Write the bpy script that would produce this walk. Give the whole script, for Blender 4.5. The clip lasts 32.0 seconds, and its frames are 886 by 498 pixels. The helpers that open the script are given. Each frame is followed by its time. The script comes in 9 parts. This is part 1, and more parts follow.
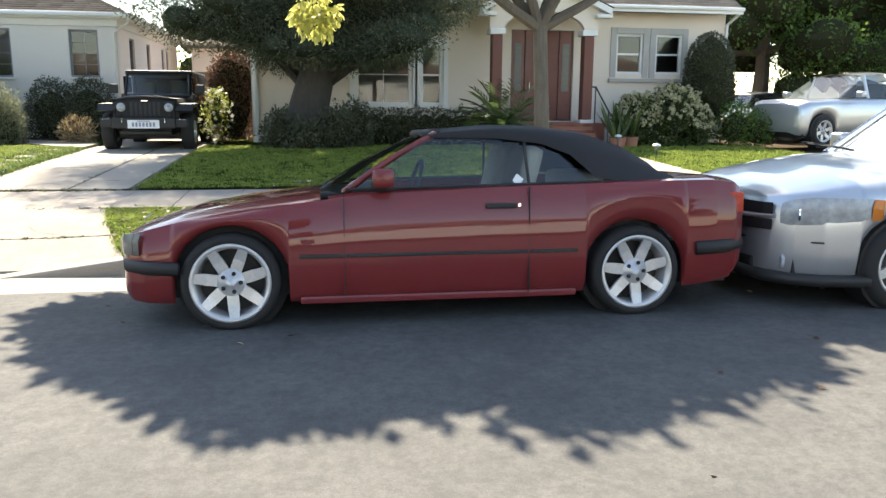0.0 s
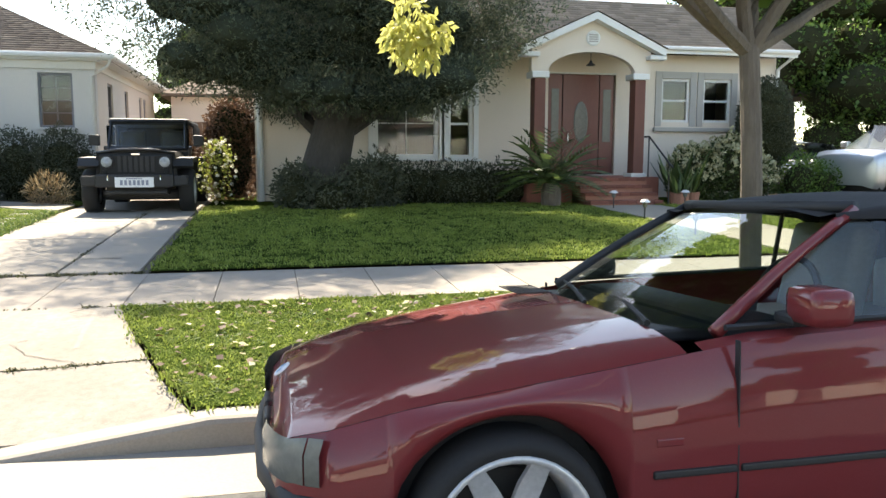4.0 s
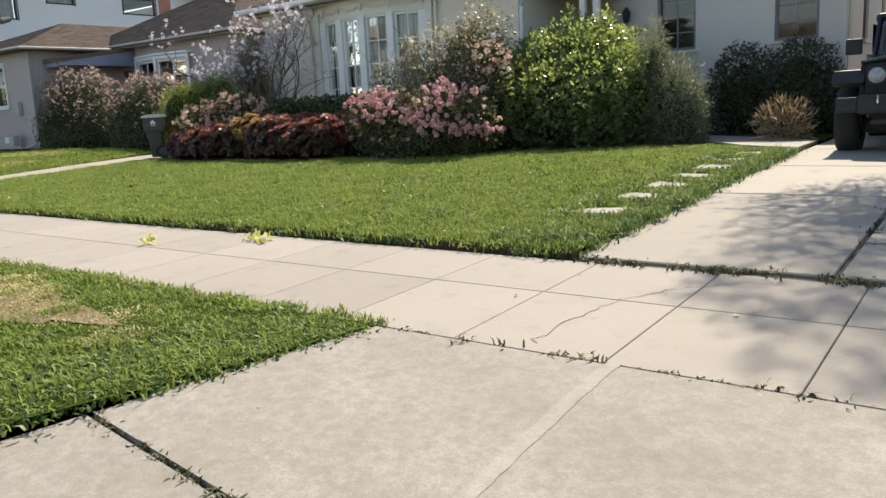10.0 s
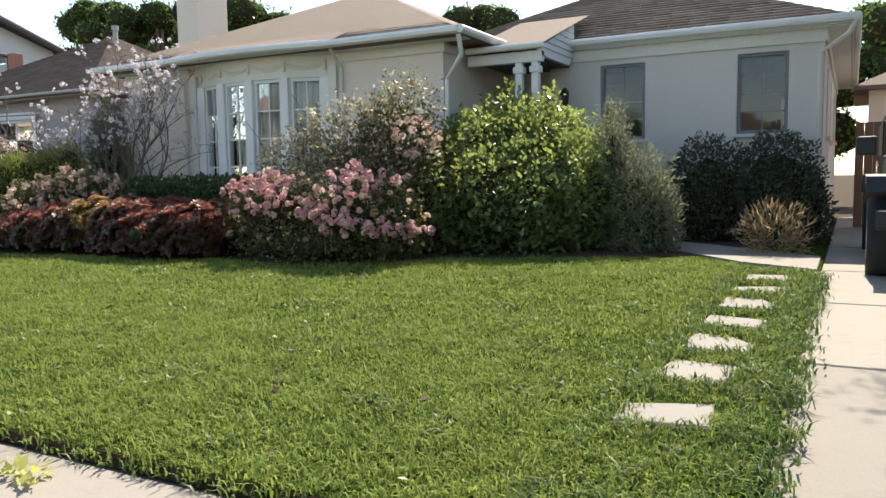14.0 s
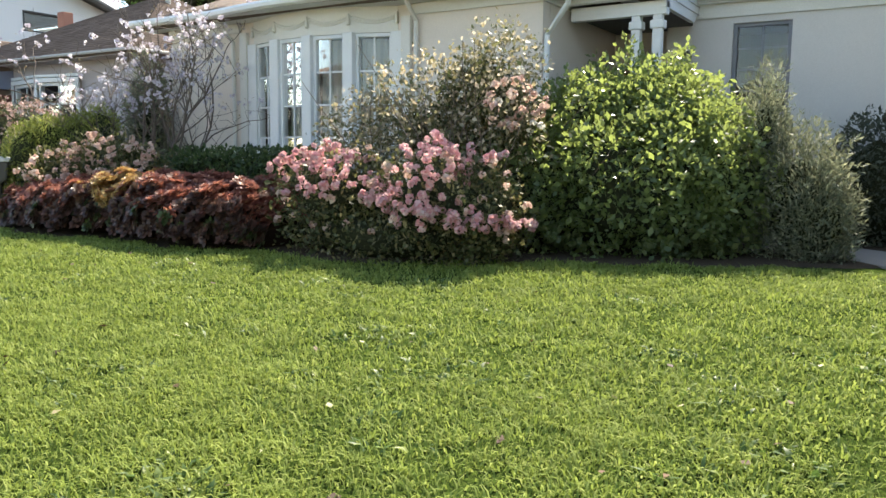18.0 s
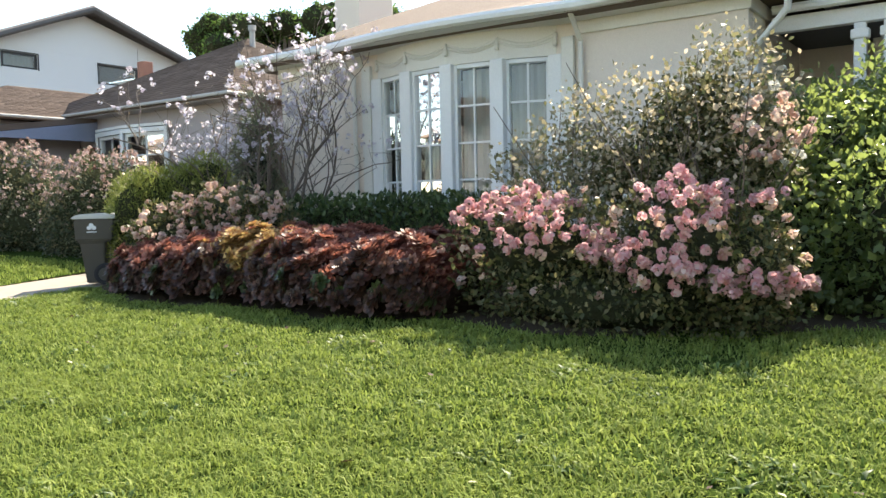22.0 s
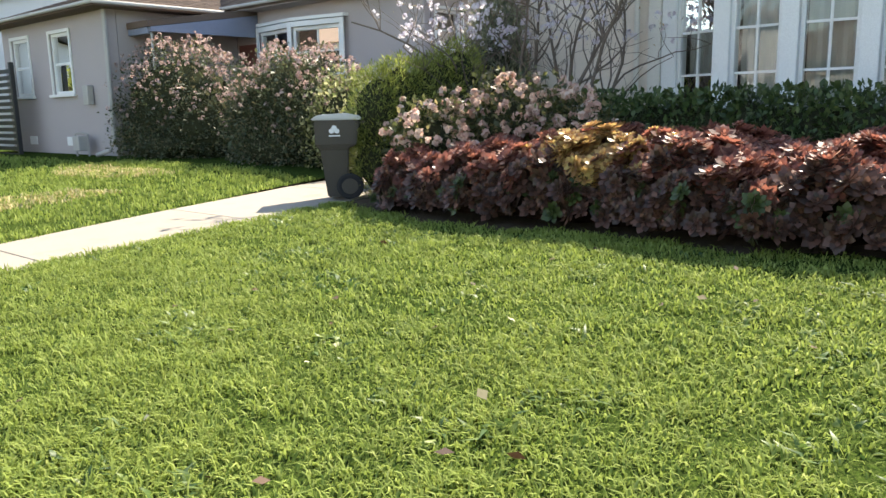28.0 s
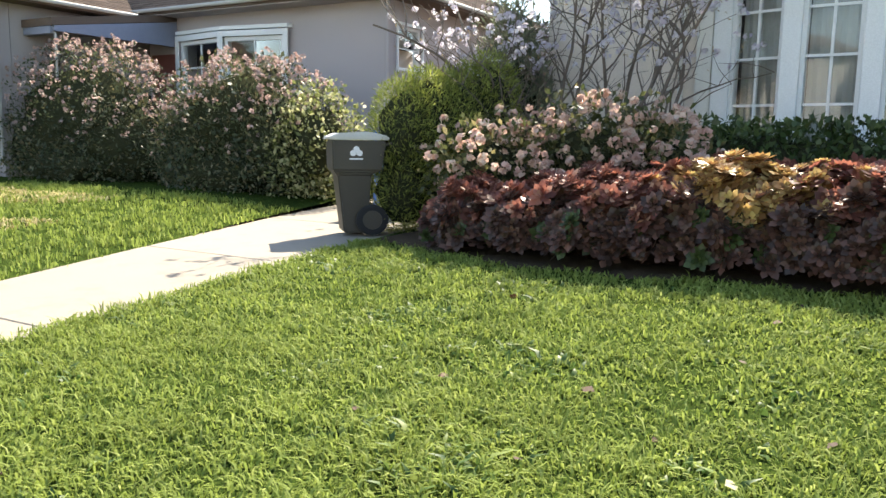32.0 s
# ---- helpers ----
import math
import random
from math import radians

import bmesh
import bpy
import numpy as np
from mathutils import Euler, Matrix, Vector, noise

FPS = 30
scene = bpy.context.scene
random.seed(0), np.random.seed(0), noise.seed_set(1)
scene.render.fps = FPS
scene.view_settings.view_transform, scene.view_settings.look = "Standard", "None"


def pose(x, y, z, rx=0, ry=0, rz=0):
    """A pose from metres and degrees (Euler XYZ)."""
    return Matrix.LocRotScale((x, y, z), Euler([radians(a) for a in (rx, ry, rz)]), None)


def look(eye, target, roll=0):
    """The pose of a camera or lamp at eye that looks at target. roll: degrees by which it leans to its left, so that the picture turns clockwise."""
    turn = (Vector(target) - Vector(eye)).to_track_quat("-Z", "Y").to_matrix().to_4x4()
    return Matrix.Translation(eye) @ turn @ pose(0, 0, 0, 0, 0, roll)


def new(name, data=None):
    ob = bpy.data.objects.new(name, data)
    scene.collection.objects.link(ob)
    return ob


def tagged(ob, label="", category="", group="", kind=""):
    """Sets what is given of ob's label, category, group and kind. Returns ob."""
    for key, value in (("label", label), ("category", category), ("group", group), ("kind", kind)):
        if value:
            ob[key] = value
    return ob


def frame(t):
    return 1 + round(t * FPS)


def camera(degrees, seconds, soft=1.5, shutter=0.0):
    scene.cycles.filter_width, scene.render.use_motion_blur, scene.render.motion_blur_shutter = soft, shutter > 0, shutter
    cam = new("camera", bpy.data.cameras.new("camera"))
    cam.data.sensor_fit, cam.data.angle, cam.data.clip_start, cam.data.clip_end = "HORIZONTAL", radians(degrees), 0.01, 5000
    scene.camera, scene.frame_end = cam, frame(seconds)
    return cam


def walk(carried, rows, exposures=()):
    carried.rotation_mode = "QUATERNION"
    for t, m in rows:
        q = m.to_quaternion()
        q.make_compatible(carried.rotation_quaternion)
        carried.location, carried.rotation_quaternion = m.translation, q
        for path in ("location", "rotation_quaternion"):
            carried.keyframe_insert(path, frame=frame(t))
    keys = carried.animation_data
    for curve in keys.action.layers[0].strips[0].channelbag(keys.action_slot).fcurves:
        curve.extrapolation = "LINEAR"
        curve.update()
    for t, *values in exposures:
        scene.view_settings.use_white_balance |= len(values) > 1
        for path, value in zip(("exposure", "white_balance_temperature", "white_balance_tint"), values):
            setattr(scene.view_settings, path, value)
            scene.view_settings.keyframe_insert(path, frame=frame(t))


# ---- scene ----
cam = camera(59.8, 32.0)
PATH = [
    (0, (-0.159, 0.099, 1.444), (0.16, 2.038, 1.071), 0.4),
    (0.5, (-0.318, 0.493, 1.456), (-0.031, 2.447, 1.141), 0.4),
    (1, (-0.502, 0.805, 1.453), (-0.206, 2.762, 1.165), 1.1),
    (1.5, (-0.695, 1.112, 1.473), (-0.388, 3.057, 1.125), 0.4),
    (2, (-0.797, 1.484, 1.5), (-0.488, 3.432, 1.166), -0.8),
    (2.5, (-0.979, 1.828, 1.492), (-0.623, 3.778, 1.225), -0.7),
    (4.5, (-1.488, 3.345, 1.408), (-1.053, 5.284, 1.184), 0.1),
    (5, (-1.619, 3.72, 1.391), (-1.175, 5.659, 1.192), -0.3),
    (5.5, (-1.772, 4.023, 1.384), (-1.3, 5.953, 1.156), -1.8),
    (6, (-1.872, 4.34, 1.375), (-1.475, 6.284, 1.12), -1.6),
    (6.5, (-2.04, 4.576, 1.361), (-1.765, 6.538, 1.089), -1.3),
    (7, (-2.148, 4.959, 1.329), (-1.9, 6.922, 1.042), -1.0),
    (7.5, (-2.192, 5.292, 1.321), (-2.202, 7.277, 1.078), -1.6),
    (8, (-2.262, 5.633, 1.28), (-2.528, 7.597, 1.01), -1.1),
    (8.5, (-2.288, 5.928, 1.267), (-2.903, 7.81, 0.983), -1.7),
    (9, (-2.421, 6.245, 1.237), (-3.276, 8.024, 0.916), -2.0),
    (9.5, (-2.61, 6.558, 1.231), (-3.586, 8.267, 0.871), -2.2),
    (10, (-2.8, 6.883, 1.222), (-3.975, 8.46, 0.857), -3.0),
    (10.5, (-3.084, 7.182, 1.199), (-4.374, 8.66, 0.808), -2.4),
    (11, (-3.317, 7.525, 1.225), (-4.575, 9.018, 0.788), -1.7),
    (11.5, (-3.505, 7.843, 1.267), (-4.787, 9.318, 0.838), -1.5),
    (12, (-3.728, 8.131, 1.327), (-4.995, 9.629, 0.937), -1.8),
    (12.5, (-3.916, 8.368, 1.37), (-5.062, 9.971, 1.031), -1.5),
    (13, (-4.039, 8.613, 1.408), (-5.138, 10.262, 1.136), -1.7),
    (13.5, (-4.404, 8.807, 1.422), (-5.388, 10.537, 1.227), -0.6),
    (15.5, (-5.012, 9.697, 1.344), (-5.907, 11.478, 1.172), -1.1),
    (16, (-5.168, 9.902, 1.343), (-6.123, 11.647, 1.135), -1.6),
    (16.5, (-5.323, 10.083, 1.372), (-6.359, 11.777, 1.132), -1.3),
    (17, (-5.564, 10.238, 1.394), (-6.598, 11.935, 1.166), 0.1),
    (17.5, (-5.776, 10.371, 1.402), (-6.798, 12.074, 1.162), 0.6),
    (18, (-6.015, 10.572, 1.422), (-7.067, 12.256, 1.185), 0.6),
    (18.5, (-6.282, 10.693, 1.423), (-7.359, 12.363, 1.198), 0.7),
    (19, (-6.513, 10.786, 1.427), (-7.554, 12.48, 1.211), -0.0),
    (19.5, (-6.753, 10.94, 1.447), (-7.81, 12.622, 1.218), -0.2),
    (20, (-7.008, 10.985, 1.451), (-8.124, 12.634, 1.262), 0.4),
    (20.5, (-7.262, 10.983, 1.461), (-8.371, 12.645, 1.366), -0.1),
    (21, (-7.508, 11.048, 1.46), (-8.629, 12.703, 1.389), -0.4),
    (21.5, (-7.747, 11.093, 1.461), (-8.899, 12.726, 1.373), -0.8),
    (22, (-8.023, 11.064, 1.458), (-9.178, 12.691, 1.327), -1.2),
    (22.5, (-8.29, 11.062, 1.446), (-9.436, 12.693, 1.276), -1.5),
    (23, (-8.556, 11.083, 1.459), (-9.755, 12.674, 1.283), -1.9),
    (23.5, (-8.812, 11.02, 1.452), (-10.214, 12.433, 1.264), -1.7),
    (24, (-9.09, 11.007, 1.443), (-10.522, 12.39, 1.249), -1.2),
    (24.5, (-9.386, 11.053, 1.45), (-10.799, 12.456, 1.264), -0.1),
    (26.5, (-10.189, 10.882, 1.428), (-11.615, 12.285, 1.408), 0.6),
    (27, (-10.418, 10.929, 1.428), (-11.745, 12.421, 1.319), -1.3),
    (27.5, (-10.681, 10.859, 1.418), (-11.969, 12.362, 1.13), 0.4),
    (28, (-10.996, 10.938, 1.395), (-12.286, 12.423, 1.035), -1.2),
    (28.5, (-11.224, 10.956, 1.397), (-12.518, 12.444, 1.067), -1.6),
    (29, (-11.496, 10.949, 1.392), (-12.664, 12.542, 1.076), -1.0),
    (29.5, (-11.827, 11.059, 1.383), (-12.911, 12.708, 1.064), -0.5),
    (30, (-12.146, 11.071, 1.37), (-13.375, 12.613, 1.034), -1.1),
    (30.5, (-12.421, 11.013, 1.336), (-13.523, 12.642, 0.972), -1.0),
    (31, (-12.73, 11.04, 1.33), (-13.852, 12.665, 1.01), -0.9),
    (31.5, (-12.95, 11.009, 1.309), (-14.045, 12.663, 1.051), 0.1),
    (32, (-13.182, 10.96, 1.303), (-14.178, 12.672, 1.023), 0.9),
]
walk(cam, [(t, look(eye, target, roll)) for t, eye, target, roll in PATH],
     ((0.0, 2.35, 7700, 8), (4.0, 2.25, 7700, 8), (6.0, 2.05, 7500, 8), (8.0, 1.45, 7300, 8), (12.0, 1.5, 7300, 8), (16.0, 1.85, 7200, 8),
      (18.0, 2.15, 7300, 8), (19.5, 2.15, 7300, 8), (21.0, 1.95, 7300, 8), (22.0, 2.12, 7300, 8), (24.0, 1.98, 7600, 8), (25.0, 1.65, 7600, 8), (26.5, 1.52, 7600, 8), (27.0, 2.0, 7500, 8), (29.0, 2.22, 7200, 8), (32.0, 2.22, 7300, 8)))

# ---- sky, sun, exposure ----
SUN_ELEV, SUN_TURN = 47.5, -5.0          # degrees above the horizon; degrees off the +y axis
world = bpy.data.worlds.new("sky")
scene.world = world
world.use_nodes = True
wn, wl = world.node_tree.nodes, world.node_tree.links
sky = wn.new("ShaderNodeTexSky")
sky.sky_type = "NISHITA"
sky.sun_disc = False
sky.sun_elevation = radians(SUN_ELEV)
sky.sun_rotation = radians(SUN_TURN)
sky.air_density, sky.dust_density, sky.ozone_density = 1.0, 0.5, 1.0
# a few thin clouds, mixed into the sky by direction
tc = wn.new("ShaderNodeTexCoord")
cn = wn.new("ShaderNodeTexNoise")
cn.inputs["Scale"].default_value, cn.inputs["Detail"].default_value, cn.inputs["Roughness"].default_value = 2.6, 7.0, 0.55
mp = wn.new("ShaderNodeMapping")
mp.inputs["Scale"].default_value = (1.0, 1.0, 2.6)
cr = wn.new("ShaderNodeValToRGB")
cr.color_ramp.elements[0].position, cr.color_ramp.elements[1].position = 0.6, 0.8
cm = wn.new("ShaderNodeMixRGB")
cm.inputs[2].default_value = (4.6, 4.6, 4.7, 1)
wl.new(tc.outputs["Generated"], mp.inputs["Vector"])
wl.new(mp.outputs["Vector"], cn.inputs["Vector"])
wl.new(cn.outputs["Fac"], cr.inputs["Fac"])
wl.new(cr.outputs["Color"], cm.inputs["Fac"])
wl.new(sky.outputs["Color"], cm.inputs[1])
wl.new(cm.outputs["Color"], wn["Background"].inputs["Color"])
wn["Background"].inputs["Strength"].default_value = 0.1

sun = new("sun", bpy.data.lights.new("sun", "SUN"))
sun.data.energy, sun.data.angle, sun.data.color = 3.55, radians(0.6), (1.0, 0.95, 0.87)
a, e = radians(90 - SUN_TURN), radians(SUN_ELEV)
sun_from = Vector((math.cos(a) * math.cos(e), math.sin(a) * math.cos(e), math.sin(e)))
sun.matrix_world = look(sun_from * 50, (0, 0, 0))

# ---- helpers ----
rng = np.random.default_rng(7)


class Nodes:
    """A small builder for node materials."""

    def __init__(self, name):
        self.mat = bpy.data.materials.new(name)
        self.mat.use_nodes = True
        self.n, self.l = self.mat.node_tree.nodes, self.mat.node_tree.links
        self.bsdf = self.n["Principled BSDF"]
        self.pos = self.n.new("ShaderNodeNewGeometry")

    def noise(self, scale, detail=4.0, rough=0.55, stretch=None):
        t = self.n.new("ShaderNodeTexNoise")
        t.inputs["Scale"].default_value, t.inputs["Detail"].default_value, t.inputs["Roughness"].default_value = scale, detail, rough
        if stretch:
            m = self.n.new("ShaderNodeMapping")
            m.inputs["Scale"].default_value = stretch
            self.l.new(self.pos.outputs["Position"], m.inputs["Vector"])
            self.l.new(m.outputs["Vector"], t.inputs["Vector"])
        else:
            self.l.new(self.pos.outputs["Position"], t.inputs["Vector"])
        return t.outputs["Fac"]

    def ramp(self, fac, *stops):
        r = self.n.new("ShaderNodeValToRGB")
        while len(r.color_ramp.elements) < len(stops):
            r.color_ramp.elements.new(0.5)
        for el, (p, c) in zip(r.color_ramp.elements, stops):
            el.position, el.color = p, (*c[:3], 1)
        self.l.new(fac, r.inputs["Fac"])
        return r.outputs["Color"]

    def mix(self, fac, a, b, mode="MIX"):
        m = self.n.new("ShaderNodeMixRGB")
        m.blend_type = mode
        for sock, v in zip(m.inputs, (fac, a, b)):
            if isinstance(v, (int, float)):
                sock.default_value = v
            elif isinstance(v, tuple):
                sock.default_value = (*v[:3], 1)
            else:
                self.l.new(v, sock)
        return m.outputs["Color"]

    def bump(self, height, strength, distance=0.01):
        b = self.n.new("ShaderNodeBump")
        b.inputs["Strength"].default_value, b.inputs["Distance"].default_value = strength, distance
        self.l.new(height, b.inputs["Height"])
        self.l.new(b.outputs["Normal"], self.bsdf.inputs["Normal"])
        return b

    def set(self, **kw):
        for k, v in kw.items():
            sock = self.bsdf.inputs[k.replace("_", " ")]
            if isinstance(v, (int, float)):
                sock.default_value = v
            elif isinstance(v, tuple):
                sock.default_value = (*v[:3], 1)
            else:
                self.l.new(v, sock)
        return self


def surface(name, c1, c2, fine=60.0, coarse=1.5, rough=0.8, bump=0.25, dist=0.004, metal=0.0, stain=None, stain_at=0.62, stretch=None, spec=0.5):
    """Two scales of variation in colour, fine relief, and optional stains."""
    m = Nodes(name)
    f, c = m.noise(fine, 5.0, 0.6, stretch), m.noise(coarse, 4.0)
    col = m.mix(c, c1, c2)
    dark = tuple(0.72 * v for v in c1[:3])
    col = m.mix(m.ramp(f, (0.35, (0.45, 0.45, 0.45)), (0.7, (0, 0, 0))), col, dark)
    if stain:
        s = m.noise(coarse * 2.7, 6.0, 0.65)
        col = m.mix(m.ramp(s, (stain_at, (0, 0, 0)), (min(stain_at + 0.2, 1), (0.75, 0.75, 0.75))), col, stain)
    m.set(Base_Color=col, Roughness=rough, Metallic=metal, Specular_IOR_Level=spec)
    if bump:
        m.bump(f, bump, dist)
    return m.mat


def leafy(name, stops, rough=0.5, trans=0.35, tcol=None, scale=1.3, gain=1.7, patchy=0.55, gloss=0.35):
    """Leaves and blades: colour differs from leaf to leaf and from place to place, and light comes through."""
    m = Nodes(name)
    stops = [(p, tuple(min(0.9, gain * v) for v in c)) for p, c in stops]
    per = m.ramp(m.pos.outputs["Random Per Island"], *stops)
    patch = m.noise(scale, 3.0)
    col = m.mix(m.ramp(patch, (0.35, (0, 0, 0)), (0.7, (patchy, patchy, patchy))), per, tuple(0.55 * v for v in stops[0][1][:3]), "MIX")
    m.set(Base_Color=col, Roughness=rough, Specular_IOR_Level=gloss)
    t = m.n.new("ShaderNodeBsdfTranslucent")
    m.l.new(m.mix(0.75, col, tcol or stops[-1][1]) if tcol else col, t.inputs["Color"])
    x = m.n.new("ShaderNodeMixShader")
    x.inputs["Fac"].default_value = trans
    m.l.new(m.bsdf.outputs["BSDF"], x.inputs[1])
    m.l.new(t.outputs["BSDF"], x.inputs[2])
    m.l.new(x.outputs["Shader"], m.n["Material Output"].inputs["Surface"])
    return m.mat


def glass(name, tint=(1, 1, 1), rough=0.0, alpha=0.25):
    """Thin window glass: clear with a mirror coat by Fresnel."""
    m = Nodes(name)
    tr = m.n.new("ShaderNodeBsdfTransparent")
    tr.inputs["Color"].default_value = (*tint, 1)
    gl = m.n.new("ShaderNodeBsdfGlossy")
    gl.inputs["Roughness"].default_value = rough
    fr = m.n.new("ShaderNodeFresnel")
    fr.inputs["IOR"].default_value = 1.7
    x = m.n.new("ShaderNodeMixShader")
    m.l.new(fr.outputs["Fac"], x.inputs["Fac"])
    m.l.new(tr.outputs["BSDF"], x.inputs[1])
    m.l.new(gl.outputs["BSDF"], x.inputs[2])
    m.l.new(x.outputs["Shader"], m.n["Material Output"].inputs["Surface"])
    return m.mat


def np_mesh(name, verts, faces):
    """A mesh from arrays; all faces have the same number of corners."""
    me = bpy.data.meshes.new(name)
    faces = np.asarray(faces, np.int32)
    k = faces.shape[1]
    me.vertices.add(len(verts))
    me.vertices.foreach_set("co", np.asarray(verts, np.float32).ravel())
    me.loops.add(faces.size)
    me.loops.foreach_set("vertex_index", faces.ravel())
    me.polygons.add(len(faces))
    me.polygons.foreach_set("loop_start", np.arange(0, faces.size, k, dtype=np.int32))
    me.update(calc_edges=True)
    return me


def thing(name, label, category, m=None, group="", kind=""):
    ob = new(name)
    if m is not None:
        ob.matrix_world = m
    return tagged(ob, label, category, group, kind)


def part(name, bm, material, parent=None, label="", smooth=False):
    """One mesh object out of a bmesh or a mesh, under a thing or a part."""
    if isinstance(bm, bmesh.types.BMesh):
        me = bpy.data.meshes.new(name)
        bmesh.ops.recalc_face_normals(bm, faces=bm.faces)
        bm.to_mesh(me)
        bm.free()
    else:
        me = bm
    if smooth:
        me.polygons.foreach_set("use_smooth", np.ones(len(me.polygons), bool))
    if material and not me.materials:
        me.materials.append(material)
    ob = new(name, me)
    if parent is not None:
        ob.parent = parent
    if label:
        ob["label"] = label
    return ob


def box(bm, x0, y0, z0, x1, y1, z1, bevel=0.0, m=None):
    """An axis-aligned box, its edges rounded off by bevel."""
    r = bmesh.ops.create_cube(bm, size=1.0)
    vs = r["verts"]
    for v in vs:
        v.co = Vector(((x0 + x1) / 2 + v.co.x * abs(x1 - x0), (y0 + y1) / 2 + v.co.y * abs(y1 - y0), (z0 + z1) / 2 + v.co.z * abs(z1 - z0)))
    if bevel:
        es = list({e for v in vs for e in v.link_edges})
        out = bmesh.ops.bevel(bm, geom=es, offset=bevel, segments=2, profile=0.6, affect="EDGES")
        vs = list({v for f in out["faces"] for v in f.verts} | {v for v in vs if v.is_valid})
    if m is not None:
        bmesh.ops.transform(bm, matrix=m, verts=[v for v in vs if v.is_valid])
    return vs


def boxed(*args, **kw):
    bm = bmesh.new()
    box(bm, *args, **kw)
    return bm


def tube(bm, pts, radii, sides=8, cap=True):
    """A round limb or pipe along points, with a radius at each."""
    pts = [Vector(p) for p in pts]
    if isinstance(radii, (int, float)):
        radii = [radii] * len(pts)
    rings = []
    up = Vector((0.31, 0.17, 0.93)).normalized()
    for i, p in enumerate(pts):
        d = (pts[min(i + 1, len(pts) - 1)] - pts[max(i - 1, 0)]).normalized()
        s = d.cross(up if abs(d.dot(up)) < 0.98 else Vector((1, 0, 0))).normalized()
        u = s.cross(d)
        rings.append([bm.verts.new(p + (s * math.cos(a) + u * math.sin(a)) * radii[i]) for a in (2 * math.pi * k / sides for k in range(sides))])
    for r0, r1 in zip(rings, rings[1:]):
        for k in range(sides):
            bm.faces.new((r0[k], r0[(k + 1) % sides], r1[(k + 1) % sides], r1[k]))
    if cap:
        bm.faces.new(rings[0][::-1])
        bm.faces.new(rings[-1])
    return bm


def lathe(bm, profile, sides=24, m=None, cap=True):
    """A turned solid about z from (radius, z) pairs."""
    rings = []
    for r, z in profile:
        ring = [bm.verts.new((r * math.cos(2 * math.pi * k / sides), r * math.sin(2 * math.pi * k / sides), z)) for k in range(sides)]
        if m is not None:
            for v in ring:
                v.co = m @ v.co
        rings.append(ring)
    for r0, r1 in zip(rings, rings[1:]):
        for k in range(sides):
            bm.faces.new((r0[k], r0[(k + 1) % sides], r1[(k + 1) % sides], r1[k]))
    if cap:
        bm.faces.new(rings[0][::-1])
        bm.faces.new(rings[-1])
    return bm


def prism(bm, outline, axis, lo, hi):
    """A flat outline pushed along an axis. outline: pairs in the other two axes, in order."""
    def at(p, d):
        return {"x": (d, p[0], p[1]), "y": (p[0], d, p[1]), "z": (p[0], p[1], d)}[axis]
    a = [bm.verts.new(at(p, lo)) for p in outline]
    b = [bm.verts.new(at(p, hi)) for p in outline]
    bm.faces.new(a)
    bm.faces.new(b[::-1])
    for i in range(len(a)):
        j = (i + 1) % len(a)
        bm.faces.new((a[i], b[i], b[j], a[j]))
    return bm


# ---- materials ----
concrete = surface("concrete", (0.26, 0.23, 0.194), (0.328, 0.291, 0.249), 90, 1.1, 0.85, 0.25, 0.003, stain=(0.2, 0.172, 0.14))


def weathered(name, c1, c2, dark, rough=0.9):
    """Old cast concrete: a brushed, grainy face with blotches."""
    m = Nodes(name)
    swirl, grain, blot, spot = m.noise(17, 8.0, 0.75), m.noise(120, 4.0, 0.6), m.noise(1.7, 5.0, 0.6), m.noise(6.5, 6.0, 0.7)
    col = m.mix(m.ramp(blot, (0.35, (0, 0, 0)), (0.65, (1, 1, 1))), c1, c2)
    col = m.mix(m.ramp(swirl, (0.4, (0.55, 0.55, 0.55)), (0.6, (0, 0, 0))), col, dark)
    col = m.mix(m.ramp(spot, (0.54, (0, 0, 0)), (0.75, (0.6, 0.6, 0.6))), col, dark)
    col = m.mix(m.ramp(grain, (0.4, (0.4, 0.4, 0.4)), (0.6, (0, 0, 0))), col, dark)
    m.set(Base_Color=col, Roughness=rough, Specular_IOR_Level=0.3)
    m.bump(swirl, 0.5, 0.006)
    return m.mat


def lawn_ground(name, c1, c2, c3):
    """The thatch between grass blades: dark, light and straw flecks."""
    m = Nodes(name)
    fleck, fine, wide = m.noise(38, 6.0, 0.7), m.noise(130, 4.0, 0.6), m.noise(1.4, 4.0)
    col = m.mix(m.ramp(fleck, (0.38, (0, 0, 0)), (0.62, (1, 1, 1))), c1, c2)
    col = m.mix(m.ramp(fine, (0.5, (0, 0, 0)), (0.68, (0.8, 0.8, 0.8))), col, c3)
    col = m.mix(m.ramp(wide, (0.4, (0, 0, 0)), (0.7, (0.4, 0.4, 0.4))), col, c1)
    m.set(Base_Color=col, Roughness=1.0, Specular_IOR_Level=0.0)
    m.bump(fleck, 0.9, 0.02)
    return m.mat


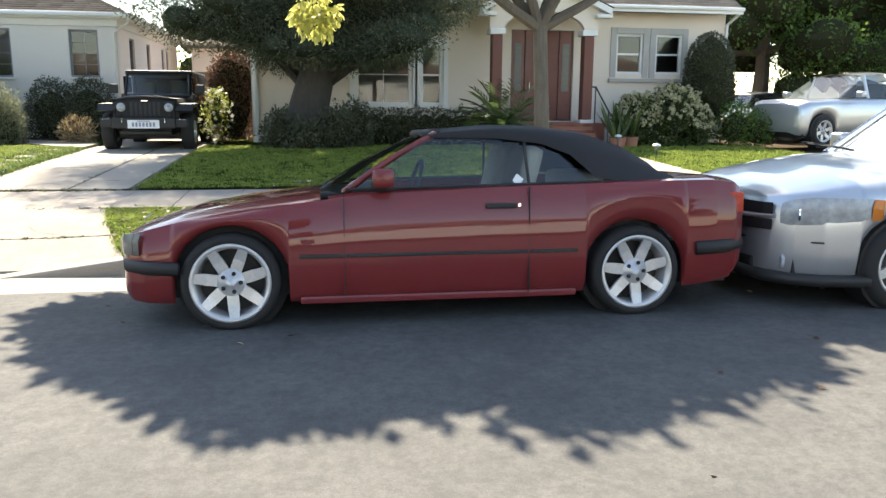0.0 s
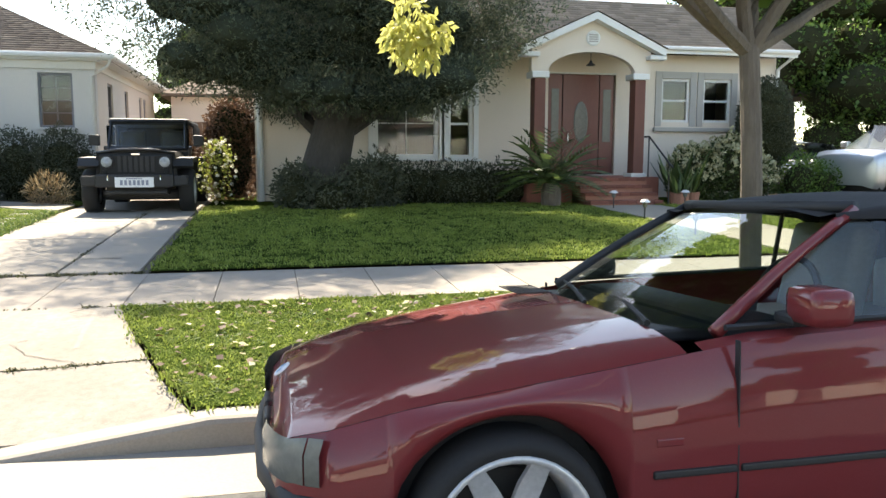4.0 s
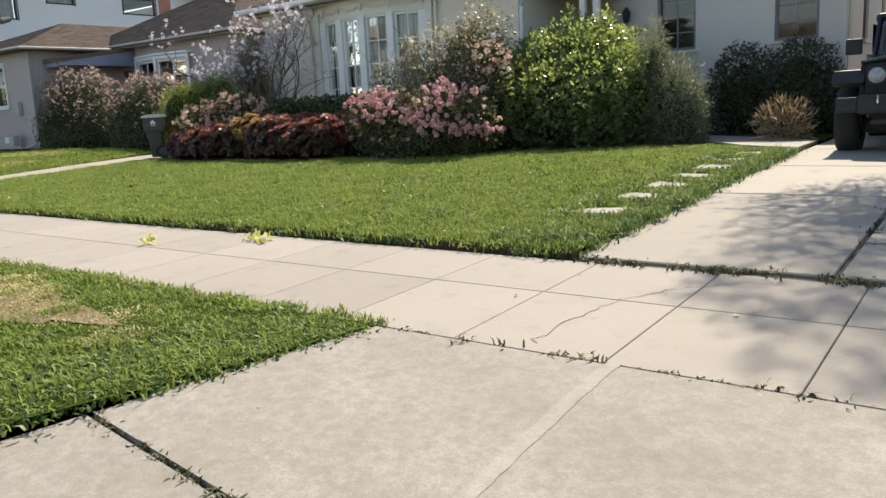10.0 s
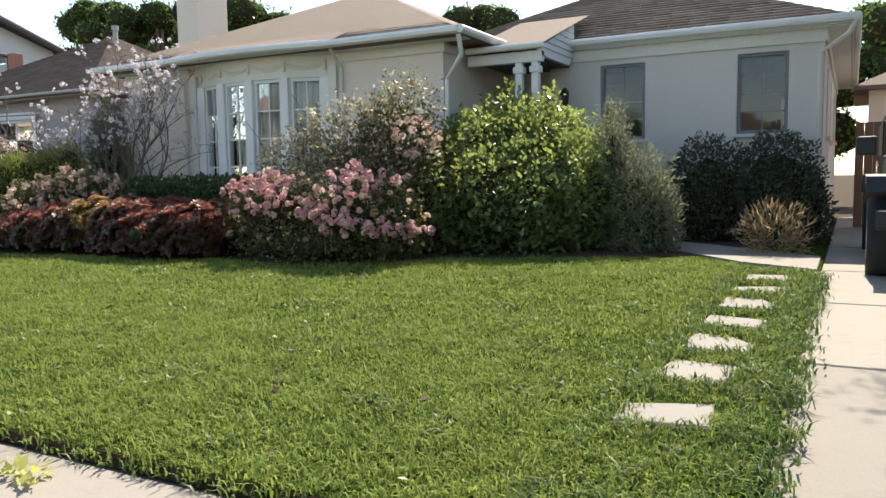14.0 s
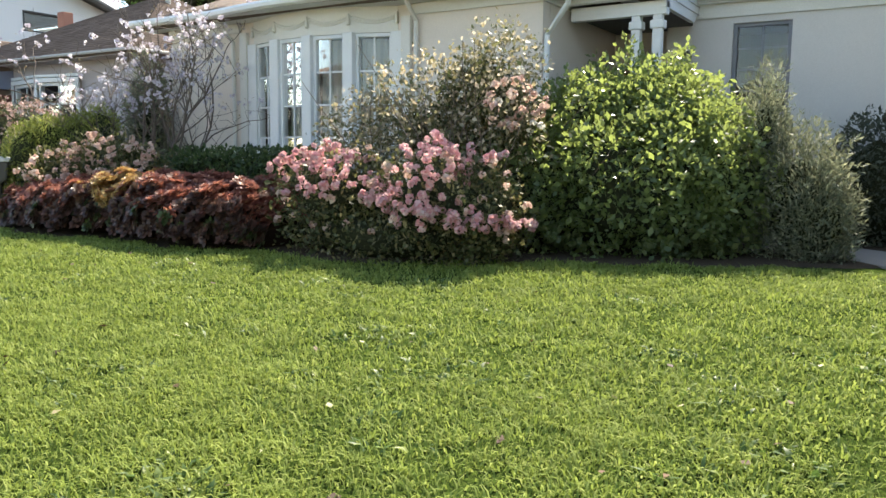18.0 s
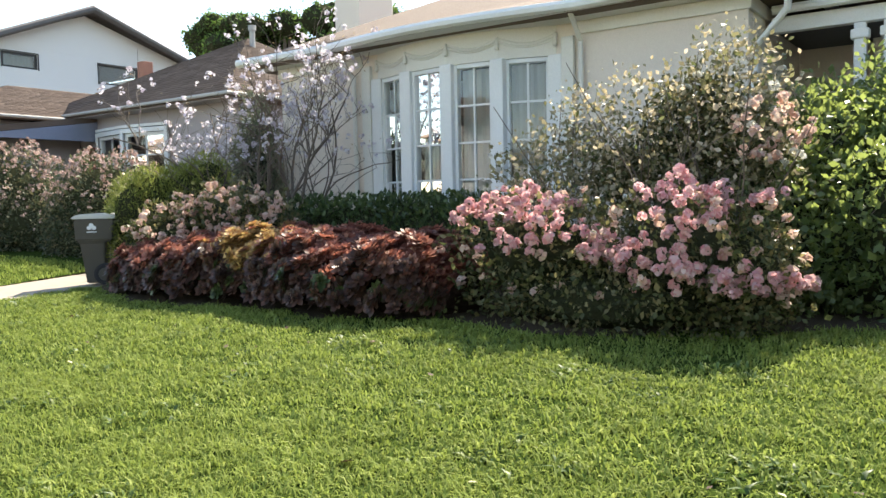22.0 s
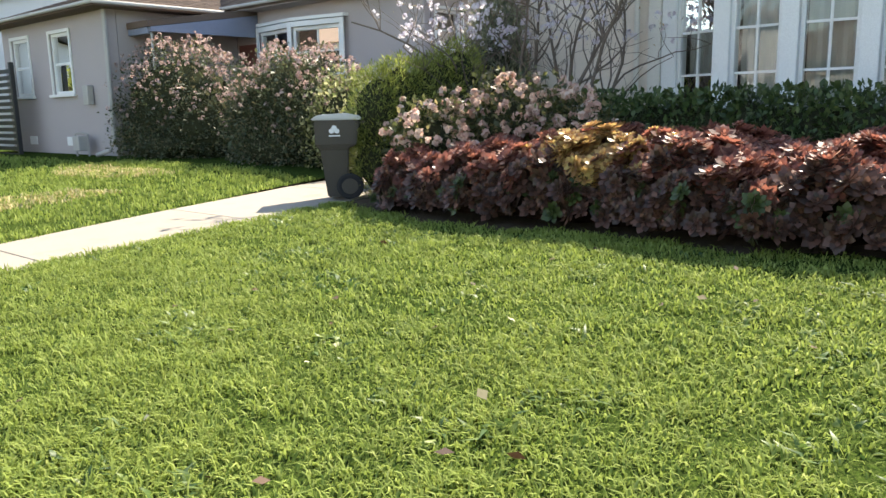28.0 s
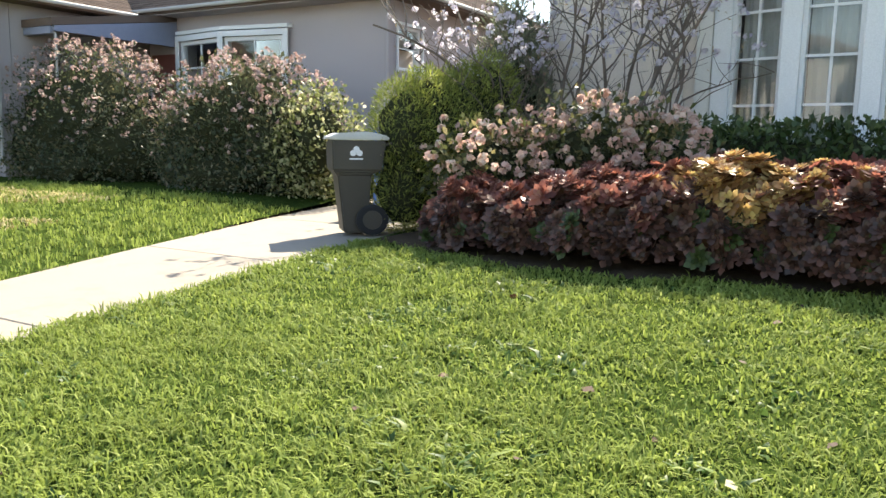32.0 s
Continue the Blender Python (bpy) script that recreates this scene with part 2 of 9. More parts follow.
asphalt = weathered("asphalt", (0.085, 0.084, 0.082), (0.12, 0.118, 0.113), (0.045, 0.045, 0.045), 0.85)
old_concrete = weathered("old_concrete", (0.235, 0.212, 0.184), (0.298, 0.273, 0.242), (0.165, 0.145, 0.122))
joint_dirt = surface("joint_dirt", (0.06, 0.05, 0.04), (0.11, 0.09, 0.07), 80, 4, 0.95, 0.4)
soil = surface("soil", (0.055, 0.04, 0.028), (0.1, 0.075, 0.05), 45, 3, 1.0, 0.8, 0.015, spec=0.05)
turf = lawn_ground("turf", (0.014, 0.026, 0.007), (0.05, 0.08, 0.015), (0.11, 0.13, 0.035))
straw_turf = lawn_ground("straw_turf", (0.1, 0.08, 0.045), (0.26, 0.205, 0.125), (0.38, 0.31, 0.2))
stucco_cream = surface("stucco_cream", (0.745, 0.65, 0.55), (0.8, 0.71, 0.62), 120, 0.6, 0.9, 0.35, 0.004)
stucco_grey = surface("stucco_grey", (0.66, 0.625, 0.58), (0.72, 0.685, 0.635), 120, 0.6, 0.9, 0.35, 0.004)
stucco_mauve = surface("stucco_mauve", (0.4, 0.355, 0.35), (0.46, 0.41, 0.4), 120, 0.6, 0.9, 0.35, 0.004)
stucco_white = surface("stucco_white", (0.76, 0.76, 0.75), (0.82, 0.82, 0.81), 120, 0.6, 0.9, 0.3, 0.004)
white_paint = surface("white_paint", (0.74, 0.74, 0.72), (0.8, 0.8, 0.78), 90, 2, 0.5, 0.08, 0.002)
cream_trim = surface("cream_trim", (0.7, 0.67, 0.6), (0.76, 0.73, 0.66), 90, 2, 0.6, 0.08, 0.002)
grey_trim = surface("grey_trim", (0.4, 0.38, 0.35), (0.46, 0.44, 0.41), 90, 2, 0.6, 0.08, 0.002)
dark_sash = surface("dark_sash", (0.17, 0.17, 0.19), (0.22, 0.22, 0.24), 90, 2, 0.5, 0.08, 0.002)
shingle = surface("shingle", (0.156, 0.114, 0.086), (0.206, 0.151, 0.114), 26, 1.2, 0.95, 0.7, 0.01, stain=(0.15, 0.115, 0.09), stain_at=0.55, stretch=(1, 1.6, 4))
shingle_dark = surface("shingle_dark", (0.115, 0.08, 0.061), (0.155, 0.106, 0.081), 26, 1.2, 0.95, 0.7, 0.01, stain=(0.115, 0.085, 0.065), stain_at=0.55, stretch=(1, 1.6, 4))
tile_dark = surface("tile_dark", (0.085, 0.08, 0.08), (0.17, 0.16, 0.155), 22, 3, 0.75, 0.4, 0.006)
black_metal = surface("black_metal", (0.018, 0.018, 0.02), (0.03, 0.03, 0.032), 90, 3, 0.45, 0.1)
bark = surface("bark", (0.11, 0.085, 0.065), (0.2, 0.165, 0.13), 24, 2, 0.95, 1.0, 0.02, stretch=(1, 1, 0.25))
twig = surface("twig", (0.12, 0.09, 0.07), (0.2, 0.155, 0.125), 40, 3, 0.9, 0.5, 0.006)
# near-black colour for filler cores: the shade deep inside foliage
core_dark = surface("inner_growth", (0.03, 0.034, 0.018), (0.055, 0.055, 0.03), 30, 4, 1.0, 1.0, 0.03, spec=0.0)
brick_red = surface("brick_red", (0.25, 0.09, 0.065), (0.34, 0.13, 0.09), 60, 5, 0.9, 0.5, 0.005, stain=(0.17, 0.07, 0.055))
terracotta = surface("terracotta", (0.34, 0.15, 0.1), (0.42, 0.2, 0.14), 60, 4, 0.85, 0.3)
door_wood = surface("door_wood", (0.15, 0.045, 0.035), (0.21, 0.07, 0.05), 70, 3, 0.4, 0.25, 0.003, stretch=(1, 1, 0.12))
fence_wood = surface("fence_wood", (0.2, 0.12, 0.08), (0.3, 0.19, 0.13), 50, 3, 0.9, 0.5, 0.005, stretch=(1, 1, 0.15))
window_glass = glass("window_glass", (0.93, 0.96, 0.95))
car_glass = glass("car_glass", (0.86, 0.92, 0.9))
# dark base colour stands in for the lack of light indoors
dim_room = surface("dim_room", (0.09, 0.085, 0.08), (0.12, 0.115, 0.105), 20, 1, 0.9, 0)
curtain = surface("curtain", (0.33, 0.32, 0.29), (0.42, 0.41, 0.37), 30, 3, 0.9, 0.3, 0.01, stretch=(4, 4, 0.2))
rubber = surface("rubber", (0.01, 0.01, 0.011), (0.018, 0.018, 0.019), 90, 6, 0.8, 0.2, 0.002)
plastic_black = surface("plastic_black", (0.012, 0.012, 0.013), (0.02, 0.02, 0.022), 120, 5, 0.6, 0.15, 0.001)
chrome = surface("chrome", (0.75, 0.75, 0.76), (0.82, 0.82, 0.83), 60, 6, 0.12, 0.02, metal=1.0)
alloy = surface("alloy", (0.55, 0.55, 0.56), (0.65, 0.65, 0.66), 70, 6, 0.32, 0.03, metal=0.45)

# ---- ground ----
KERB, WALK0, WALK1 = 6.74, 9.54, 11.08      # kerb face, and the two edges of the pavement


def ground_z(x, y):
    """Height of the ground: road, kerb, parkway, pavement, gardens."""
    if y < KERB:
        return 0.035 - 0.0014 * (y - 1.5) ** 2 if y > -4.0 else -0.03
    if y < WALK0:
        return 0.15 + 0.05 * (y - KERB) / (WALK0 - KERB)
    if y < WALK1:
        return 0.20 + 0.045 * (y - WALK0) / (WALK1 - WALK0)
    rise = 0.17 * min(max((-18.2 - x) / 2.5, 0), 1) * min(max((y - 13.0) / 5.0, 0), 1)      # the west lawn swells towards its house
    if y < 16.5:
        return 0.25 + 0.17 * (y - WALK1) / (16.5 - WALK1) + rise
    return 0.42 + 0.03 * min((y - 16.5) / 4, 1) + rise


def sheet(xs, ys, zf):
    """A grid of quads over xs and ys at the height zf(x, y)."""
    v = [(x, y, zf(x, y)) for y in ys for x in xs]
    n = len(xs)
    f = [(j * n + i, j * n + i + 1, (j + 1) * n + i + 1, (j + 1) * n + i) for j in range(len(ys) - 1) for i in range(n - 1)]
    return np_mesh("sheet", v, f)


def apron_edge(y, side):
    """The flaring edges of the driveway apron between pavement and kerb."""
    f = max(0.0, (WALK0 - y) / (WALK0 - KERB))
    return -2.58 + 0.86 * f ** 1.15 if side > 0 else -5.2 - 0.9 * f ** 1.15


def apron_z(x, y):
    f = max(0.0, min(1.0, (WALK0 - y) / (WALK0 - KERB)))
    flat = 0.2 - 0.19 * f ** 1.5
    l, r = apron_edge(y, -1), apron_edge(y, 1)
    edge = max(0.0, 1 - (r - x) / 0.45, 1 - (x - l) / 0.25) if l < x < r else 1.0
    edge *= max(0.0, (f - (0.45 if x > -4 else 0.75)) / (0.55 if x > -4 else 0.25))
    return flat + (ground_z(x, y) - flat) * edge ** 2


far_ys = [-600, -60, -20, -9, -4, 0, 3, 6.7, 6.75, 9.6, 11.1, 13, 16.5, 20.5, 60, 150, 600]
tagged(part("ground", sheet([-600, -120, -60, -30, -15, 0, 15, 30, 60, 120, 600], far_ys, lambda x, y: ground_z(x, y) - (0.25 if -9.5 < y < 11.2 else 0.07)), soil), "bare brown earth under lawns and street", "ground", kind="structure")
road_ys = list(np.linspace(-7.6, KERB - 0.56, 24))
tagged(part("road", sheet([-120, -60, -30, -15, -8, -4, 0, 4, 8, 15, 30, 60, 120], road_ys, ground_z), asphalt, smooth=True), "worn grey asphalt street", "road", kind="structure")
gut = bmesh.new()
for x0 in np.arange(-60, 60, 3.0):
    box(gut, x0 + 0.004, KERB - 0.56, -0.2, x0 + 2.996, KERB - 0.002, ground_z(0, KERB - 0.3) + 0.006, 0.004)
tagged(part("gutter", gut, concrete), "pale concrete gutter strip along the kerb", "gutter", kind="structure")


def kerb_run(name, xs, tops):
    """A kerb with a rounded nose that dips towards the driveway."""
    bm = bmesh.new()
    rows = []
    for x, t in zip(xs, tops):
        prof = [(KERB, -0.1), (KERB, t - 0.03), (KERB + 0.012, t - 0.008), (KERB + 0.035, t), (KERB + 0.16, t + 0.003), (KERB + 0.16, -0.1)]
        rows.append([bm.verts.new((x, y, z)) for y, z in prof])
    for a, b in zip(rows, rows[1:]):
        for k in range(5):
            bm.faces.new((a[k], a[k + 1], b[k + 1], b[k]))
    bm.faces.new(rows[0])
    bm.faces.new(rows[-1][::-1])
    return tagged(part(name, bm, concrete), "pale concrete kerb, stained along its face", "kerb", kind="structure")


dip = lambda d: 0.012 + 0.14 * d
kerb_run("kerb_east", [-5.245, -4.0] + [-2.75 + 1.05 * k / 10 for k in range(11)] + [0, 3, 9, 30, 60], [0.012, 0.012] + [dip(k / 10) for k in range(11)] + [0.152] * 5)
kerb_run("kerb_west", [-60, -30, -9] + [-6.3 + 1.05 * k / 10 for k in range(11)], [0.152] * 3 + [dip(1 - k / 10) for k in range(11)])


def patch(name, xs, ys, lift, material, label, cat):
    return tagged(part(name, sheet(xs, ys, lambda x, y: ground_z(x, y) + lift), material), label, cat, kind="structure")


def strip_between(edge0, edge1, ys, zf, n=10):
    v = [(e0 + (e1 - e0) * k / n, y, 0) for y in ys for e0, e1 in [(edge0(y), edge1(y))] for k in range(n + 1)]
    v = [(x, y, zf(x, y)) for x, y, _ in v]
    f = [(j * (n + 1) + i, j * (n + 1) + i + 1, (j + 1) * (n + 1) + i + 1, (j + 1) * (n + 1) + i) for j in range(len(ys) - 1) for i in range(n)]
    return np_mesh("strip", v, f)


park_ys = list(np.linspace(KERB + 0.16, WALK0, 12))
lift = lambda x, y: ground_z(x, y) + 0.012
tagged(part("parkway_east", strip_between(lambda y: apron_edge(y, 1), lambda y: 40.0, park_ys, lift), turf), "trodden parkway turf with fallen leaves", "lawn", kind="structure")
tagged(part("parkway_west", strip_between(lambda y: -40.0, lambda y: apron_edge(y, -1), park_ys, lift), turf), "thin parkway turf, brown in patches", "lawn", kind="structure")
# garden path of the middle house: its two edges, splaying a little towards the house
path_right = lambda y: -16.45 - 0.1 * (y - WALK1)
path_left = lambda y: -17.45 - 0.24 * (y - WALK1)
ys_l = list(np.linspace(WALK1, 16.5, 10)) + [18.6, 21.5]
ys_m = [WALK1 + 0.055] + ys_l[1:]
tagged(part("lawn_middle", strip_between(path_right, lambda y: -4.93, ys_m, lambda x, y: ground_z(x, y) + 0.045, 14), turf), "well-kept green front lawn", "lawn", kind="structure")
tagged(part("lawn_edge", boxed(-16.45, WALK1 + 0.045, 0.1, -4.93, WALK1 + 0.075, 0.293, 0.006), soil), "dark cut earth edge of the lawn", "lawn edge", kind="structure")
tagged(part("lawn_west", strip_between(lambda y: -36.0, path_left, ys_l, lambda x, y: ground_z(x, y) + 0.012, 14), turf), "front lawn with a dry yellow patch", "lawn", kind="structure")
patch("lawn_east", list(np.linspace(-2.6, 4.75, 8)), ys_l, 0.02, turf, "front lawn, half in the shade of a tree", "lawn")
patch("lawn_east_far", [6.2, 8, 10.2], ys_l, 0.02, turf, "front lawn beside the entry path", "lawn")


def slab(bm, corners, top, depth=0.1, bev=0.006):
    """A paving slab: corners in order round it, its top edge rounded."""
    n = len(corners)
    c = Vector((sum(p[0] for p in corners) / n, sum(p[1] for p in corners) / n))
    lo = [bm.verts.new((x, y, top(x, y) - depth)) for x, y in corners]
    mid = [bm.verts.new((x, y, top(x, y) - bev)) for x, y in corners]
    hi = []
    for x, y in corners:
        d = (c - Vector((x, y))).normalized() * bev * 1.4
        hi.append(bm.verts.new((x + d.x, y + d.y, top(x, y))))
    for a, b in ((lo, mid), (mid, hi)):
        for i in range(n):
            j = (i + 1) % n
            bm.faces.new((a[i], a[j], b[j], b[i]))
    bm.faces.new(hi)
    return bm

# ---- buildings ----
def wall(name, x0, x1, z0, z1, y, thick, holes, material, m=None, label="", parent=None):
    """A wall in the plane y (outer face towards -y) with openings (x0, x1, z0, z1) cut through it."""
    xs = sorted({x0, x1, *[h[0] for h in holes], *[h[1] for h in holes]})
    zs = sorted({z0, z1, *[h[2] for h in holes], *[h[3] for h in holes]})
    bm = bmesh.new()
    grid = {}

    def vert(i, j, k):
        if (i, j, k) not in grid:
            grid[i, j, k] = bm.verts.new((xs[i], y + thick * k, zs[j]))
        return grid[i, j, k]

    solid = {}
    for i in range(len(xs) - 1):
        for j in range(len(zs) - 1):
            cx, cz = (xs[i] + xs[i + 1]) / 2, (zs[j] + zs[j + 1]) / 2
            solid[i, j] = not any(a < cx < b and c < cz < d for a, b, c, d in holes)
    for (i, j), s in solid.items():
        if not s:
            continue
        bm.faces.new((vert(i, j, 0), vert(i + 1, j, 0), vert(i + 1, j + 1, 0), vert(i, j + 1, 0)))
        bm.faces.new((vert(i, j, 1), vert(i, j + 1, 1), vert(i + 1, j + 1, 1), vert(i + 1, j, 1)))
        for di, dj, a, b in ((-1, 0, (i, j), (i, j + 1)), (1, 0, (i + 1, j + 1), (i + 1, j)), (0, -1, (i + 1, j), (i, j)), (0, 1, (i, j + 1), (i + 1, j + 1))):
            if not solid.get((i + di, j + dj), False):
                bm.faces.new((vert(*a, 0), vert(*b, 0), vert(*b, 1), vert(*a, 1)))
    ob = part(name, bm, material, parent, label)
    if m is not None:
        ob.matrix_world = m
    return ob


def turned(x, y, deg):
    """Places a wall or window drawn along x, facing -y, at (x, y) and turned."""
    return pose(x, y, 0, 0, 0, deg)


def window(name, x0, x1, z0, z1, y, cols, rows, frame_mat, m=None, label="", fw=0.06, muntin=0.022, trim=0.0, sill=True, parent=None, depth=0.1, sash=False, blind=None, trim_mat=None):
    """A window in its opening: frame, bars, panes, sill, and outer trim where it has one."""
    w = new(name)
    if parent is not None:
        w.parent = parent
    else:
        tagged(w, label, "window", kind="structure")
    if m is not None:
        w.matrix_world = m
    bm = bmesh.new()
    f0, f1 = y - 0.012, y + depth
    box(bm, x0, f0, z0, x0 + fw, f1, z1, 0.006)
    box(bm, x1 - fw, f0, z0, x1, f1, z1, 0.006)
    box(bm, x0 + fw, f0, z1 - fw, x1 - fw, f1, z1, 0.006)
    box(bm, x0 + fw, f0, z0, x1 - fw, f1, z0 + fw, 0.006)
    part("window_frame", bm, frame_mat, w)
    ix0, ix1, iz0, iz1 = x0 + fw, x1 - fw, z0 + fw, z1 - fw
    if sash:
        half = (iz0 + iz1) / 2
        part("meeting_rail", boxed(ix0, y + 0.01, half - 0.025, ix1, y + 0.05, half + 0.025, 0.004), frame_mat, w)
    for i in range(1, cols):
        x = ix0 + (ix1 - ix0) * i / cols
        part("bar", boxed(x - muntin / 2, y + 0.014, iz0, x + muntin / 2, y + 0.046, iz1), frame_mat, w)
    for j in range(1, rows):
        z = iz0 + (iz1 - iz0) * j / rows
        part("bar", boxed(ix0, y + 0.016, z - muntin / 2, ix1, y + 0.044, z + muntin / 2), frame_mat, w)
    for i in range(cols):
        for j in range(rows):
            a, b = ix0 + (ix1 - ix0) * i / cols, ix0 + (ix1 - ix0) * (i + 1) / cols
            c, d = iz0 + (iz1 - iz0) * j / rows, iz0 + (iz1 - iz0) * (j + 1) / rows
            tilt = rng.normal(0, 0.0012)
            bm = bmesh.new()
            vs = [bm.verts.new(p) for p in ((a, y + 0.028, c), (b, y + 0.028 + tilt, c), (b, y + 0.028, d), (a, y + 0.028 + tilt, d))]
            bm.faces.new(vs)
            p = part("pane", bm, window_glass, w)
            p.visible_shadow = False
    if trim:
        bm = bmesh.new()
        box(bm, x0 - trim, y - 0.07, z0 - trim * 0.6, x0 - 0.002, y - 0.042, z1 + trim, 0.006)
        box(bm, x1 + 0.002, y - 0.07, z0 - trim * 0.6, x1 + trim, y - 0.042, z1 + trim, 0.006)
        box(bm, x0, y - 0.07, z1 + 0.002, x1, y - 0.042, z1 + trim, 0.006)
        part("casing", bm, trim_mat or frame_mat, w)
    if sill:
        part("window_sill", boxed(x0 - 0.06 - trim, y - 0.12, z0 - 0.06, x1 + 0.06 + trim, y - 0.044, z0 - 0.004, 0.01), trim_mat or frame_mat, w)
    if blind:
        bm = bmesh.new()
        n = max(6, int((x1 - x0) / 0.05))
        cols_ = []
        for i in range(n + 1):
            x = ix0 + (ix1 - ix0) * i / n
            yy = y + depth + 0.06 + 0.018 * math.sin(i * 1.9)
            cols_.append((bm.verts.new((x, yy, iz0)), bm.verts.new((x, yy, iz1))))
        for p, q in zip(cols_, cols_[1:]):
            bm.faces.new((p[0], q[0], q[1], p[1]))
        part("curtain", bm, blind, w)
    return w


def hip_roof(name, x0, x1, y0, y1, z, rise, material, label, parent=None, thick=0.09, fascia_mat=None, soffit=0.0):
    """A hipped roof over the eaves' rectangle, with thickness; the ridge runs along the longer side."""
    bm = bmesh.new()
    wx, wy = x1 - x0, y1 - y0
    h = min(wx, wy) / 2
    if wx >= wy:
        r0, r1 = (x0 + h, (y0 + y1) / 2), (x1 - h, (y0 + y1) / 2)
    else:
        r0, r1 = ((x0 + x1) / 2, y0 + h), ((x0 + x1) / 2, y1 - h)
    c = [bm.verts.new((*p, z)) for p in ((x0, y0), (x1, y0), (x1, y1), (x0, y1))]
    b = [bm.verts.new((*p, z - thick)) for p in ((x0, y0), (x1, y0), (x1, y1), (x0, y1))]
    t0, t1 = bm.verts.new((*r0, z + rise)), bm.verts.new((*r1, z + rise))
    if wx >= wy:
        fs = [(c[0], c[1], t1, t0), (c[1], c[2], t1), (c[2], c[3], t0, t1), (c[3], c[0], t0)]
    else:
        fs = [(c[0], c[1], t0), (c[1], c[2], t1, t0), (c[2], c[3], t1), (c[3], c[0], t0, t1)]
    for f in fs:
        bm.faces.new(f)
    for i in range(4):
        j = (i + 1) % 4
        bm.faces.new((b[i], b[j], c[j], c[i]))
    bm.faces.new(b[::-1])
    return part(name, bm, material, parent, label)


def gutter_run(parent, pts, material, r=0.055):
    """A rounded rain gutter along the eaves."""
    bm = bmesh.new()
    tube(bm, pts, r, 8)
    return part("rain_gutter", bm, material, parent)


# The middle house: a front block with a bow window, a porch, and a wing beside the drive
G = 0.4
HX0, HX1, HY = -16.62, -10.0, 19.13          # front block: its corners and its face
WX0, WX1, WY = -9.16, -5.07, 21.32           # the wing
EAVE = 3.42
mid = thing("house_middle", "single-storey pale stucco house with a brown shingle roof", "house")
bow_w, bow_x = 2.66, -13.43
wall("front_wall", HX0, HX1, G - 0.3, EAVE - 0.02, HY, 0.2, [(bow_x - bow_w / 2, bow_x + bow_w / 2, 1.1, 3.08)], stucco_cream, parent=mid)
wall("west_wall", 0, 8.3, G - 0.3, EAVE - 0.02, 0, 0.2, [], stucco_cream, turned(HX0, HY + 8.52, -90), parent=mid)
wall("east_wall", 0, 2.6, G - 0.3, EAVE - 0.02, 0, 0.2, [], stucco_cream, turned(HX1, HY + 0.21, 90), parent=mid)
wall("back_wall", HX0 + 0.21, WX1 - 0.21, G - 0.3, EAVE - 0.02, 30.0, 0.2, [], stucco_cream, parent=mid)
wall("porch_wall", HX1 + 0.001, WX0, G - 0.3, EAVE - 0.02, WY + 0.3, 0.2, [(HX1 + 0.12, WX0 - 0.02, 0.62, 2.7)], stucco_cream, parent=mid)
wall("wing_wall", WX0 + 0.002, WX1, G - 0.3, EAVE + 0.05, WY, 0.2, [(-8.3, -7.585, 2.0, 3.19), (-6.23, -5.53, 2.02, 3.19)], stucco_grey, parent=mid)
wall("wing_side_wall", 0, 8.6, G - 0.3, EAVE + 0.05, 0, 0.2, [(1.1, 1.7, 2.0, 3.1), (3.3, 3.8, 2.0, 3.1), (5.6, 6.1, 2.1, 3.1), (6.4, 6.9, 2.1, 3.1)], stucco_cream, turned(WX1 + 0.001, WY + 0.21, 90), parent=mid)
for n, (a, b, c) in enumerate(((-8.3, -7.585, 2.0), (-6.23, -5.53, 2.02))):
    window("window", a, b, c, 3.19, WY + 0.05, 2, 4, dark_sash, fw=0.05, parent=mid, depth=0.08, trim_mat=stucco_grey)
for a, b, c in ((1.1, 1.7, 2.0), (3.3, 3.8, 2.0), (5.6, 6.1, 2.1), (6.4, 6.9, 2.1)):
    window("window", a, b, c, 3.1, 0.05, 1, 2, dark_sash, m=turned(WX1, WY + 0.21, 90), fw=0.05, parent=mid, trim_mat=stucco_cream)
# plain shells behind the glass, their gloom put into the colour
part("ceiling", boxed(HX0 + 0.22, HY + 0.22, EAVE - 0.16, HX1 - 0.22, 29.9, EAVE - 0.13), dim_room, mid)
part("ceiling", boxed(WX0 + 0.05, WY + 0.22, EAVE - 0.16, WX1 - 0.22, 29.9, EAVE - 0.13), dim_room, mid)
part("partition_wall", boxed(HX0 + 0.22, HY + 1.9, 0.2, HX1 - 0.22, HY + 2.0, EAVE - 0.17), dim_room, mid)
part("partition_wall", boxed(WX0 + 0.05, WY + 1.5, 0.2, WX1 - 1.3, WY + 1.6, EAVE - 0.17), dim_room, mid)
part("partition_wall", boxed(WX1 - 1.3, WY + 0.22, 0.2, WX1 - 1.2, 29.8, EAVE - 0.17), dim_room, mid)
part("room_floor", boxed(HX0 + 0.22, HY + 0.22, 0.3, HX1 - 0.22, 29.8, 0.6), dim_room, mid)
hip_roof("front_roof", HX0 - 0.4, HX1 + 0.45, HY - 0.42, 27.5, EAVE + 0.08, 1.72, shingle, "brown-grey asphalt shingle roof", mid)
hip_roof("wing_roof", HX1 - 2.0, WX1 + 0.35, WY - 0.14, 30.5, EAVE + 0.16, 1.75, shingle, "brown-grey asphalt shingle roof", mid)

part("soffit", boxed(WX0 + 0.3, WY - 0.12, EAVE + 0.03, WX1 + 0.32, WY - 0.002, EAVE + 0.045), white_paint, mid)
